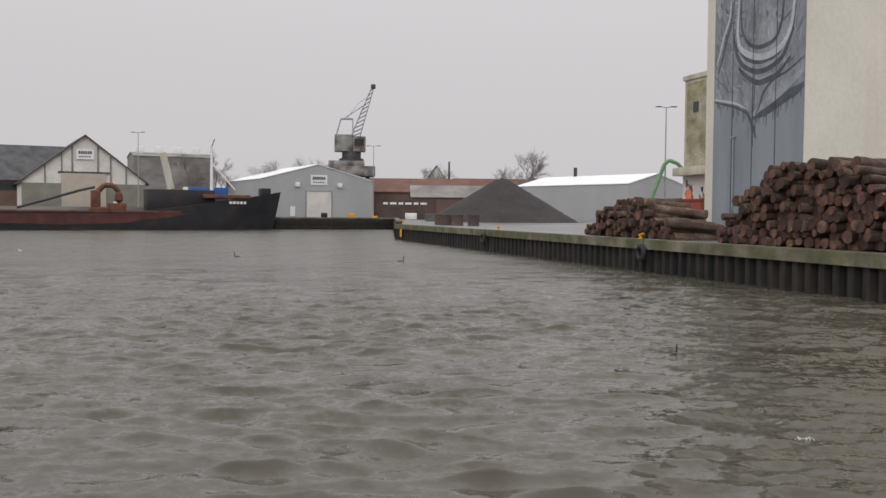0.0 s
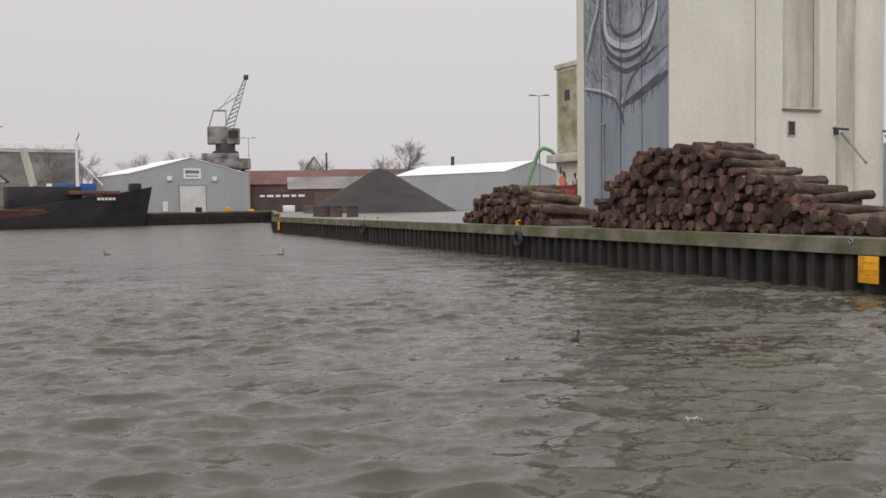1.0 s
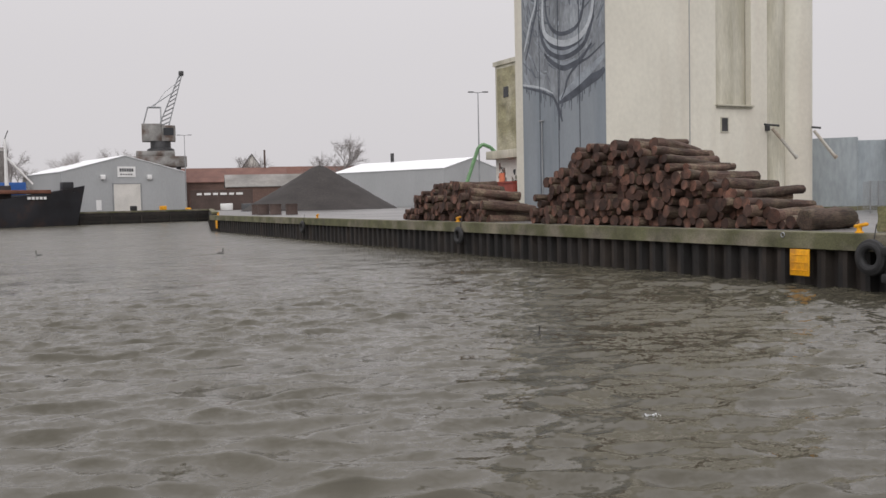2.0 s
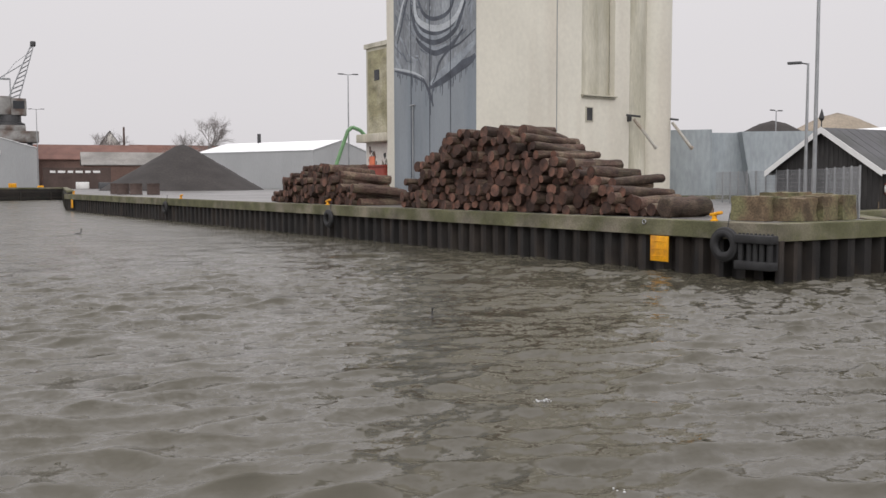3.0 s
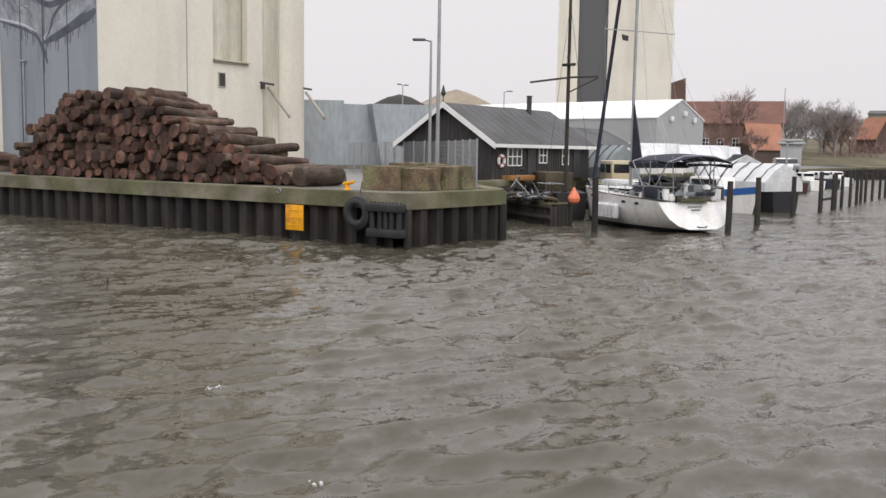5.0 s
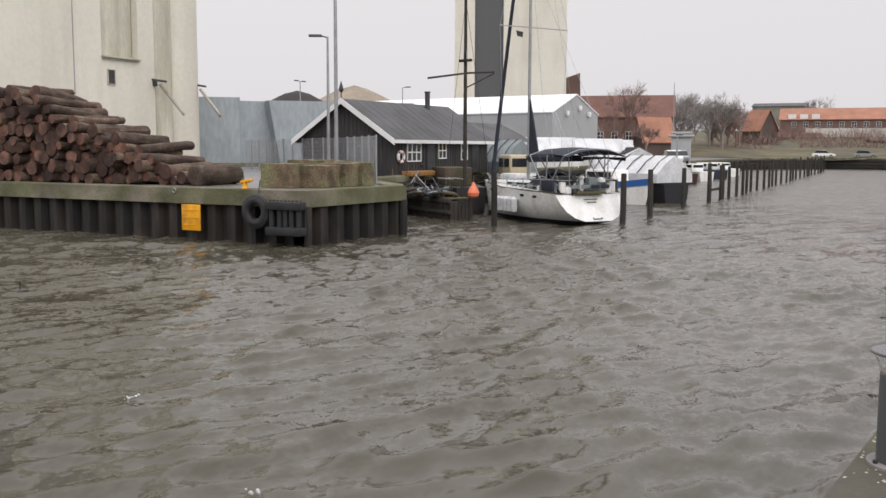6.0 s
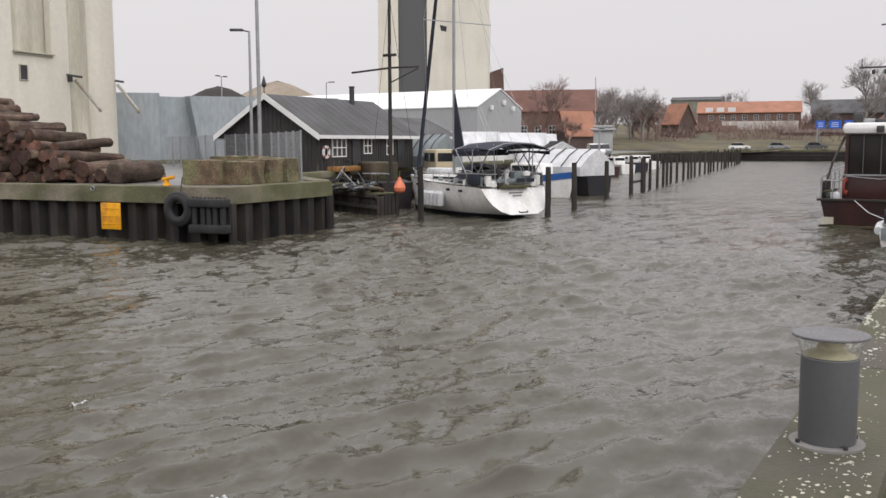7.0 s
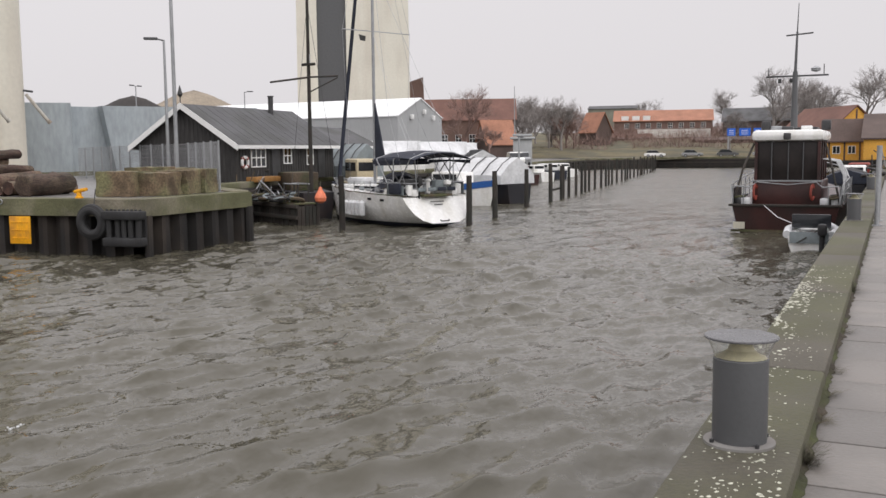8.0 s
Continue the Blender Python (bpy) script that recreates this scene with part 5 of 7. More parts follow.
for x, y, rz in ((60, 55, -30), (71, 54.8, -8), (82, 58.5, 6)):
    small_boat(pose(x, y, 1.7, 0, 0, rz), 9.5, 3.4, 1.1, 1.5, M["gelcoat"], "white boat laid up ashore under a pale tarpaulin", "tarp", M["tarp"], None, 1.9, False)
for x, y, hm, tm, top, lab in ((62, 1.7, "ship_black", "navy", "tarp", "dark moored boat under a navy tarpaulin"), (75, 1.9, "gelcoat", "gelcoat", "cabin", "small white cabin boat at the near quay"),
                               (89, 1.9, "ship_black", "dullred", "cabin", "small dark cabin boat at the near quay")):
    small_boat(NEAR @ pose(x, y, 0), 9.0, 3.0, 1.3, 1.7, M[hm], lab, top, M[tm], None, 0.95)
shore_gear()


def ketch():
    t = thing("old_ketch", pose(39.11, 36.17, 0, 0, 0, 62), "old dark wooden ketch with a tall brown mast and yard", "boat")
    part("hull", hull(9, 3.0, 1.5, 2.0, 0.6, 0.6, 0, 0.6), M["ship_black"], t)
    bm = B()
    box(bm, 2.6, 1.7, 1.1, 3.6, 0, 1.5, bevel=0.1)
    part("deckhouse", bm, M["timber"], t)
    bm = B()
    tube(bm, (0.9, 0.1, 1.3), (0.9, 0.1, 16), 0.13, 0.07, 10)
    part("mast", bm, M["post"], t)
    wire(t, "yard", [(-0.55, 2.75, 7.5), (0.9, 0, 7.95), (1.9, -2.0, 8.15)], 0.055, M["post"])
    wire(t, "brace", [(0.9, 0.1, 7.1), (1.9, -2.0, 8.05)], 0.04, M["post"])
    bm = B()
    tube(bm, (0.55, -0.15, 8.65), (1.25, 0.35, 8.65), 0.08)
    tube(bm, (0.9, 0.1, 8.7), (0.9, 0.1, 8.6), 0.3, 0.3)
    part("crosstree", bm, M["post"], t)
    for s in (-0.25, 0.25):
        wire(t, "aerial", [(0.9 + s, 0.1, 8.65), (0.9 + s, 0.1, 9.2)], 0.03, M["steel"])
    for y in (-1.4, 1.4):
        wire(t, "shroud", [(0.6, y, 1.5), (0.9, 0.1, 12)], 0.012, M["darksteel"], 4)


ketch()


def red_boat():
    t = thing("motor_cruiser", pose(42.17, 11.53, 0, 0, 0, 9.6), "oxblood-red wooden motor cruiser with a white-roofed wheelhouse", "boat")
    part("hull", hull(13, 4.9, 1.2, 2.0, 0.8, 0.9, -0.2, 0.8), M["red_hull"], t)
    bm = B()
    box(bm, 0.12, 4.5, 0.1, -0.05, 0, 0.02)
    part("waterline", bm, M["timber"], t)
    bm = B()
    box(bm, 0.02, 0.5, 0.3, -0.16, 1.9, 0.16)
    part("hull_patch", bm, M["silo_old"], t, "worn pale patch on the transom")
    bm = B()
    box(bm, 0.16, 4.7, 0.1, -0.2, 0, 1.16, bevel=0.02)
    part("rubbing_strake", bm, M["post"], t)
    bm = B()
    box(bm, 4.6, 2.9, 1.1, 3.2, 0.05, 1.15, bevel=0.06)
    part("wheelhouse_base", bm, M["red_hull"], t)
    bm = B()
    box(bm, 4.4, 2.66, 1.75, 3.2, 0.05, 2.25, bevel=0.05)
    part("wheelhouse_glass", bm, M["cabin_dark"], t, "dark wheelhouse windows")
    for y in (-1.27, -0.62, 0.0, 0.7, 1.37):
        bm = B()
        box(bm, 0.1, 0.13 if abs(y) > 1 else 0.035, 1.78, 0.97, y, 2.23)
        part("window_post", bm, M["red_hull"] if abs(y) > 1 else M["lampgrey"], t)
    for x in (2.2, 3.6, 5.1):
        for y in (-1.3, 1.4):
            bm = B()
            box(bm, 0.14, 0.08, 1.78, x, y, 2.23)
            part("window_post", bm, M["red_hull"], t)
    bm = B()
    box(bm, 4.9, 3.05, 0.5, 3.2, 0.05, 4.0, bevel=0.2)
    part("wheelhouse_roof", bm, M["gelcoat"], t, "rounded white wheelhouse roof")
    bm = B()
    box(bm, 0.12, 0.3, 0.28, 0.7, 0.05, 4.08, bevel=0.03)
    part("stern_light", bm, M["darksteel"], t)
    bm = B()
    box(bm, 0.1, 2.95, 0.06, 0.92, 0.05, 2.22)
    part("sill", bm, M["steel"], t)
    bm = B()
    box(bm, 1.6, 2.0, 0.16, 4.2, 0, 4.5, bevel=0.04)
    part("roof_hatch", bm, M["darksteel"], t)
    for y in (-1.4, 1.2):
        bm = B()
        box(bm, 0.4, 0.4, 0.45, 3.0, y, 4.5, bevel=0.05)
        part("vent_box", bm, M["darksteel"], t)
    bm = B()
    tube(bm, (3.2, -0.32, 4.6), (3.2, -0.32, 7.2), 0.16, 0.11, 12)
    tube(bm, (3.2, -0.32, 7.2), (3.2, -0.36, 9.0), 0.07, 0.045, 10)
    tube(bm, (3.2, -0.36, 9.0), (3.2, -0.4, 10.3), 0.03, 0.015, 6)
    part("mast", bm, M["lampgrey"], t)
    wire(t, "yard", [(3.2, 0.95, 7.0), (3.2, -0.45, 7.0), (3.2, -1.75, 7.0)], 0.04, M["darksteel"])
    wire(t, "crosstree", [(3.2, 0.12, 8.85), (3.2, -1.05, 8.92)], 0.035, M["darksteel"])
    for y, z in ((0.85, 7.4), (-1.55, 7.5)):
        wire(t, "aerial", [(3.2, y, 7.0), (3.2, y, z)], 0.02, M["darksteel"])
    bm = B()
    lathe(bm, [(0.02, 7.15), (0.2, 7.2), (0.22, 7.32), (0.06, 7.42)], 10, 3.2, -1.2)
    part("radar", bm, M["steel"], t)
    for y in (0.35, -0.15):
        bm = B()
        box(bm, 0.15, 0.15, 0.2, 3.2, y, 6.7, bevel=0.03)
        part("lamp", bm, M["darksteel"], t)
    for y in (1.35, -1.05):
        bm = B()
        ring(bm, pose(0.84, y, 1.75, 0, 0, 90 + 66), 0.16, 0.055, 20, 8)
        for v in bm.verts:
            v.co.z = 1.75 + (v.co.z - 1.75) * 1.8
        part("lifebuoy", bm, M["dullred"], t, "faded red lifebuoy")
    for s in (-1, 1):
        wire(t, "side_rail", [(0.0, s * 2.2, 1.2), (0.2, s * 2.3, 2.1), (4, s * 2.4, 2.3), (9, s * 2.0, 2.7), (12.5, s * 0.5, 3.0)], 0.03, M["steel"])
        wire(t, "side_rail_lower", [(0.1, s * 2.25, 1.65), (4, s * 2.4, 1.9), (9, s * 2.0, 2.3)], 0.02, M["steel"])
        for x in (1.2, 2.4, 3.6, 5, 6.5, 8):
            wire(t, "stanchion", [(x, s * 2.35, 1.2), (x, s * 2.36, 2.25)], 0.022, M["steel"])
        wire(t, "canopy_stay", [(0.2, s * 2.2, 1.3), (0.4, s * 1.85, 2.8), (1.2, s * 1.5, 3.9)], 0.05, M["post"])
    wire(t, "mooring_line", [(-0.2, 0.9, 1.25), (-0.9, 0.2, 0.75), (-2.6, -1.0, 0.45)], 0.02, M["tarp"])
    # stern gear: quarter rails, awning hoops, lockers and ropes
    wire(t, "stern_rail", [(0.0, 2.15, 2.05), (-0.05, 1.5, 2.0), (0.75, 1.3, 2.2), (0.8, 0.0, 2.08), (0.75, -1.2, 2.2), (-0.05, -1.5, 2.0), (0.0, -2.15, 2.05)], 0.028, M["steel"])
    for y in (2.2, 1.75, -1.75, -2.2):
        wire(t, "stern_stanchion", [(-0.02, y, 1.2), (-0.02, y, 2.05)], 0.025, M["steel"])
    for k in range(4):
        wire(t, "awning_hoop", [(1.6 + 1.1 * k, -1.4, 3.2), (1.6 + 1.1 * k, -1.95, 3.1), (1.6 + 1.1 * k, -2.25, 2.5), (1.6 + 1.1 * k, -2.3, 1.3)], 0.03, M["tarp"])
    for s in (-1, 1):
        bm = B()
        prism(bm, [(0.05, 1.25), (2.6, 1.3), (2.6, 2.0), (0.1, 1.95)], s * 2.22 - 0.015, s * 2.22 + 0.015)
        part("rail_cloth", bm, M["cabin_dark"], t)
        for x in (0.25, 0.7, 1.2):
            bm = B()
            ring(bm, pose(x, s * 1.95, 1.55, 80, 10 * s, 40 * x), 0.2, 0.05, 16, 6)
            part("rope_coil", bm, M["timber" if x < 0.5 else "post"], t)
    for x, y, z, m in ((3.1, 0.75, 4.5, "steel"), (3.4, -0.55, 4.5, "gelcoat"), (2.4, 0.2, 4.46, "darksteel")):
        bm = B()
        box(bm, 0.45, 0.5, 0.22, x, y, z, bevel=0.06)
        part("roof_locker", bm, M[m], t)
    for c in t.children:
        if c.name.split(".")[0] in ("mast", "yard", "crosstree", "aerial", "radar", "lamp"):
            c.location.y += 0.33
    rng = random.Random(2)
    for k in range(22):
        bm = B()
        box(bm, 0.35, 0.3, 0.3, rng.uniform(0.1, 0.7), rng.choice((-1, 1)) * rng.uniform(1.6, 2.1), 1.22, rz=rng.uniform(0, 90), bevel=0.05)
        part("deck_gear", bm, M[rng.choice(("tarp", "greytarp", "rubber", "post", "darksteel", "steel"))], t)


red_boat()


def dinghy():
    t = thing("dinghy", pose(34.9, 8.7, 0, 0, 0, 9.6), "small grey-white dinghy with an outboard tied astern of the cruiser", "dinghy")
    part("hull", hull(3.4, 1.7, 0.55, 0.8, 0.2, 0.85, 0.0, 0.3, 10), M["gelcoat"], t)
    for s in (-1, 1):
        wire(t, "side_tube", [(0.0, s * 0.75, 0.6), (1.6, s * 0.85, 0.66), (3.0, s * 0.3, 0.85)], 0.14, M["tarp"], 10)
    bm = B()
    box(bm, 0.05, 1.3, 0.4, -0.05, 0, 0.3)
    part("transom_board", bm, M["greytarp"], t)
    bm = B()
    box(bm, 0.4, 0.3, 0.42, -0.25, -0.45, 0.6, bevel=0.09)
    tube(bm, (-0.25, -0.45, -0.3), (-0.25, -0.45, 0.7), 0.09)
    part("outboard_motor", bm, M["rubber"], t)
    wire(t, "oar", [(-0.5, 0.35, 0.35), (0.6, -0.3, 0.75)], 0.03, M["post"])
    bm = B()
    box(bm, 1.0, 1.2, 0.35, 1.6, 0, 0.75, bevel=0.1)
    part("cover", bm, M["greytarp"], t)
    bm = B()
    box(bm, 0.1, 1.35, 0.5, 1.0, 0, 0.78, bevel=0.03)
    part("screen", bm, M["pane"], t)


dinghy()


# ---- near quay ----
def near_quay():
    k = thing("near_quay", NEAR, "near quay edge with a mossy concrete coping", "quay", kind="structure")
    bm = B()
    box(bm, 3.985, 0.57, 0.5, 0, -0.285, 1.6, bevel=0.025)
    stone = mesh("coping_stone", bm, M["coping"])
    for j in range(-6, 48):
        ob = part("coping_stone", stone, None, k)
        ob.location = (0.95 + 4 * j, 0, 0)
    bm = B()
    box(bm, 1060, 0.5, 3.2, -370, -0.33, -1.6)
    part("quay_face", bm, M["pile"], k)
    bm = B()
    box(bm, 0.785, 1.6, 0.1, 0, 0, 1.88, bevel=0.008)
    slab_mesh = mesh("paving_slab", bm, M["slabs"])
    for j in range(-30, 62):
        for c in range(3):
            ob = part("paving_slab", slab_mesh, None, k)
            ob.location = (1.61 - 0.4 + 0.8 * j, -0.585 - 0.805 - 1.615 * c, 0)
            ob.rotation_euler = (radians(random.uniform(-0.15, 0.15)), radians(random.uniform(-0.2, 0.2)), 0)
    bm = B()
    box(bm, 1000, 4.9, 0.2, -340, -3.0, 1.72)
    part("joint_sand", bm, M["brickdark"], k)
    return k


near_quay()


def lichen():
    rng = random.Random(11)
    bm = B()
    for k in range(1300):
        u = rng.random()
        x = rng.uniform(-0.8, 1.6) if u < 0.45 else rng.uniform(1.6, 9.5)
        y = -0.03 - 0.5 * rng.random() ** (1.2 if x < 1.6 else 2.6)
        if noise.noise((x * 3.1, y * 5.0, 1.0)) < -0.08:
            continue
        r = 0.004 + 0.011 * rng.random() ** 2
        n = 7
        a0 = rng.random() * 6
        c = bm.verts.new((x, y, 2.1055))
        vs = [bm.verts.new((x + r * rng.uniform(0.4, 1.6) * math.cos(a0 + 6.283 * j / n), y + r * rng.uniform(0.4, 1.3) * math.sin(a0 + 6.283 * j / n), 2.1012)) for j in range(n)]
        for j in range(n):
            bm.faces.new((c, vs[j], vs[(j + 1) % n]))
    for k in range(380):
        x, y = rng.uniform(3.2, 8.2), -0.02 - 0.22 * rng.random() ** 1.6
        if noise.noise((x * 1.3, y * 4.0, 5.0)) < -0.05:
            continue
        r, n = 0.008 + 0.02 * rng.random() ** 2, 7
        c = bm.verts.new((x, y, 2.1055))
        vs = [bm.verts.new((x + r * rng.uniform(0.6, 2.2) * math.cos(6.283 * j / n), y + r * rng.uniform(0.4, 1.2) * math.sin(6.283 * j / n), 2.1012)) for j in range(n)]
        for j in range(n):
            bm.faces.new((c, vs[j], vs[(j + 1) % n]))
    solid("lichen", bm, M["lichen"], NEAR, "pale lichen spots on the mossy coping", "lichen", kind="stuff")


lichen()


def joint_soil():
    rng = random.Random(8)
    bm = B()
    lo, hi = [], []
    for k in range(400):
        x = -6 + k * 0.08
        w = 0.012 + 0.05 * abs(noise.noise((x * 2.1, 3, 0))) + 0.03 * rng.random() ** 3
        lo.append(bm.verts.new((x, -0.566, 1.992 + 0.03 * rng.random())))
        hi.append(bm.verts.new((x, -0.575 - w, 1.984)))
    for k in range(399):
        bm.faces.new((lo[k], lo[k + 1], hi[k + 1], hi[k]))
    solid("joint_soil", bm, M["soil"], NEAR, "dark soil and moss along the coping joint", "soil", kind="stuff")


joint_soil()


def tuft(x, y, h, n, seed, material, label):
    rng = random.Random(seed)
    bm = B()
    for k in range(n):
        a, r = rng.uniform(0, 6.283), rng.uniform(0.0, 0.06)
        bx, by = r * math.cos(a) * 2.2, r * math.sin(a)
        tx, ty, tz = bx + rng.uniform(-0.16, 0.16), by + rng.uniform(-0.12, 0.06), h * rng.uniform(0.35, 1)
        w = 0.004
        v = [bm.verts.new(p) for p in ((bx - w, by, 0), (bx + w, by, 0), ((bx + tx) / 2 + w * 0.7, (by + ty) / 2, tz * 0.75), ((bx + tx) / 2 - w * 0.7, (by + ty) / 2, tz * 0.75), (tx, ty, tz))]
        bm.faces.new((v[0], v[1], v[2], v[3]))
        bm.faces.new((v[3], v[2], v[4]))
    solid("grass_tuft", bm, material, NEAR @ pose(x, y, 1.975), label, "grass", "grass tufts")


tuft(1.15, -0.6, 0.15, 130, 1, M["timber"], "dry straw-coloured grass tuft in the coping joint")
for k, (x, h) in enumerate(((2.05, 0.05), (2.7, 0.06), (3.5, 0.05), (7.9, 0.22), (8.15, 0.2), (11.5, 0.12), (15.5, 0.15), (5.2, 0.05))):
    tuft(x, -0.6, h, 60, 20 + k, M["grass"], "green moss and grass tuft in the coping joint")


def bollard_light(m):
    t = thing("bollard_light", m, "grey cylindrical bollard light with a glass collar on the coping", "bollard light", "bollard lights")
    bm = B()
    lathe(bm, [(0.19, 0), (0.19, 0.014), (0.145, 0.018)], 40)
    f = part("base_flange", bm, M["cranegrey"], t, "weathered steel flange")
    for a in (50, 140, 230, 320):
        bm = B()
        tube(bm, (0.168 * math.cos(radians(a)), 0.168 * math.sin(radians(a)), 0.012), (0.168 * math.cos(radians(a)), 0.168 * math.sin(radians(a)), 0.034), 0.013, seg=6)
        part("bolt", bm, M["darksteel"], f)
    bm = B()
    lathe(bm, [(0.143, 0.016), (0.145, 0.03), (0.145, 0.468), (0.14, 0.475)], 48)
    part("body", bm, M["lampgrey"], t)
    bm = B()
    lathe(bm, [(0.138, 0.475), (0.1, 0.492), (0.07, 0.515), (0.055, 0.555), (0.06, 0.573)], 40)
    part("reflector", bm, M["lampcone"], t, "cream reflector cone")
    bm = B()
    n = 48
    rings = [[bm.verts.new((r * math.cos(6.2832 * k / n), r * math.sin(6.2832 * k / n), z)) for k in range(n)]
             for r, z in ((0.143, 0.476), (0.15, 0.51), (0.17, 0.555), (0.185, 0.578), (0.181, 0.578), (0.166, 0.555), (0.146, 0.51), (0.139, 0.478))]
    for a, b in zip(rings, rings[1:] + rings[:1]):
        for k in range(n):
            bm.faces.new((a[k], a[(k + 1) % n], b[(k + 1) % n], b[k]))
    g = part("glass_collar", bm, M["clear"], t, "clear flared glass collar")
    g.visible_shadow = False
    bm = B()
    lathe(bm, [(0.188, 0.578), (0.195, 0.581), (0.195, 0.587), (0.19, 0.592), (0.1, 0.597), (0.01, 0.599)], 48)
    part("lid", bm, M["wetlid"], t, "wet grey lid")


bollard_light(pose(5.09, 1.72, 2.1))
bollard_light(NEAR @ pose(18.25, -0.22, 2.1))
bollard_light(NEAR @ pose(35.0, -0.22, 2.1))


def gangway_posts():
    t = thing("gangway_gate", NEAR @ pose(18.4, -0.68, 1.98), "galvanised steel gate posts at the quay edge", "gate")
    for x in (0, 1.5):
        bm = B()
        tube(bm, (x, 0, 0), (x, 0, 1.75), 0.05, seg=10)
        box(bm, 0.22, 0.22, 0.02, x, 0, 0)
        part("post", bm, M["steel"], t)
    wire(t, "chain", [(0, 0, 1.2), (0.5, 0, 1.05), (1.0, 0, 1.05), (1.5, 0, 1.2)], 0.015, M["steel"])


gangway_posts()



def quay_railing():
    t = thing("quay_railing", NEAR @ pose(44, -5.6, 1.95), "pale steel railing along the near quay", "railing")
    for k in range(24):
        bm = B()
        tube(bm, (k * 2.0, 0, 0), (k * 2.0, 0, 1.1), 0.04, seg=8)
        part("post", bm, M["steel"], t)
    for z in (0.55, 1.08):
        bm = B()
        tube(bm, (0, 0, z), (46, 0, z), 0.035, seg=8)
        part("rail", bm, M["steel"], t)


quay_railing()
net_heap(57, 9.9, 1.98, 2.2, 2.2, 1.6, 31)
net_heap(62, 10.6, 1.98, 2.2, 2.2, 1.8, 32)

# ---- far shores: quay faces ----
def face(pts, top, label, material, name="quay_wall_far"):
    t = thing(name, Matrix(), label, "quay", kind="structure")
    for (xa, ya), (xb, yb) in zip(pts, pts[1:]):
        L, a = math.hypot(xb - xa, yb - ya), math.degrees(math.atan2(yb - ya, xb - xa))
        bm = B()
        box(bm, L, 0.6, 3.3 + top - 2.1, 0, 0, -1.4)
        ob = part("wall", bm, material, t)
        ob.matrix_basis = pose((xa + xb) / 2, (ya + yb) / 2, 0, 0, 0, a)
        bm = B()
        box(bm, L, 0.9, 0.35, 0, 0.1, top - 0.3, bevel=0.03)
        ob = part("cap_beam", bm, M["cap"], t)
        ob.matrix_basis = pose((xa + xb) / 2, (ya + yb) / 2, 0, 0, 0, a)
        for z in (0.35, 0.95, 1.5):
            bm = B()
            box(bm, L, 0.14, 0.3, 0, -0.38, z)
            ob = part("waling", bm, M["post"], t)
            ob.matrix_basis = pose((xa + xb) / 2, (ya + yb) / 2, 0, 0, 0, a)
        for k in range(int(L / 6)):
            bm = B()
            box(bm, 0.3, 0.35, 2.0, 0, -0.42, -0.3)
            ob = part("fender_post", bm, M["post"], t)
            f = (k + 0.5) / int(L / 6)
            ob.matrix_basis = pose(xa + (xb - xa) * f, ya + (yb - ya) * f, 0, 0, 0, a)


face([(-150, 134), (-16, 207), (-9.6, 131)], 2.5, "dark timber-faced far quay with a pale cap", M["pile"])
face([(27.8, 30.2), (31.5, 37), (41, 41.5), (60, 47.8), (163, 82)], 2.1, "low dark marina shore wall", M["pile"])
face([(163, 82), (180, 74), (194, 36), (191, 29)], 2.1, "dark far bank wall", M["pile"])


# ---- far quay, north: ship, sheds, crane ----
FQ = 28.6


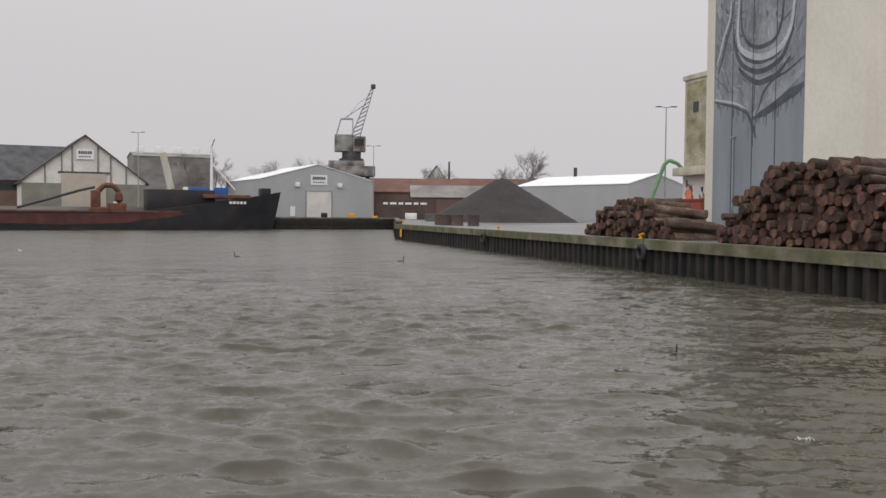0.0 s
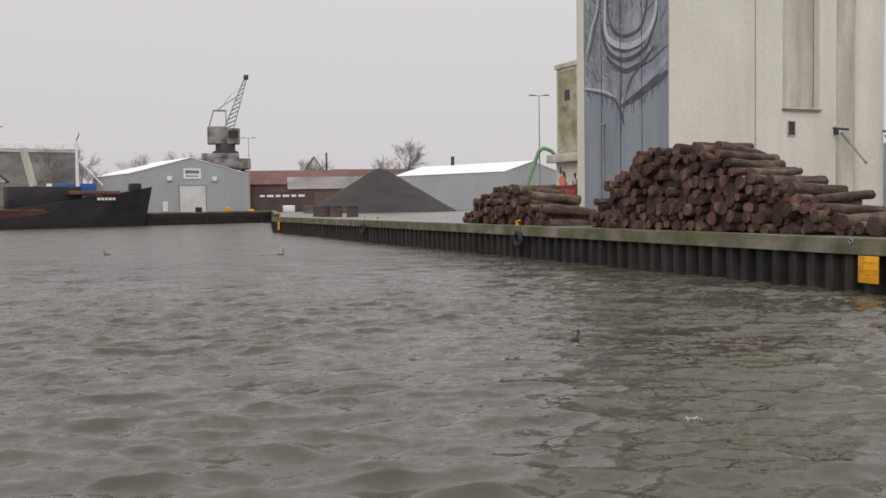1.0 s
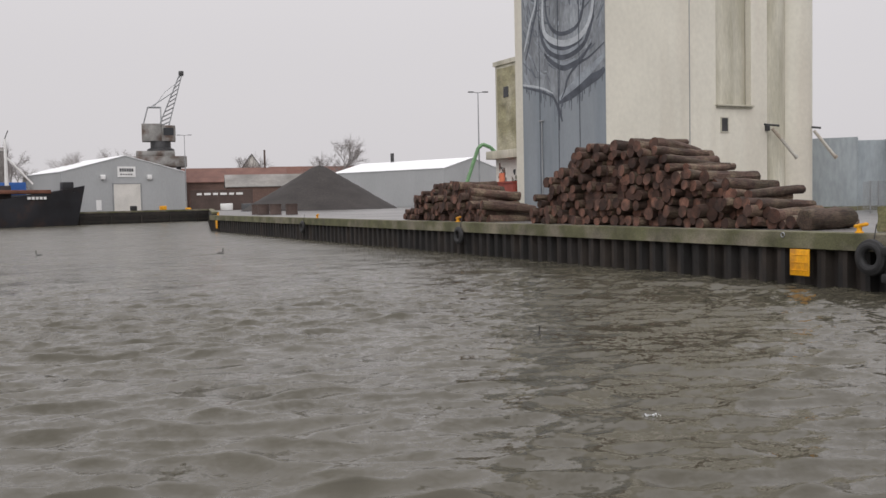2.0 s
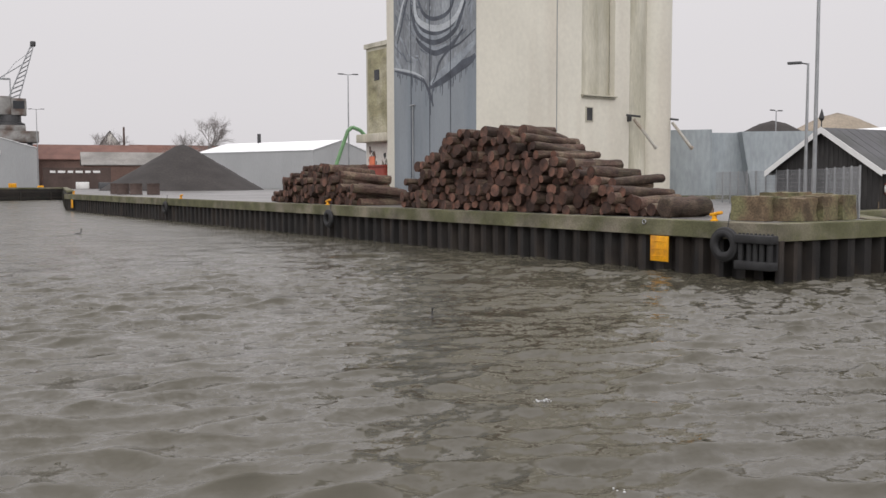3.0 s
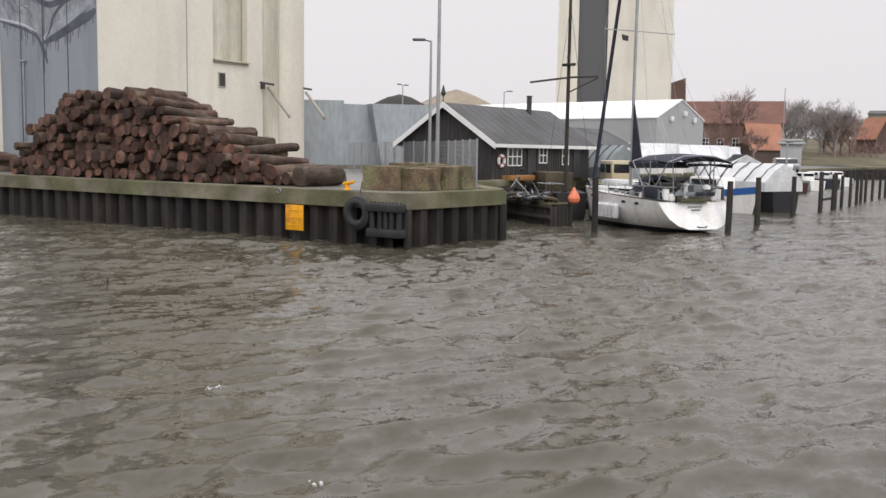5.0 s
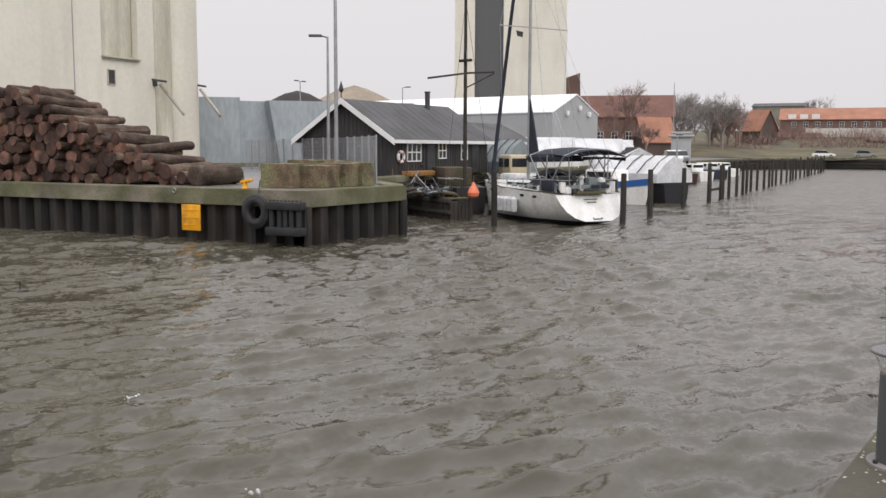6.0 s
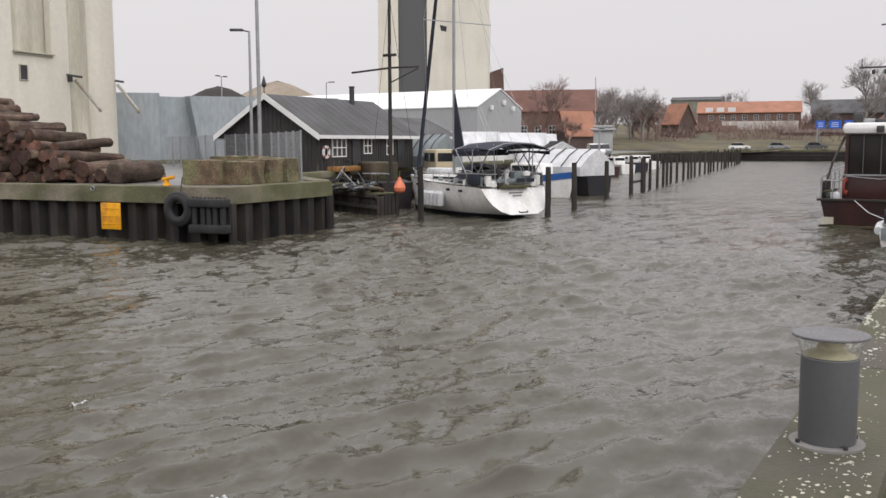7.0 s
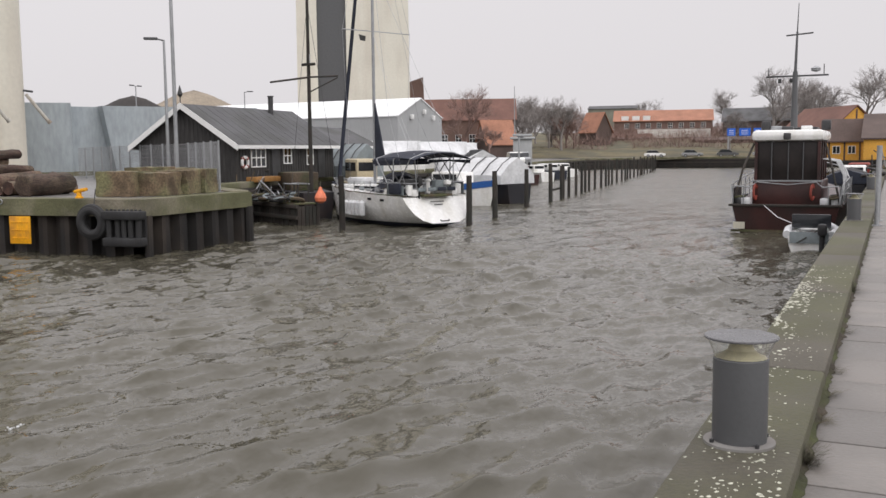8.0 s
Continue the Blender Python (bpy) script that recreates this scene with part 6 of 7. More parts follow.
def ship():
    t = thing("coaster_ship", pose(-95.9, 161.4, 0, 0, 0, FQ), "old black coaster with a rusty red hull alongside the far quay", "ship")
    bm = B()
    rows, n, L, beam = [], 26, 63, 9.0
    for i in range(n + 1):
        u = i / n
        w = beam / 2 * (1 - max(0.0, (u - 0.72) / 0.28) ** 2.4) * (0.7 + 0.3 * min(1, u / 0.12))
        z = 3.3 + 4.4 * max(0.0, (u - 0.5) / 0.5) ** 1.5 + 2.0 * max(0.0, (0.12 - u) / 0.12)
        row = [(u * L + 2.2 * s * max(0, u - 0.8) / 0.2, max(w, 0.1) * y, zz) for y, zz, s in ((0, -1, 0), (0.95, -0.8, 0.1), (1, 0.6, 0.3), (1, z, 1.0))]
        rows.append([bm.verts.new((x, -y, z)) for x, y, z in row[::-1]] + [bm.verts.new(p) for p in row[1:]])
    for a, b in zip(rows, rows[1:]):
        for k in range(len(a) - 1):
            bm.faces.new((a[k], a[k + 1], b[k + 1], b[k]))
        bm.faces.new((a[-1], a[0], b[0], b[-1]))
    bm.faces.new(rows[0])
    bm.faces.new(rows[-1])
    part("hull", bm, M["ship_black"], t)
    bm = B()
    prism(bm, [(4, 2.9), (20, 3.0), (34, 3.1), (43, 3.3), (46, 3.1), (41, 2.2), (37, 1.9), (34, 1.3), (22, 0.95), (17, 1.2), (10, 1.1), (5, 1.7)], -4.56, -4.49)
    part("hull_side", bm, M["ship_red"], t, "rusty red hull side")
    bm = B()
    box(bm, 40, 0.25, 0.3, 24, -4.5, 3.3)
    part("rubbing_strake", bm, M["rust"], t)
    bm = B()
    box(bm, 13, 5.0, 4.2, 45, 1.5, 3.6, bevel=0.1)
    part("hatch_coaming", bm, M["ship_black"], t)
    bm = B()
    box(bm, 9.0, 6.5, 0.7, 53.5, 0, 6.2, bevel=0.1)
    part("forecastle_rail", bm, M["rust"], t)
    bm = B()
    tube(bm, (51, 0, 5), (51, 0, 16.5), 0.4, 0.22, 10)
    part("mast", bm, M["white"], t, "white foremast")
    wire(t, "derrick", [(51.2, 0, 13.0), (55.5, -0.5, 8.0)], 0.16, M["white"])
    wire(t, "mast_top", [(51, 0, 16.5), (51.6, 0, 18)], 0.09, M["darksteel"])
    for k in range(5):
        bm = B()
        box(bm, 0.5, 0.3, 0.5, 53.8 + 0.75 * k, -3.98 + 0.2 * k, 5.1, rz=14)
        part("name_bar", bm, M["white"], t)
    bm = B()
    box(bm, 2.0, 2.4, 2.2, 61.8, 0, 6.2, bevel=0.2)
    part("bow_house", bm, M["ship_black"], t)
    bm = B()
    box(bm, 8, 7, 7, 3.2, 0, 3.5, bevel=0.2)
    part("aft_house", bm, M["white"], t)
    bm = B()
    box(bm, 3, 4, 1.6, 33, 0.5, 3.4, bevel=0.1)
    part("deck_cargo", bm, M["rust"], t)
    g = thing("grab_excavator", pose(-95.9, 161.4, 0, 0, 0, FQ) @ pose(30.5, 0, 3.4), "rust-brown grab excavator on the ship's deck", "excavator")
    bm = B()
    box(bm, 5.0, 2.6, 0.8, 0, 0, 0.0, bevel=0.2)
    part("tracks", bm, M["rust"], g)
    bm = B()
    box(bm, 1.6, 2.2, 3.2, -1.4, 0, 0.8, bevel=0.2)
    part("cab", bm, M["rust"], g)
    wire(g, "boom", [(-1.2, 0, 3.6), (0.2, 0, 5.0), (1.8, 0, 5.0), (2.8, 0, 3.8)], 0.5, M["rust"], 8)
    bm = B()
    lathe(bm, [(0.2, 1.6), (0.8, 2.2), (0.7, 3.4), (0.3, 3.9)], 10, 2.8, 0)
    part("grab", bm, M["rust"], g)
    wire(g, "conveyor_arm", [(-1.5, 0, 4.6), (-4, 0, 4.0), (-15, 0, 0.6)], 0.25, M["darksteel"])


ship()


def sign_bars(t, x, y, z, w, h):
    bm = B()
    box(bm, w, 0.06, h, x, y, z)
    s = part("sign_board", bm, M["white"], t)
    for k in range(6):
        bm = B()
        box(bm, w * 0.1, 0.04, h * 0.3, x - w * 0.33 + k * w * 0.13, y - 0.05, z + h * 0.52)
        part("sign_bar", bm, M["lampgrey"], s)
    for k in range(5):
        bm = B()
        box(bm, w * 0.09, 0.04, h * 0.12, x - w * 0.3 + k * w * 0.14, y - 0.05, z + h * 0.2)
        part("sign_bar", bm, M["lampgrey"], s)


def north_quay():
    bm = B()
    slab(bm, [(-125, 154), (-56.5, 191.2), (-64, 206), (-132, 169)], 1.9, 4.3)
    solid("yard", bm, M["yard"], Matrix(), "pale raised concrete yard behind the far quay", "ground", kind="structure")
    # timber-framed warehouse
    w = house("timber_warehouse", pose(-82.2, 199.4, 2.3, 0, 0, FQ), 25, 34, 7.4, 17.3, M["plaster"], M["felt"],
              "white-panelled gabled warehouse with dark posts and a grey roof", "warehouse", over=0.6, trim=M["brickdark"])
    bm = B()
    box(bm, 25.06, 0.16, 7.0, 0, -0.05, 0)
    part("plinth", bm, M["olive"], w, "grey-green lower wall")
    bm = B()
    box(bm, 9.0, 0.2, 9.2, -0.3, -0.12, 0)
    part("sliding_door", bm, M["beige"], w)
    bm = B()
    box(bm, 10.4, 0.26, 0.35, -0.2, -0.12, 9.2)
    part("door_lintel", bm, M["brickdark"], w)
    for x in (-8.0, -4.7, -2.6, 2.6, 5.2, 8.4):
        bm = B()
        top = 17.0 - abs(x) * 0.79
        z0 = 7.0 if abs(x) > 5 else 9.3
        box(bm, 0.3, 0.2, top - z0, x, -0.1, z0)
        part("post", bm, M["olive"], w)
    sign_bars(w, 0, -0.3, 12.2, 3.6, 2.2)
    bm = B()
    box(bm, 1.3, 0.2, 2.3, 6.3, -0.16, 0.9)
    part("side_door", bm, M["white"], w)
    o = house("long_warehouse", pose(-92, 226, 2.1, 0, 0, FQ + 90), 18, 60, 8.5, 16.5, M["brick"], M["felt"],
              "long low brick warehouse with a dark grey roof", "warehouse", over=0.5)
    bm = B()
    box(bm, 0.2, 40, 1.6, -9.1, 24, 6.0)
    part("window_band", bm, M["pane"], o)
    # white-roofed sheds
    s = house("storage_shed", pose(-34.2, 213.1, DECK, 0, 0, FQ), 27, 30, 8.8, 12.3, M["greywall"], M["whiteroof"],
              "pale grey clad storage shed with a white roof", "shed", over=0.15, thick=0.15, group="white-roofed sheds")
    bm = B()
    box(bm, 5.9, 0.12, 6.2, 0.2, -0.06, 0.0)
    part("roller_door", bm, M["plaster"], s, "pale roller door")
    bm = B()
    for x in (-2.85, 3.25):
        box(bm, 0.2, 0.2, 6.3, x, -0.08, 0)
    box(bm, 6.3, 0.2, 0.2, 0.2, -0.08, 6.2)
    part("door_frame", bm, M["steel"], s)
    sign_bars(s, 0.2, -0.1, 7.7, 4.0, 2.3)
    for x in (-5, 5.2):
        bm = B()
        box(bm, 1.0, 0.6, 1.0, x, -0.3, 7.2, bevel=0.1)
        part("floodlight", bm, M["white"], s)
    bm = B()
    box(bm, 1.1, 0.1, 2.2, -6.0, -0.05, 0.6)
    part("side_door", bm, M["white"], s)
    h = house("storage_shed", pose(38.6, 192.2, DECK, 0, 0, 37.4), 17, 34.4, 7.7, 9.9, M["greywall"], M["whiteroof"],
              "long pale grey clad shed with a white roof behind the heap", "shed", over=0.15, thick=0.15, group="white-roofed sheds")
    bm = B()
    tube(bm, (0, 24, 9.8), (0, 24, 12.0), 0.4, seg=10)
    part("flue", bm, M["darksteel"], h)
    b = house("silo_store", pose(-95, 262, DECK, 0, 0, FQ - 90), 12, 22, 16.6, 17.8, M["greystore"], M["greystore"],
              "grey weathered storage building with rooftop vents", "building", over=0.2)
    for k in range(4):
        bm = B()
        box(bm, 2.2, 2.2, 2.4, 0, 2.5 + 5.2 * k, 17.3, bevel=0.1)
        part("roof_vent", bm, M["white"], b)
    bm = B()
    tube(bm, (-1, 0, 6.0), (0.6, 0, 13.4), 0.75, 0.7, 12)
    solid("grain_chute", bm, M["silo_old"], pose(-62.0, 191, 2.1, 0, 0, FQ + 180), "pale sloping grain chute above the quay", "chute")
    bm = B()
    tube(bm, (-1.0, 0, 0), (-1.0, 0, 6.4), 0.5, seg=8)
    solid("chute_post", bm, M["darksteel"], pose(-62.0, 191, 2.1, 0, 0, FQ + 180), "dark steel post under the chute", "post")
    c = thing("shipping_container", pose(-55.5, 199.5, 6.2, 0, 0, 15), "blue shipping container on a dark stack", "container")
    bm = B()
    box(bm, 8.2, 2.5, 2.5, 0, 0, 0, bevel=0.05)
    part("body", bm, M["blue"], c)
    for k in range(26):
        bm = B()
        box(bm, 0.12, 0.08, 2.2, -3.9 + 0.31 * k, -1.27, 0.15)
        part("rib", bm, M["blue"], c)
    bm = B()
    box(bm, 1.0, 2.5, 2.6, -4.8, -0.3, -0.1, bevel=0.1)
    part("cab", bm, M["white"], c)
    bm = B()
    box(bm, 10, 3.0, 4.1, -0.5, 0, 0, bevel=0.1)
    solid("dark_skip", bm, M["ship_black"], pose(-55.5, 199.5, DECK, 0, 0, 15), "dark steel skip under the container", "skip")


north_quay()


def crane():
    t = thing("harbour_crane", pose(-30, 238, DECK, 0, 0, 8), "old grey level-luffing harbour crane on a portal", "crane")
    for x in (-5.0, 5.0):
        for y in (-3.0, 3.0):
            bm = B()
            tube(bm, (x, y, 0), (x * 0.85, y * 0.8, 12), 0.5, seg=8)
            part("portal_leg", bm, M["darksteel"], t)
    bm = B()
    box(bm, 12.4, 8, 2.6, 0, 0, 10.6, bevel=0.2)
    box(bm, 9.0, 7, 1.4, -1.0, 0, 13.1, bevel=0.2)
    part("portal", bm, M["cranegrey"], t)
    bm = B()
    lathe(bm, [(3.2, 14.3), (3.2, 15.0), (2.4, 15.4), (2.4, 16.9)], 20, 0.3, 0)
    part("slewing_ring", bm, M["darksteel"], t)
    bm = B()
    box(bm, 4.6, 5, 4.2, -1.7, 0, 16.9, bevel=0.15)
    part("machine_house", bm, M["cranegrey"], t)
    bm = B()
    box(bm, 3.2, 4, 3.8, 2.2, -0.3, 16.9, bevel=0.1)
    part("cab", bm, M["cranegrey"], t)
    bm = B()
    box(bm, 2.4, 0.1, 1.8, 2.2, -2.32, 18.3)
    box(bm, 0.1, 2.4, 1.8, 3.82, -0.3, 18.3)
    part("cab_window", bm, M["pane"], t)
    foot, tip = Vector((1.2, 0, 20.6)), Vector((5.6, 0, 33.3))
    chords = []
    for s in (-1, 1):
        for o in (-1.15, 1.15):
            a = foot + Vector((o, s * 1.1, 0))
            b = tip + Vector((o * 0.25, s * 0.25, 0))
            chords.append((a, b))
    for a, b in chords:
        wire(t, "jib_chord", [a, b], 0.13, M["steel"], 6)
    for k in range(11):
        f, g = k / 11, (k + 1) / 11
        for i, j in ((0, 1), (2, 3), (0, 2), (1, 3)):
            wire(t, "jib_lacing", [chords[i][0].lerp(chords[i][1], f), chords[j][0].lerp(chords[j][1], g)], 0.085, M["steel"], 4)
    bm = B()
    box(bm, 1.2, 1.0, 1.2, 5.7, 0, 32.9, bevel=0.2)
    part("jib_head", bm, M["darksteel"], t)
    for s in (-1, 1):
        wire(t, "gantry_frame", [(-3.6, s * 1.2, 21), (-2.4, s * 1.0, 25.2), (0.6, s * 1.0, 25.2), (0.6, s * 1.2, 21)], 0.14, M["steel"])
        wire(t, "luffing_rope", [(-1.8, s * 0.8, 25.2), (3.2, s * 0.5, 28.6)], 0.07, M["steel"], 4)
    wire(t, "pendant", [(-1.0, 0, 25.2), (1.8, 0, 29.0), (4.6, 0, 31.2)], 0.06, M["steel"], 4)


crane()


def far_quay_clutter():
    for x, y, z, sx, sz, m, n, l, c in ((-25.5, 204.5, 2.5, 1.3, 0.9, "yellow", "yellow_bin", "yellow box on the far quay", "bin"),
                                        (-31.0, 201.5, 2.5, 1.2, 1.0, "rubber", "tyre_stack", "dark stack of tyres on the far quay", "tyres"),
                                        (-20.5, 206.0, 2.1, 1.0, 0.8, "yellow", "yellow_bin", "yellow box on the far quay", "bin"),
                                        (-13.0, 214.0, 2.1, 2.6, 1.5, "gelcoat", "white_van", "white van parked behind the far quay", "van"),
                                        (-8.5, 214.5, 2.1, 2.6, 1.4, "lampgrey", "grey_van", "grey van parked behind the far quay", "van")):
        bm = B()
        box(bm, sx, 1.0, sz, 0, 0, 0, bevel=0.12)
        solid(n, bm, M[m], pose(x, y, z, 0, 0, FQ), l, c)
    t = thing("quay_notice", pose(-14.5, 222, 6.0, 0, 0, 5), "dark board with a row of pale unreadable bars", "sign")
    bm = B()
    box(bm, 14, 0.3, 4.7, 0, 0, -3.95)
    part("board", bm, M["brickdark"], t)
    for k in range(6):
        bm = B()
        box(bm, 1.1 + 0.4 * (k % 2), 0.1, 0.5, -5 + 1.8 * k, -0.2, -0.4)
        part("sign_bar", bm, M["white"], t)


far_quay_clutter()


def heap(x, y, z, r, h, material, label, seed, squash=1.0):
    bm = B()
    seg, n = 64, 22
    noise_at = lambda a, b: noise.noise((a * 3, b * 3, seed * 7.1))
    rows = []
    for i in range(n + 1):
        u = i / n
        zz = h * (1 - u) - 0.05 * h * math.exp(-(u / 0.06) ** 2)
        rows.append([bm.verts.new((x + (r * u + 0.02) * (1 + 0.07 * noise_at(math.cos(2 * math.pi * k / seg), math.sin(2 * math.pi * k / seg) + u)) * math.cos(2 * math.pi * k / seg),
                                   y + squash * (r * u + 0.02) * math.sin(2 * math.pi * k / seg), z + zz + 0.12 * noise.noise((k * 0.9, i * 0.8, seed)))) for k in range(seg)])
    for a, b in zip(rows, rows[1:]):
        for k in range(seg):
            bm.faces.new((a[k], a[(k + 1) % seg], b[(k + 1) % seg], b[k]))
    bm.faces.new(rows[0])
    solid("gravel_mound", bm, material, Matrix(), label, "heap", "bulk heaps")


heap(6.4, 178, DECK, 14.3, 8.7, M["coal"], "tall dark conical heap of crushed stone", 1)
heap(89.9, 120.3, DECK, 21, 11.0, M["coal"], "dark gravel heap behind the screens", 2)
heap(103.3, 122.4, DECK, 25, 12.6, M["gravel"], "tan gravel heap behind the hut", 3)
heap(98.5, 127.0, DECK, 21, 10.4, M["gravel"], "low tan gravel heap", 4)


def bulldozer_arm():
    t = thing("green_loader", pose(23.4, 117.4, DECK), "green material loader with a raised arm", "loader")
    bm = B()
    box(bm, 4.5, 3, 1.4, 1.5, 0.5, 0, bevel=0.2)
    part("chassis", bm, M["green"], t)
    bm = B()
    box(bm, 1.6, 1.6, 2.2, 2.5, 0, 1.4, bevel=0.15)
    part("cab", bm, M["pane"], t)
    wire(t, "arm", [(-0.8, 0, 1.2), (-0.6, 0, 3.4), (1.0, 0, 7.9), (1.6, 0, 8.4), (2.6, 0, 8.0), (3.4, 0, 7.2)], 0.24, M["green"], 8)


bulldozer_arm()
street_lamp(24.9, 119.3, DECK - 0.02, 15.2, 0.7, 0, "tall grey double-headed yard lamp", 2)
street_lamp(-68.4, 192.9, 4.2, 15.6, 0.8, 0, "tall grey double-headed yard lamp", 2)
street_lamp(-20.9, 206.8, DECK, 16.2, 0.9, 0, "tall grey double-headed yard lamp", 2)
street_lamp(76, 101, DECK - 0.02, 10.3, 0.6, 20, "grey double-headed lamp beside the heaps", 2)
street_lamp(86, 92, DECK - 0.02, 9.6, 0.5, -60, "grey lamp beside the white shed")
street_lamp(77.0, 45.5, DECK - 0.02, 2.9, 0.1, 0, "short grey lamp on the marina shore")


def back_buildings():
    for x, y, w, d, e, r, wl, rf, rz, label in (
            (-30, 252, 16, 30, 7, 10.6, "brick", "darktile", -85, "red-brown brick warehouse with a dull roof"),
            (-14, 232, 9, 26, 5.5, 8.2, "brick", "greystore", -85, "low dark brick building"),
            (-9, 268, 9, 13, 8.5, 15.0, "plaster", "felt", 5, "house with a steep dark roof"),
            (-4, 276, 10, 24, 7, 11.6, "brick", "darktile", -82, "brick house with a red tiled roof")):
        house("brick_building", pose(x, y, DECK, 0, 0, rz), w, d, e, r, M[wl], M[rf], label, "building", over=0.4)
    bm = B()
    tube(bm, (0, 0, 0), (0, 0, 15.5), 0.35, 0.25, 10)
    solid("tall_chimney", bm, M["brickdark"], pose(-5.2, 255, DECK), "thin tall dark brick chimney", "chimney")
    # annexes beside the mural silo
    a = thing("elevator_tower", q(-49.2, 15.0, DECK), "stained concrete elevator tower beside the silo", "tower", kind="structure")
    bm = B()
    box(bm, 14, 12, 13.7, 7, 6, 0)
    part("core", bm, M["silo_old"], a)
    bm = B()
    box(bm, 3.3, 0.1, 7.7, 2.1, -0.04, 5.7)
    part("wall_panel", bm, M["oldpanel"], a, "greenish stained wall panel")
    bm = B()
    box(bm, 14.4, 12.3, 0.4, 7, 6, 13.7)
    box(bm, 3, 3, 0.8, 8, 4, 14.1)
    part("roof", bm, M["silo_old"], a)
    bm = B()
    box(bm, 0.85, 0.12, 0.95, 2.05, -0.07, 10.7)
    part("window", bm, M["pane"], a)
    g = thing("painted_shed", q(-44.6, 12.2, DECK), "low pale shed with a concrete roof and painted blotches", "shed")
    bm = B()
    box(bm, 5.8, 2.7, 4.9, 2.9, 1.4, 0)
    part("wall", bm, M["plaster"], g)
    bm = B()
    box(bm, 6.4, 3.6, 0.7, 2.9, 1.0, 4.9, bevel=0.05)
    part("roof", bm, M["silo_old"], g)
    rng = random.Random(9)
    for k in range(46):
        bm = B()
        n, w, h = 8, rng.uniform(0.06, 0.28), rng.uniform(0.12, 0.6)
        cx, cz = rng.uniform(0.5, 5.3), rng.uniform(1.6, 4.3)
        prism(bm, [(cx + w * rng.uniform(0.5, 1.2) * math.cos(6.283 * j / n), cz + h * rng.uniform(0.4, 1.2) * math.sin(6.283 * j / n)) for j in range(n)], 0.045 - 0.0012 * k, 0.052)
        part("painted_patch", bm, M[rng.choice(("brick", "pane", "olive", "darksteel", "darksteel", "silo_old", "lampgrey"))], g)
    # an orange square, and a flat dark sheet painting the shade of an opening
    for x, z, w, h, mt in ((1.1, 2.6, 0.9, 1.1, "orange"), (5.1, 2.4, 1.0, 2.2, "darksteel")):
        bm = B()
        box(bm, w, 0.06, h, x, -0.02, z)
        part("door", bm, M[mt], g)
    for k, x in enumerate((-37.3, -41.2)):
        c = thing("red_skip", q(x, 9.6, DECK), "red steel skip beside the shed", "skip", "red skips")
        bm = B()
        box(bm, 2.8, 1.8, 2.75, 0, 0, 0, bevel=0.08)
        part("body", bm, M["dullred"], c)
        bm = B()
        box(bm, 2.95, 1.95, 0.15, 0, 0, 2.7)
        part("rim", bm, M["dullred"], c)


back_buildings()


def screens():
    for k, (x0, y0, x1, y1, h, taper) in enumerate(((41.2, 68.9, 44.15, 66.9, 5.75, 0.7), (44.3, 68.3, 49.5, 67.4, 5.55, 0.1), (47.0, 66.7, 60.0, 62.7, 5.6, 0.9))):
        L, a = math.hypot(x1 - x0, y1 - y0), math.degrees(math.atan2(y1 - y0, x1 - x0))
        s = thing("steel_screen", pose(x0, y0, DECK - 0.02, 0, 0, a), "tall blue-grey sheet-steel storage wall", "wall", "blue-grey storage walls")
        bm = B()
        prism(bm, [(0, 0), (L, 0), (L, h), (-taper, h)] if k < 2 else [(taper, 0), (L, 0), (L, h + 0.1), (-0.1, h)], 0, 3.5)
        part("panel", bm, M["screen"], s)
        bm = B()
        box(bm, L, 0.3, 0.35, L / 2, -0.4, 0.0)
        part("kerb", bm, M["cap"], s)


screens()


def white_shed_and_tower():
    s = house("storage_shed", pose(95.4, 70.6, DECK, 0, 0, 7.9 + 180 - 180), 11.5, 34, 5.9, 8.2, M["greywall"], M["whiteroof"],
              "long pale grey shed with a white sheet roof behind the marina", "shed", over=0.12, thick=0.14, group="white-roofed sheds")
    for x in (-2.6, 0.6, 3.0):
        bm = B()
        box(bm, 0.45, 0.4, 0.6, x, -0.25, 5.6 + (0.7 if x == 0.6 else 0), bevel=0.08)
        part("floodlight", bm, M["white"], s)
    t = thing("white_tower", pose(124.4, 119.0, DECK, 0, 0, -49.6), "tall cream concrete silo tower with a dark vertical stripe", "silo", kind="structure")
    H = 70
    for x0, x1, y0, m in ((0, 3.4, 0, "silo"), (8.55, 19.6, 0, "silo")):
        bm = B()
        prism(bm, [(x0 + (0.0 if x0 else -0.3), 0), (x1 + (0.3 if x0 else 0), 0), (x1, H), (x0, H)], y0, 14)
        part("shaft", bm, M[m], t)
    bm = B()
    box(bm, 5.2, 12, H, 5.97, 6.6, 0)
    part("dark_stripe", bm, M["lampgrey"], t, "dark grey recessed stripe")
    bm = B()
    prism(bm, [(-2.6, 0), (2.9, 0), (2.3, 17.3), (-2.6, 15.6)], 0, 8)
    solid("church_gable", bm, M["brick"], pose(160, 120.4, DECK, 0, 0, -53), "brown brick gable wall rising above the roofs", "building")


white_shed_and_tower()


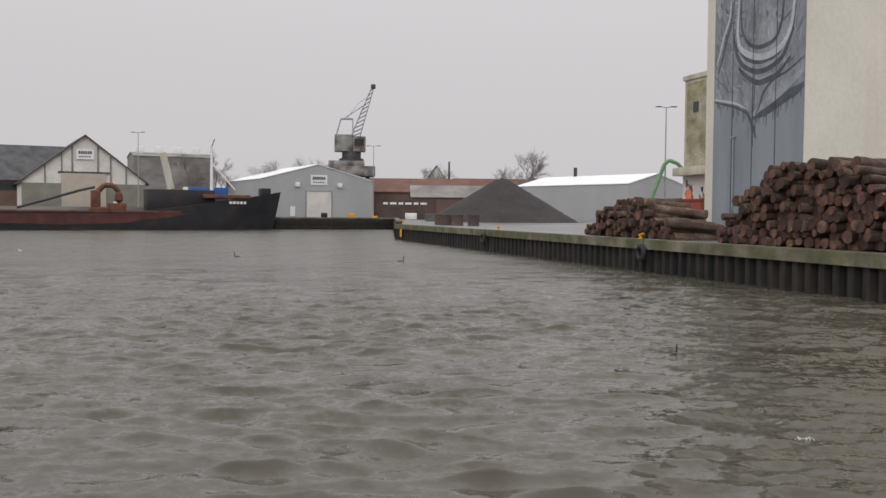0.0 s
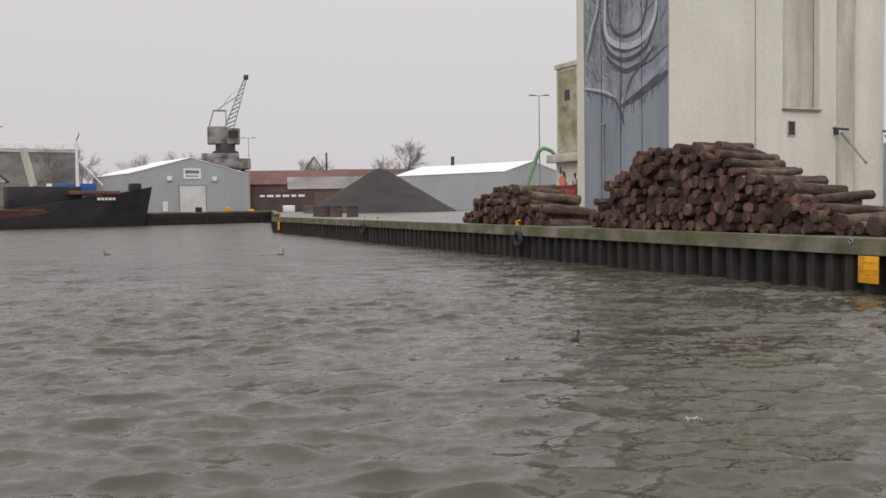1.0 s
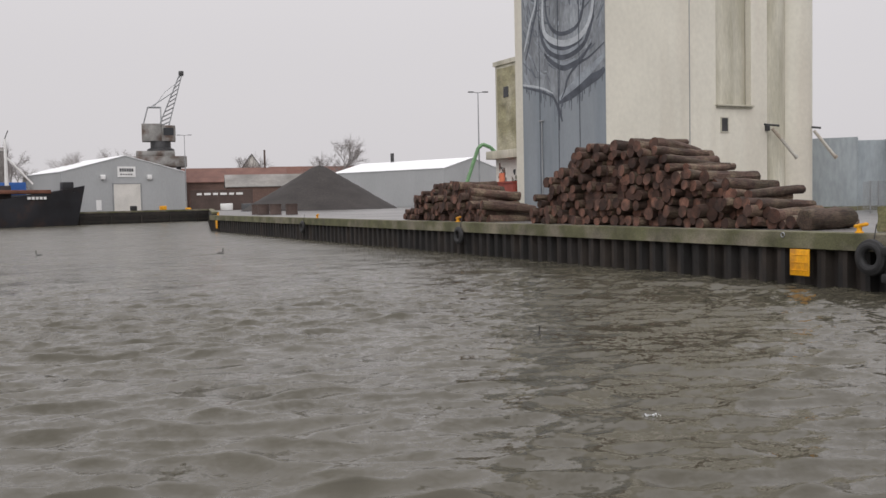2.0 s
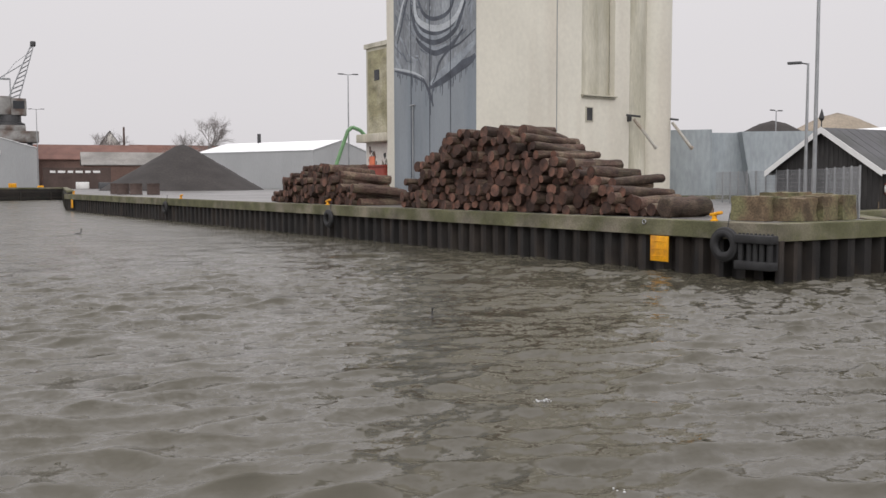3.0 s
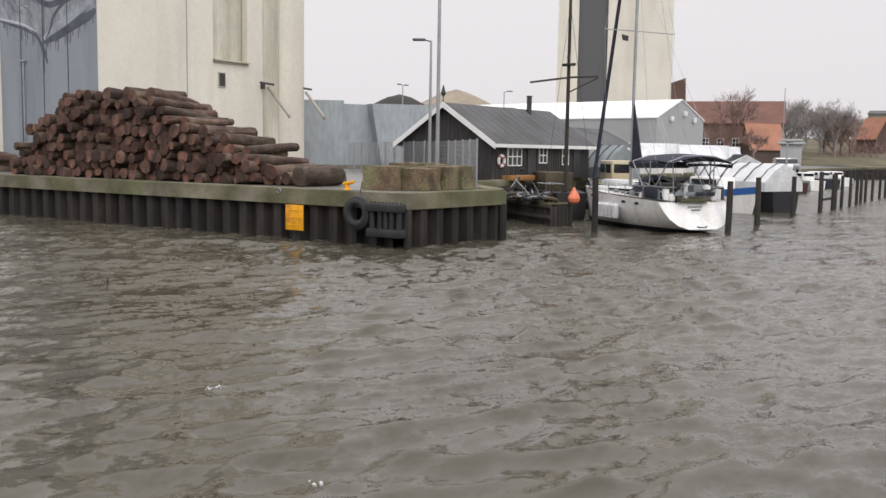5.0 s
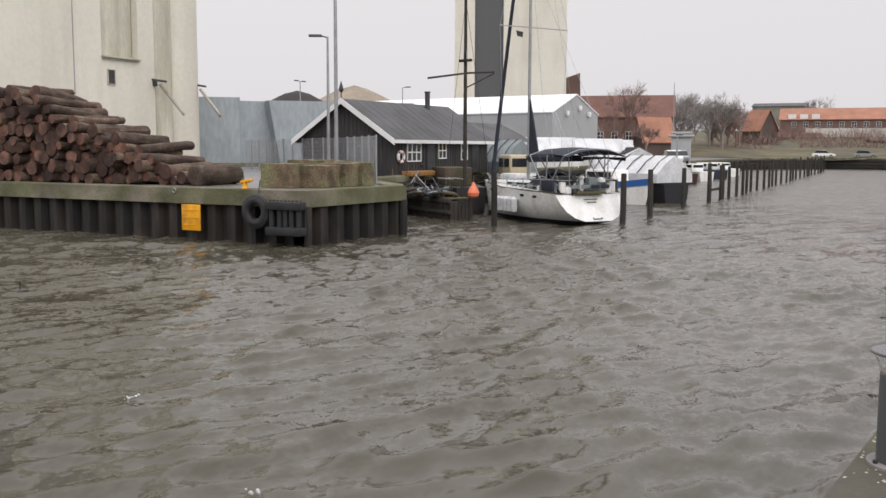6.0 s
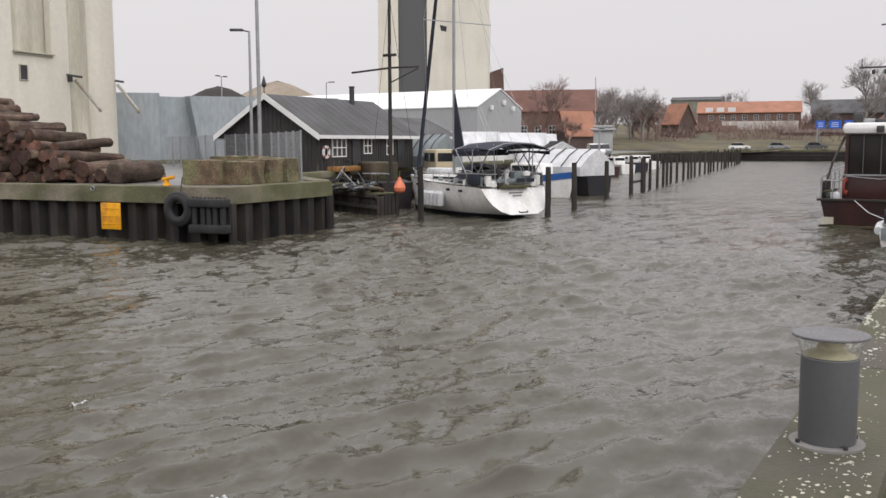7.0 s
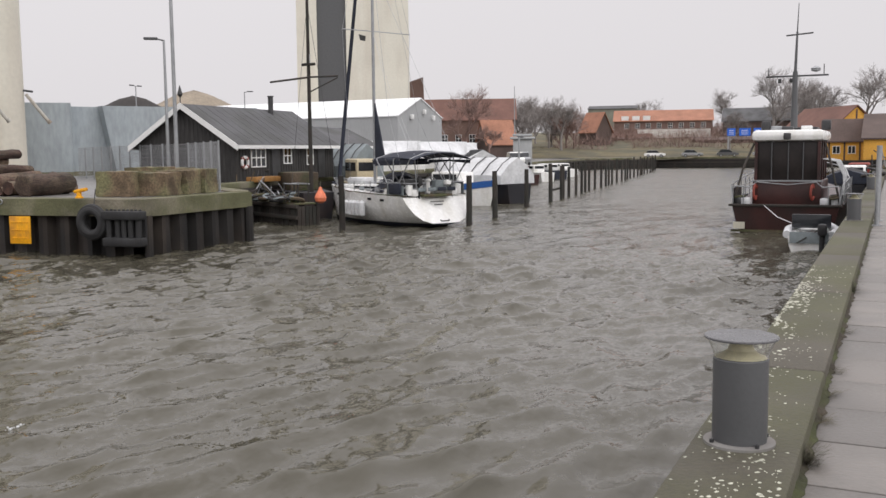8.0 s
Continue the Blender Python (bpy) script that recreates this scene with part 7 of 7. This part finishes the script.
# ---- far shore, east ----
def hillside():
    bm = B()
    rows = []
    for i, (d, z) in enumerate(((0, 1.95), (6, 2.2), (20, 3.6), (40, 4.6), (75, 6.2), (130, 9.0), (260, 12.0), (900, 12.0))):
        rows.append([bm.verts.new((166 + k * 3.3 + d * 0.95, 96 - k * 6.0 + d * 0.3, z + 0.3 * math.sin(k * 1.3 + i))) for k in range(-12, 22)])
    for a, b in zip(rows, rows[1:]):
        for k in range(33):
            bm.faces.new((a[k], a[k + 1], b[k + 1], b[k]))
    solid("grass_bank", bm, M["grass"], Matrix(), "dull winter grass bank rising behind the far shore", "grass", kind="structure")


hillside()


def town():
    h = house("long_inn", pose(254.2, 117.5, 6.8, 0, 0, 201.9), 12, 27, 5.0, 8.0, M["brick"], M["tile"],
              "long red-brick inn with an orange tiled roof and a white base", "building", over=0.4)
    bm = B()
    box(bm, 0.2, 20, 2.4, 6.1, 16.5, 0.2)
    part("white_base", bm, M["plaster"], h)
    for k in range(8):
        window(h, 6.0, 3.5 + k * 3.0, 2.9, 1.2, 1.4, "+x", M["white"], 2, 2)
    for k in range(3):
        bm = B()
        box(bm, 1.6, 2.0, 1.2, 5.2, 3.0 + k * 3.0, 5.2)
        part("dormer", bm, M["white"], h)
    a = house("inn_annex", pose(250, 116.5, 4.5, 0, 0, 201.9), 7, 11, 2.6, 4.6, M["brick"], M["darktile"], "low brick annex with a dull red roof", "building", over=0.3)
    bm = B()
    box(bm, 0.1, 11, 0.3, 3.7, 5.5, 2.4)
    part("white_band", bm, M["white"], a)
    r = house("brick_building", pose(159.5, 118.5, DECK, 0, 0, 212), 13, 20, 8.0, 12.3, M["brick"], M["darktile"], "large brick building with a dull red tiled roof", "building", over=0.4)
    for k in range(6):
        window(r, 6.5, 3 + k * 2.8, 3.4, 1.2, 1.6, "+x", M["white"], 2, 2)
    house("brick_building", pose(157.5, 101.5, DECK, 0, 0, 230), 7, 6, 3.2, 7.6, M["brickdark"], M["tile"], "brown house with an orange tiled roof", "building", over=0.4)
    house("brick_building", pose(221, 110, 3.6, 0, 0, 160), 5.5, 6, 5.0, 9.5, M["brickdark"], M["tile"], "brown gabled house with an orange tiled roof", "building", over=0.4)
    house("brick_building", pose(330, 163, 12, 0, 0, 200), 14, 18, 7, 8.3, M["olive"], M["felt"], "grey flat building on the skyline", "building", over=0.3)
    d = house("brick_building", pose(263, 88.5, 5.2, 0, 0, 196), 14, 30, 6.0, 9.6, M["brickdark"], M["felt"], "large dark brick house with a grey roof", "building", over=0.4)
    for k in range(7):
        window(d, 7.0, 3 + k * 3.6, 1.0, 1.3, 1.7, "+x", M["white"], 2, 2)
    w = house("brick_building", pose(238, 88, 4.2, 0, 0, 196), 6, 34, 1.7, 2.4, M["brickdark"], M["brickdark"], "low dark brick outbuilding", "building", over=0.3)
    y = house("half_timbered_house", pose(147.6, 30.2, 2.2, 0, 0, -46), 9.5, 14, 3.4, 7.5, M["ochre"], M["darktile"],
              "ochre half-timbered house with a dull red roof", "building", over=0.3)
    for x in (-2.6, 0.0, 2.6):
        bm = B()
        box(bm, 0.22, 0.08, 7.0 - abs(x) * 0.95, x, -0.03, 0)
        part("timber_post", bm, M["brickdark"], y)
    for x, z in ((0.9, 4.3), (-1.4, 2.9), (1.4, 2.9)):
        window(y, x, 0, z - 1.2, 1.0, 1.0, "-y", M["brickdark"], 2, 2)
    o = house("half_timbered_house", pose(139, 18, 2.2, 0, 0, 10), 26, 9, 2.5, 5.8, M["ochre"], M["brickdark"],
              "long low ochre half-timbered house with a grey-brown roof", "building", over=0.3)
    n = house("half_timbered_house", pose(137, 32.0, 2.0, 0, 0, 192), 7, 22, 2.6, 5.4, M["ochre"], M["brickdark"],
              "long low ochre half-timbered house with a grey-brown roof", "building", over=0.3)
    for k in range(12):
        bm = B()
        box(bm, 0.08, 0.2, 2.6, 3.52, 0.6 + k * 1.9, 0)
        part("timber_post", bm, M["brickdark"], n)
        window(n, 3.5, 1.5 + k * 1.9, 0.9, 0.9, 1.0, "+x", M["white"], 2, 1)
    g = thing("road_sign_gantry", pose(191, 60.0, 2.0, 0, 0, -72), "blue direction signs on a grey gantry", "road sign")
    for x in (-3.2, 3.2):
        bm = B()
        tube(bm, (x, 0, 0), (x, 0, 5.8), 0.12)
        part("post", bm, M["steel"], g)
    for x, w in ((-2.6, 1.6), (0.0, 2.2), (2.4, 1.4)):
        bm = B()
        box(bm, w, 0.08, 1.5, x, -0.1, 4.3)
        p = part("sign_board", bm, M["signblue"], g)
        for j in range(3):
            bm = B()
            box(bm, w * 0.6, 0.03, 0.1, x, -0.155, 4.6 + j * 0.36)
            part("sign_bar", bm, M["white"], p)
    k = thing("harbour_kiosk", pose(96.5, 56.5, DECK - 0.02, 0, 0, -60), "small pale kiosk with a flat roof", "kiosk")
    bm = B()
    box(bm, 2.2, 2.2, 3.0, 0, 0, 0, bevel=0.04)
    part("wall", bm, M["greywall"], k)
    for z, s in ((3.0, 2.9), (3.35, 2.3)):
        bm = B()
        box(bm, s, s, 0.25, 0, 0, z, bevel=0.06)
        part("roof", bm, M["greywall"], k)
    flagpole(119, 71, DECK, 11, 0.09, "thin white mast on the marina shore")


town()


def car(m, paint, label):
    t = thing("parked_car", m, label, "car", "parked cars")
    bm = B()
    prism(bm, [(-2.1, 0.35), (2.1, 0.35), (2.15, 0.75), (1.3, 0.9), (-1.9, 0.92), (-2.15, 0.7)], -0.85, 0.85)
    bmesh.ops.bevel(bm, geom=list(bm.edges), offset=0.06, segments=2, affect="EDGES")
    part("body", bm, paint, t)
    bm = B()
    prism(bm, [(-1.8, 0.88), (1.0, 0.88), (0.35, 1.42), (-1.3, 1.45)], -0.72, 0.72)
    part("cabin_glass", bm, M["pane"], t)
    bm = B()
    prism(bm, [(-1.35, 1.4), (0.42, 1.38), (0.3, 1.47), (-1.25, 1.5)], -0.7, 0.7)
    part("roof", bm, paint, t)
    for x in (-1.3, 1.3):
        for y in (-0.86, 0.7):
            bm = B()
            tube(bm, (x, y, 0.32), (x, y + 0.16, 0.32), 0.32, seg=16)
            w = part("wheel", bm, M["rubber"], t)
            bm = B()
            tube(bm, (x, y - 0.01, 0.32), (x, y + 0.17, 0.32), 0.17, seg=12)
            part("rim", bm, M["steel"], w)


for x, y, rz, p, l in ((183.5, 76, -70, "gelcoat", "white parked car on the far shore"), (186.0, 69, -70, "steel", "silver parked car on the far shore"),
                       (188.2, 62.5, -70, "lampgrey", "grey parked car on the far shore"), (190.4, 56, -70, "steel", "silver parked car on the far shore"),
                       (192.0, 49, -70, "navy", "dark parked car on the far shore"), (88.0, 52.6, 40, "gelcoat", "white parked car on the marina shore"),
                       (92.0, 54.2, 40, "steel", "silver parked car on the marina shore")):
    car(pose(x, y, 2.1, 0, 0, rz), M[p], l)


def bare_tree(x, y, z, h, spread, seed, material, label, trunk=0.3):
    """A leafless tree: trunk, limbs and many fine twigs."""
    rng = random.Random(seed)
    t = thing("bare_tree", pose(x, y, z), label, "tree", "bare trees")
    tb, cb = [], []

    kids = (4, 4, 5, 5, 6)

    def grow(p, d, L, r, lev):
        e = p + d * L
        (tb if lev < 2 else cb).append((p, e, r, r * 0.6))
        if lev >= len(kids):
            return
        for k in range(kids[lev]):
            side = Vector((rng.gauss(0, 1), rng.gauss(0, 1), rng.gauss(0.0, 0.6)))
            lean = rng.uniform(0.35, 0.95) * spread
            nd = (d * rng.uniform(0.6, 1.0) + side.normalized() * lean + Vector((0, 0, 0.16))).normalized()
            start = p + d * L * rng.uniform(0.45, 1.0)
            grow(start, nd, L * rng.uniform(0.55, 0.8), r * 0.5, lev + 1)

    grow(Vector((0, 0, -0.1)), Vector((0, 0, 1)), h * 0.38, trunk * h / 13, 0)
    for name, segs, sides in (("trunk", tb, 7), ("crown", cb, 3)):
        bm = B()
        for p, e, r, r2 in segs:
            ax = (e - p).normalized()
            u = ax.orthogonal().normalized()
            v = ax.cross(u)
            r, r2 = max(r, 0.013), max(r2, 0.01)
            a = [bm.verts.new(p + (u * math.cos(6.2832 * k / sides) + v * math.sin(6.2832 * k / sides)) * r) for k in range(sides)]
            b = [bm.verts.new(e + (u * math.cos(6.2832 * k / sides) + v * math.sin(6.2832 * k / sides)) * r2) for k in range(sides)]
            for k in range(sides):
                bm.faces.new((a[k], a[(k + 1) % sides], b[(k + 1) % sides], b[k]))
        me = bpy.data.meshes.new(name)
        bm.to_mesh(me)
        bm.free()
        me.materials.append(material)
        part(name, me, None, t)


for k, (x, y, z, h, s, m) in enumerate((
        (125, 83.5, 2, 10.5, 1.0, "redtwig"), (181, 104, 2.5, 13, 0.9, "twig"), (187, 99.5, 2.8, 12, 0.9, "twig"), (195, 107, 3, 12, 1.0, "twig"), (200, 103, 3.6, 10, 1.1, "redtwig"),
        (303, 101, 8, 15, 1.1, "twig"), (202, 57.5, 4, 14.5, 1.0, "twig"), (207, 49, 4, 14, 1.0, "twig"), (236, 46, 5, 17, 1.0, "twig"),
        (226, 38, 5, 17, 1.1, "twig"), (240, 34, 5, 18, 1.0, "twig"), (-63, 232, 2, 13.5, 1.1, "twig"), (-53, 236, 2, 12.5, 1.1, "twig"), (-45, 238, 2, 13.5, 1.2, "twig"),
        (-12, 262, 2, 12.5, 1.1, "twig"), (14, 259, 2, 15.5, 1.1, "twig"), (150, 95, 2, 7.5, 1.1, "redtwig"), (170, 100, 2, 10, 1.0, "twig"), (230, 140, 5, 12, 1.0, "twig"),
        (245, 130, 5, 12, 1.0, "twig"), (215, 122, 4, 12, 1.0, "twig"), (190, 112, 3, 12, 1.0, "twig"), (198, 104, 3, 11, 1.0, "redtwig"), (200, 118, 3, 13, 1.0, "twig"), (178, 113, 2.5, 11, 1.0, "twig"), (172, 118, 2.5, 12, 1.0, "twig"), (212, 54, 4, 15, 1.0, "twig"), (245, 60, 5, 16, 1.0, "twig"), (260, 74, 6, 14, 1.0, "twig"), (-70, 236, 2, 12, 1.1, "twig"), (200, 66, 3, 9, 1.1, "twig"), (285, 120, 7, 13, 1.1, "twig"), (200, 109, 3, 10, 1.1, "twig"), (208, 106.5, 3.5, 9, 1.2, "redtwig"), (228, 117, 4.5, 10, 1.1, "twig"), (246, 131, 5, 13, 1.1, "twig"), (206, 110, 3.5, 8, 1.2, "redtwig"))):
    bare_tree(x, y, z, h * (1.4 if x < 30 else 1.15), s, 40 + k, M[m], "bare reddish-brown winter tree" if m == "redtwig" else "bare grey-brown winter tree")


def scrub():
    """Far winter scrub along the skyline."""
    rng = random.Random(77)
    bm = B()
    for k in range(52000):
        u = rng.random()
        d = rng.uniform(25, 150)
        x, y = 166 + u * 60 + d * 0.95, 96 - u * 110 + d * 0.3
        z = 2.2 + d * 0.05 + abs(rng.gauss(0, 1.2))
        h = rng.uniform(0.4, 3.6) * (0.5 + 0.5 * abs(math.sin(u * 23 + d * 0.08)))
        x += rng.gauss(0, 1)
        y += rng.gauss(0, 1)
        if noise.noise((x * 0.06, y * 0.06, 2.0)) < -0.02:
            continue
        a = rng.uniform(0, 6.28)
        lx, ly, w = rng.gauss(0, 1.5), rng.gauss(0, 1.5), rng.uniform(0.025, 0.075)
        v = [bm.verts.new(p) for p in ((x - w * math.cos(a), y - w * math.sin(a), z), (x + w * math.cos(a), y + w * math.sin(a), z), (x + lx, y + ly, z + h))]
        bm.faces.new(v)
    solid("scrub", bm, M["redtwig"], Matrix(), "bare brown winter scrub on the bank", "scrub", kind="stuff")


scrub()


# ---- birds and flotsam ----
def cormorant(name, scale, label, dark):
    t = thing(name, Matrix(), label, "bird")
    mt = M["rubber"] if dark else M["tarp"]
    bm = B()
    lathe(bm, [(0.01, -0.34), (0.06, -0.28), (0.11, -0.1), (0.12, 0.05), (0.08, 0.22), (0.03, 0.3)], 12)
    bmesh.ops.transform(bm, matrix=pose(0, 0, -0.035, 0, 90, 0) @ Matrix.Diagonal((scale, scale, scale, 1)), verts=bm.verts)
    part("body", bm, mt, t)
    bm = B()
    for a, b, r in (((0.2, 0, 0.08), (0.26, 0, 0.2), 0.035), ((0.26, 0, 0.2), (0.22, 0, 0.32), 0.03), ((0.22, 0, 0.32), (0.27, 0, 0.37), 0.035)):
        tube(bm, Vector(a) * scale, Vector(b) * scale, r * scale, seg=8)
    part("neck", bm, mt, t)
    bm = B()
    tube(bm, Vector((0.26, 0, 0.365)) * scale, Vector((0.38, 0, 0.36)) * scale, 0.015 * scale, 0.006 * scale, 6)
    part("bill", bm, M["timber"], t)
    return t


CORM = cormorant("cormorant", 0.65, "dark cormorant swimming on the harbour water", True)
DUCK_A = cormorant("water_bird", 1.0, "small dark water bird swimming far out", True)
DUCK_B = cormorant("water_bird", 1.0, "small dark water bird swimming far out", True)
GULL = cormorant("gull", 0.6, "pale gull sitting on the water", False)


def foam(x, y, n, seed):
    rng = random.Random(seed)
    bm = B()
    for k in range(n):
        bmesh.ops.create_icosphere(bm, subdivisions=1, radius=rng.uniform(0.008, 0.026),
                                   matrix=pose(rng.gauss(0, 0.07), rng.gauss(0, 0.05), rng.uniform(-0.01, 0.02)))
    return solid("foam_patch", bm, M["tarp"], pose(x, y, 0.03), "small white patch of foam on the water", "foam", "foam patches", kind="stuff")


FOAM = foam(6.33, 13.47, 11, 1)
FOAM_B = foam(5.4, 9.0, 5, 2)


# ---- what moves ----
def motions():
    walk(WATER, [(0.0, pose(0, 0, 0)), (8.0, pose(1.6, -3.6, 0))])
    walk(CORM, [(0.0, pose(5.5, 24.6, 0, 0, 0, 50)), (1.0, pose(6.05, 24.15, 0.02, 0, 0, 45)), (2.5, pose(6.9, 24.03, -0.02, 0, 0, 70)), (3.5, pose(7.55, 24.2, 0.02, 0, 0, 60)),
                (4.5, pose(8.4, 24.43, -0.01, 0, 0, 50)), (6.0, pose(9.5, 24.6, 0.01, 0, 0, 60)), (8.0, pose(10.9, 24.8, 0, 0, 0, 60))])
    walk(DUCK_A, [(0.0, pose(-18.6, 75.0, 0, 0, 0, 170)), (8.0, pose(-19.2, 78.0, 0, 0, 0, 160))])
    walk(DUCK_B, [(0.0, pose(-5.05, 70.5, 0, 0, 0, 20)), (8.0, pose(-4.4, 71.2, 0, 0, 0, 20))])
    walk(GULL, [(0.0, pose(-39.9, 82.3, 0, 0, 0, 190)), (8.0, pose(-41.0, 82.6, 0, 0, 0, 185))])
    walk(FOAM, [(0.0, pose(5.6, 15.2, 0.03)), (4.5, pose(6.33, 13.47, 0.05)), (8.0, pose(6.9, 12.1, 0.03))])
    walk(FOAM_B, [(0.0, pose(4.7, 10.7, 0.03)), (4.5, pose(5.4, 9.0, 0.05)), (8.0, pose(6.0, 7.6, 0.03))])


motions()
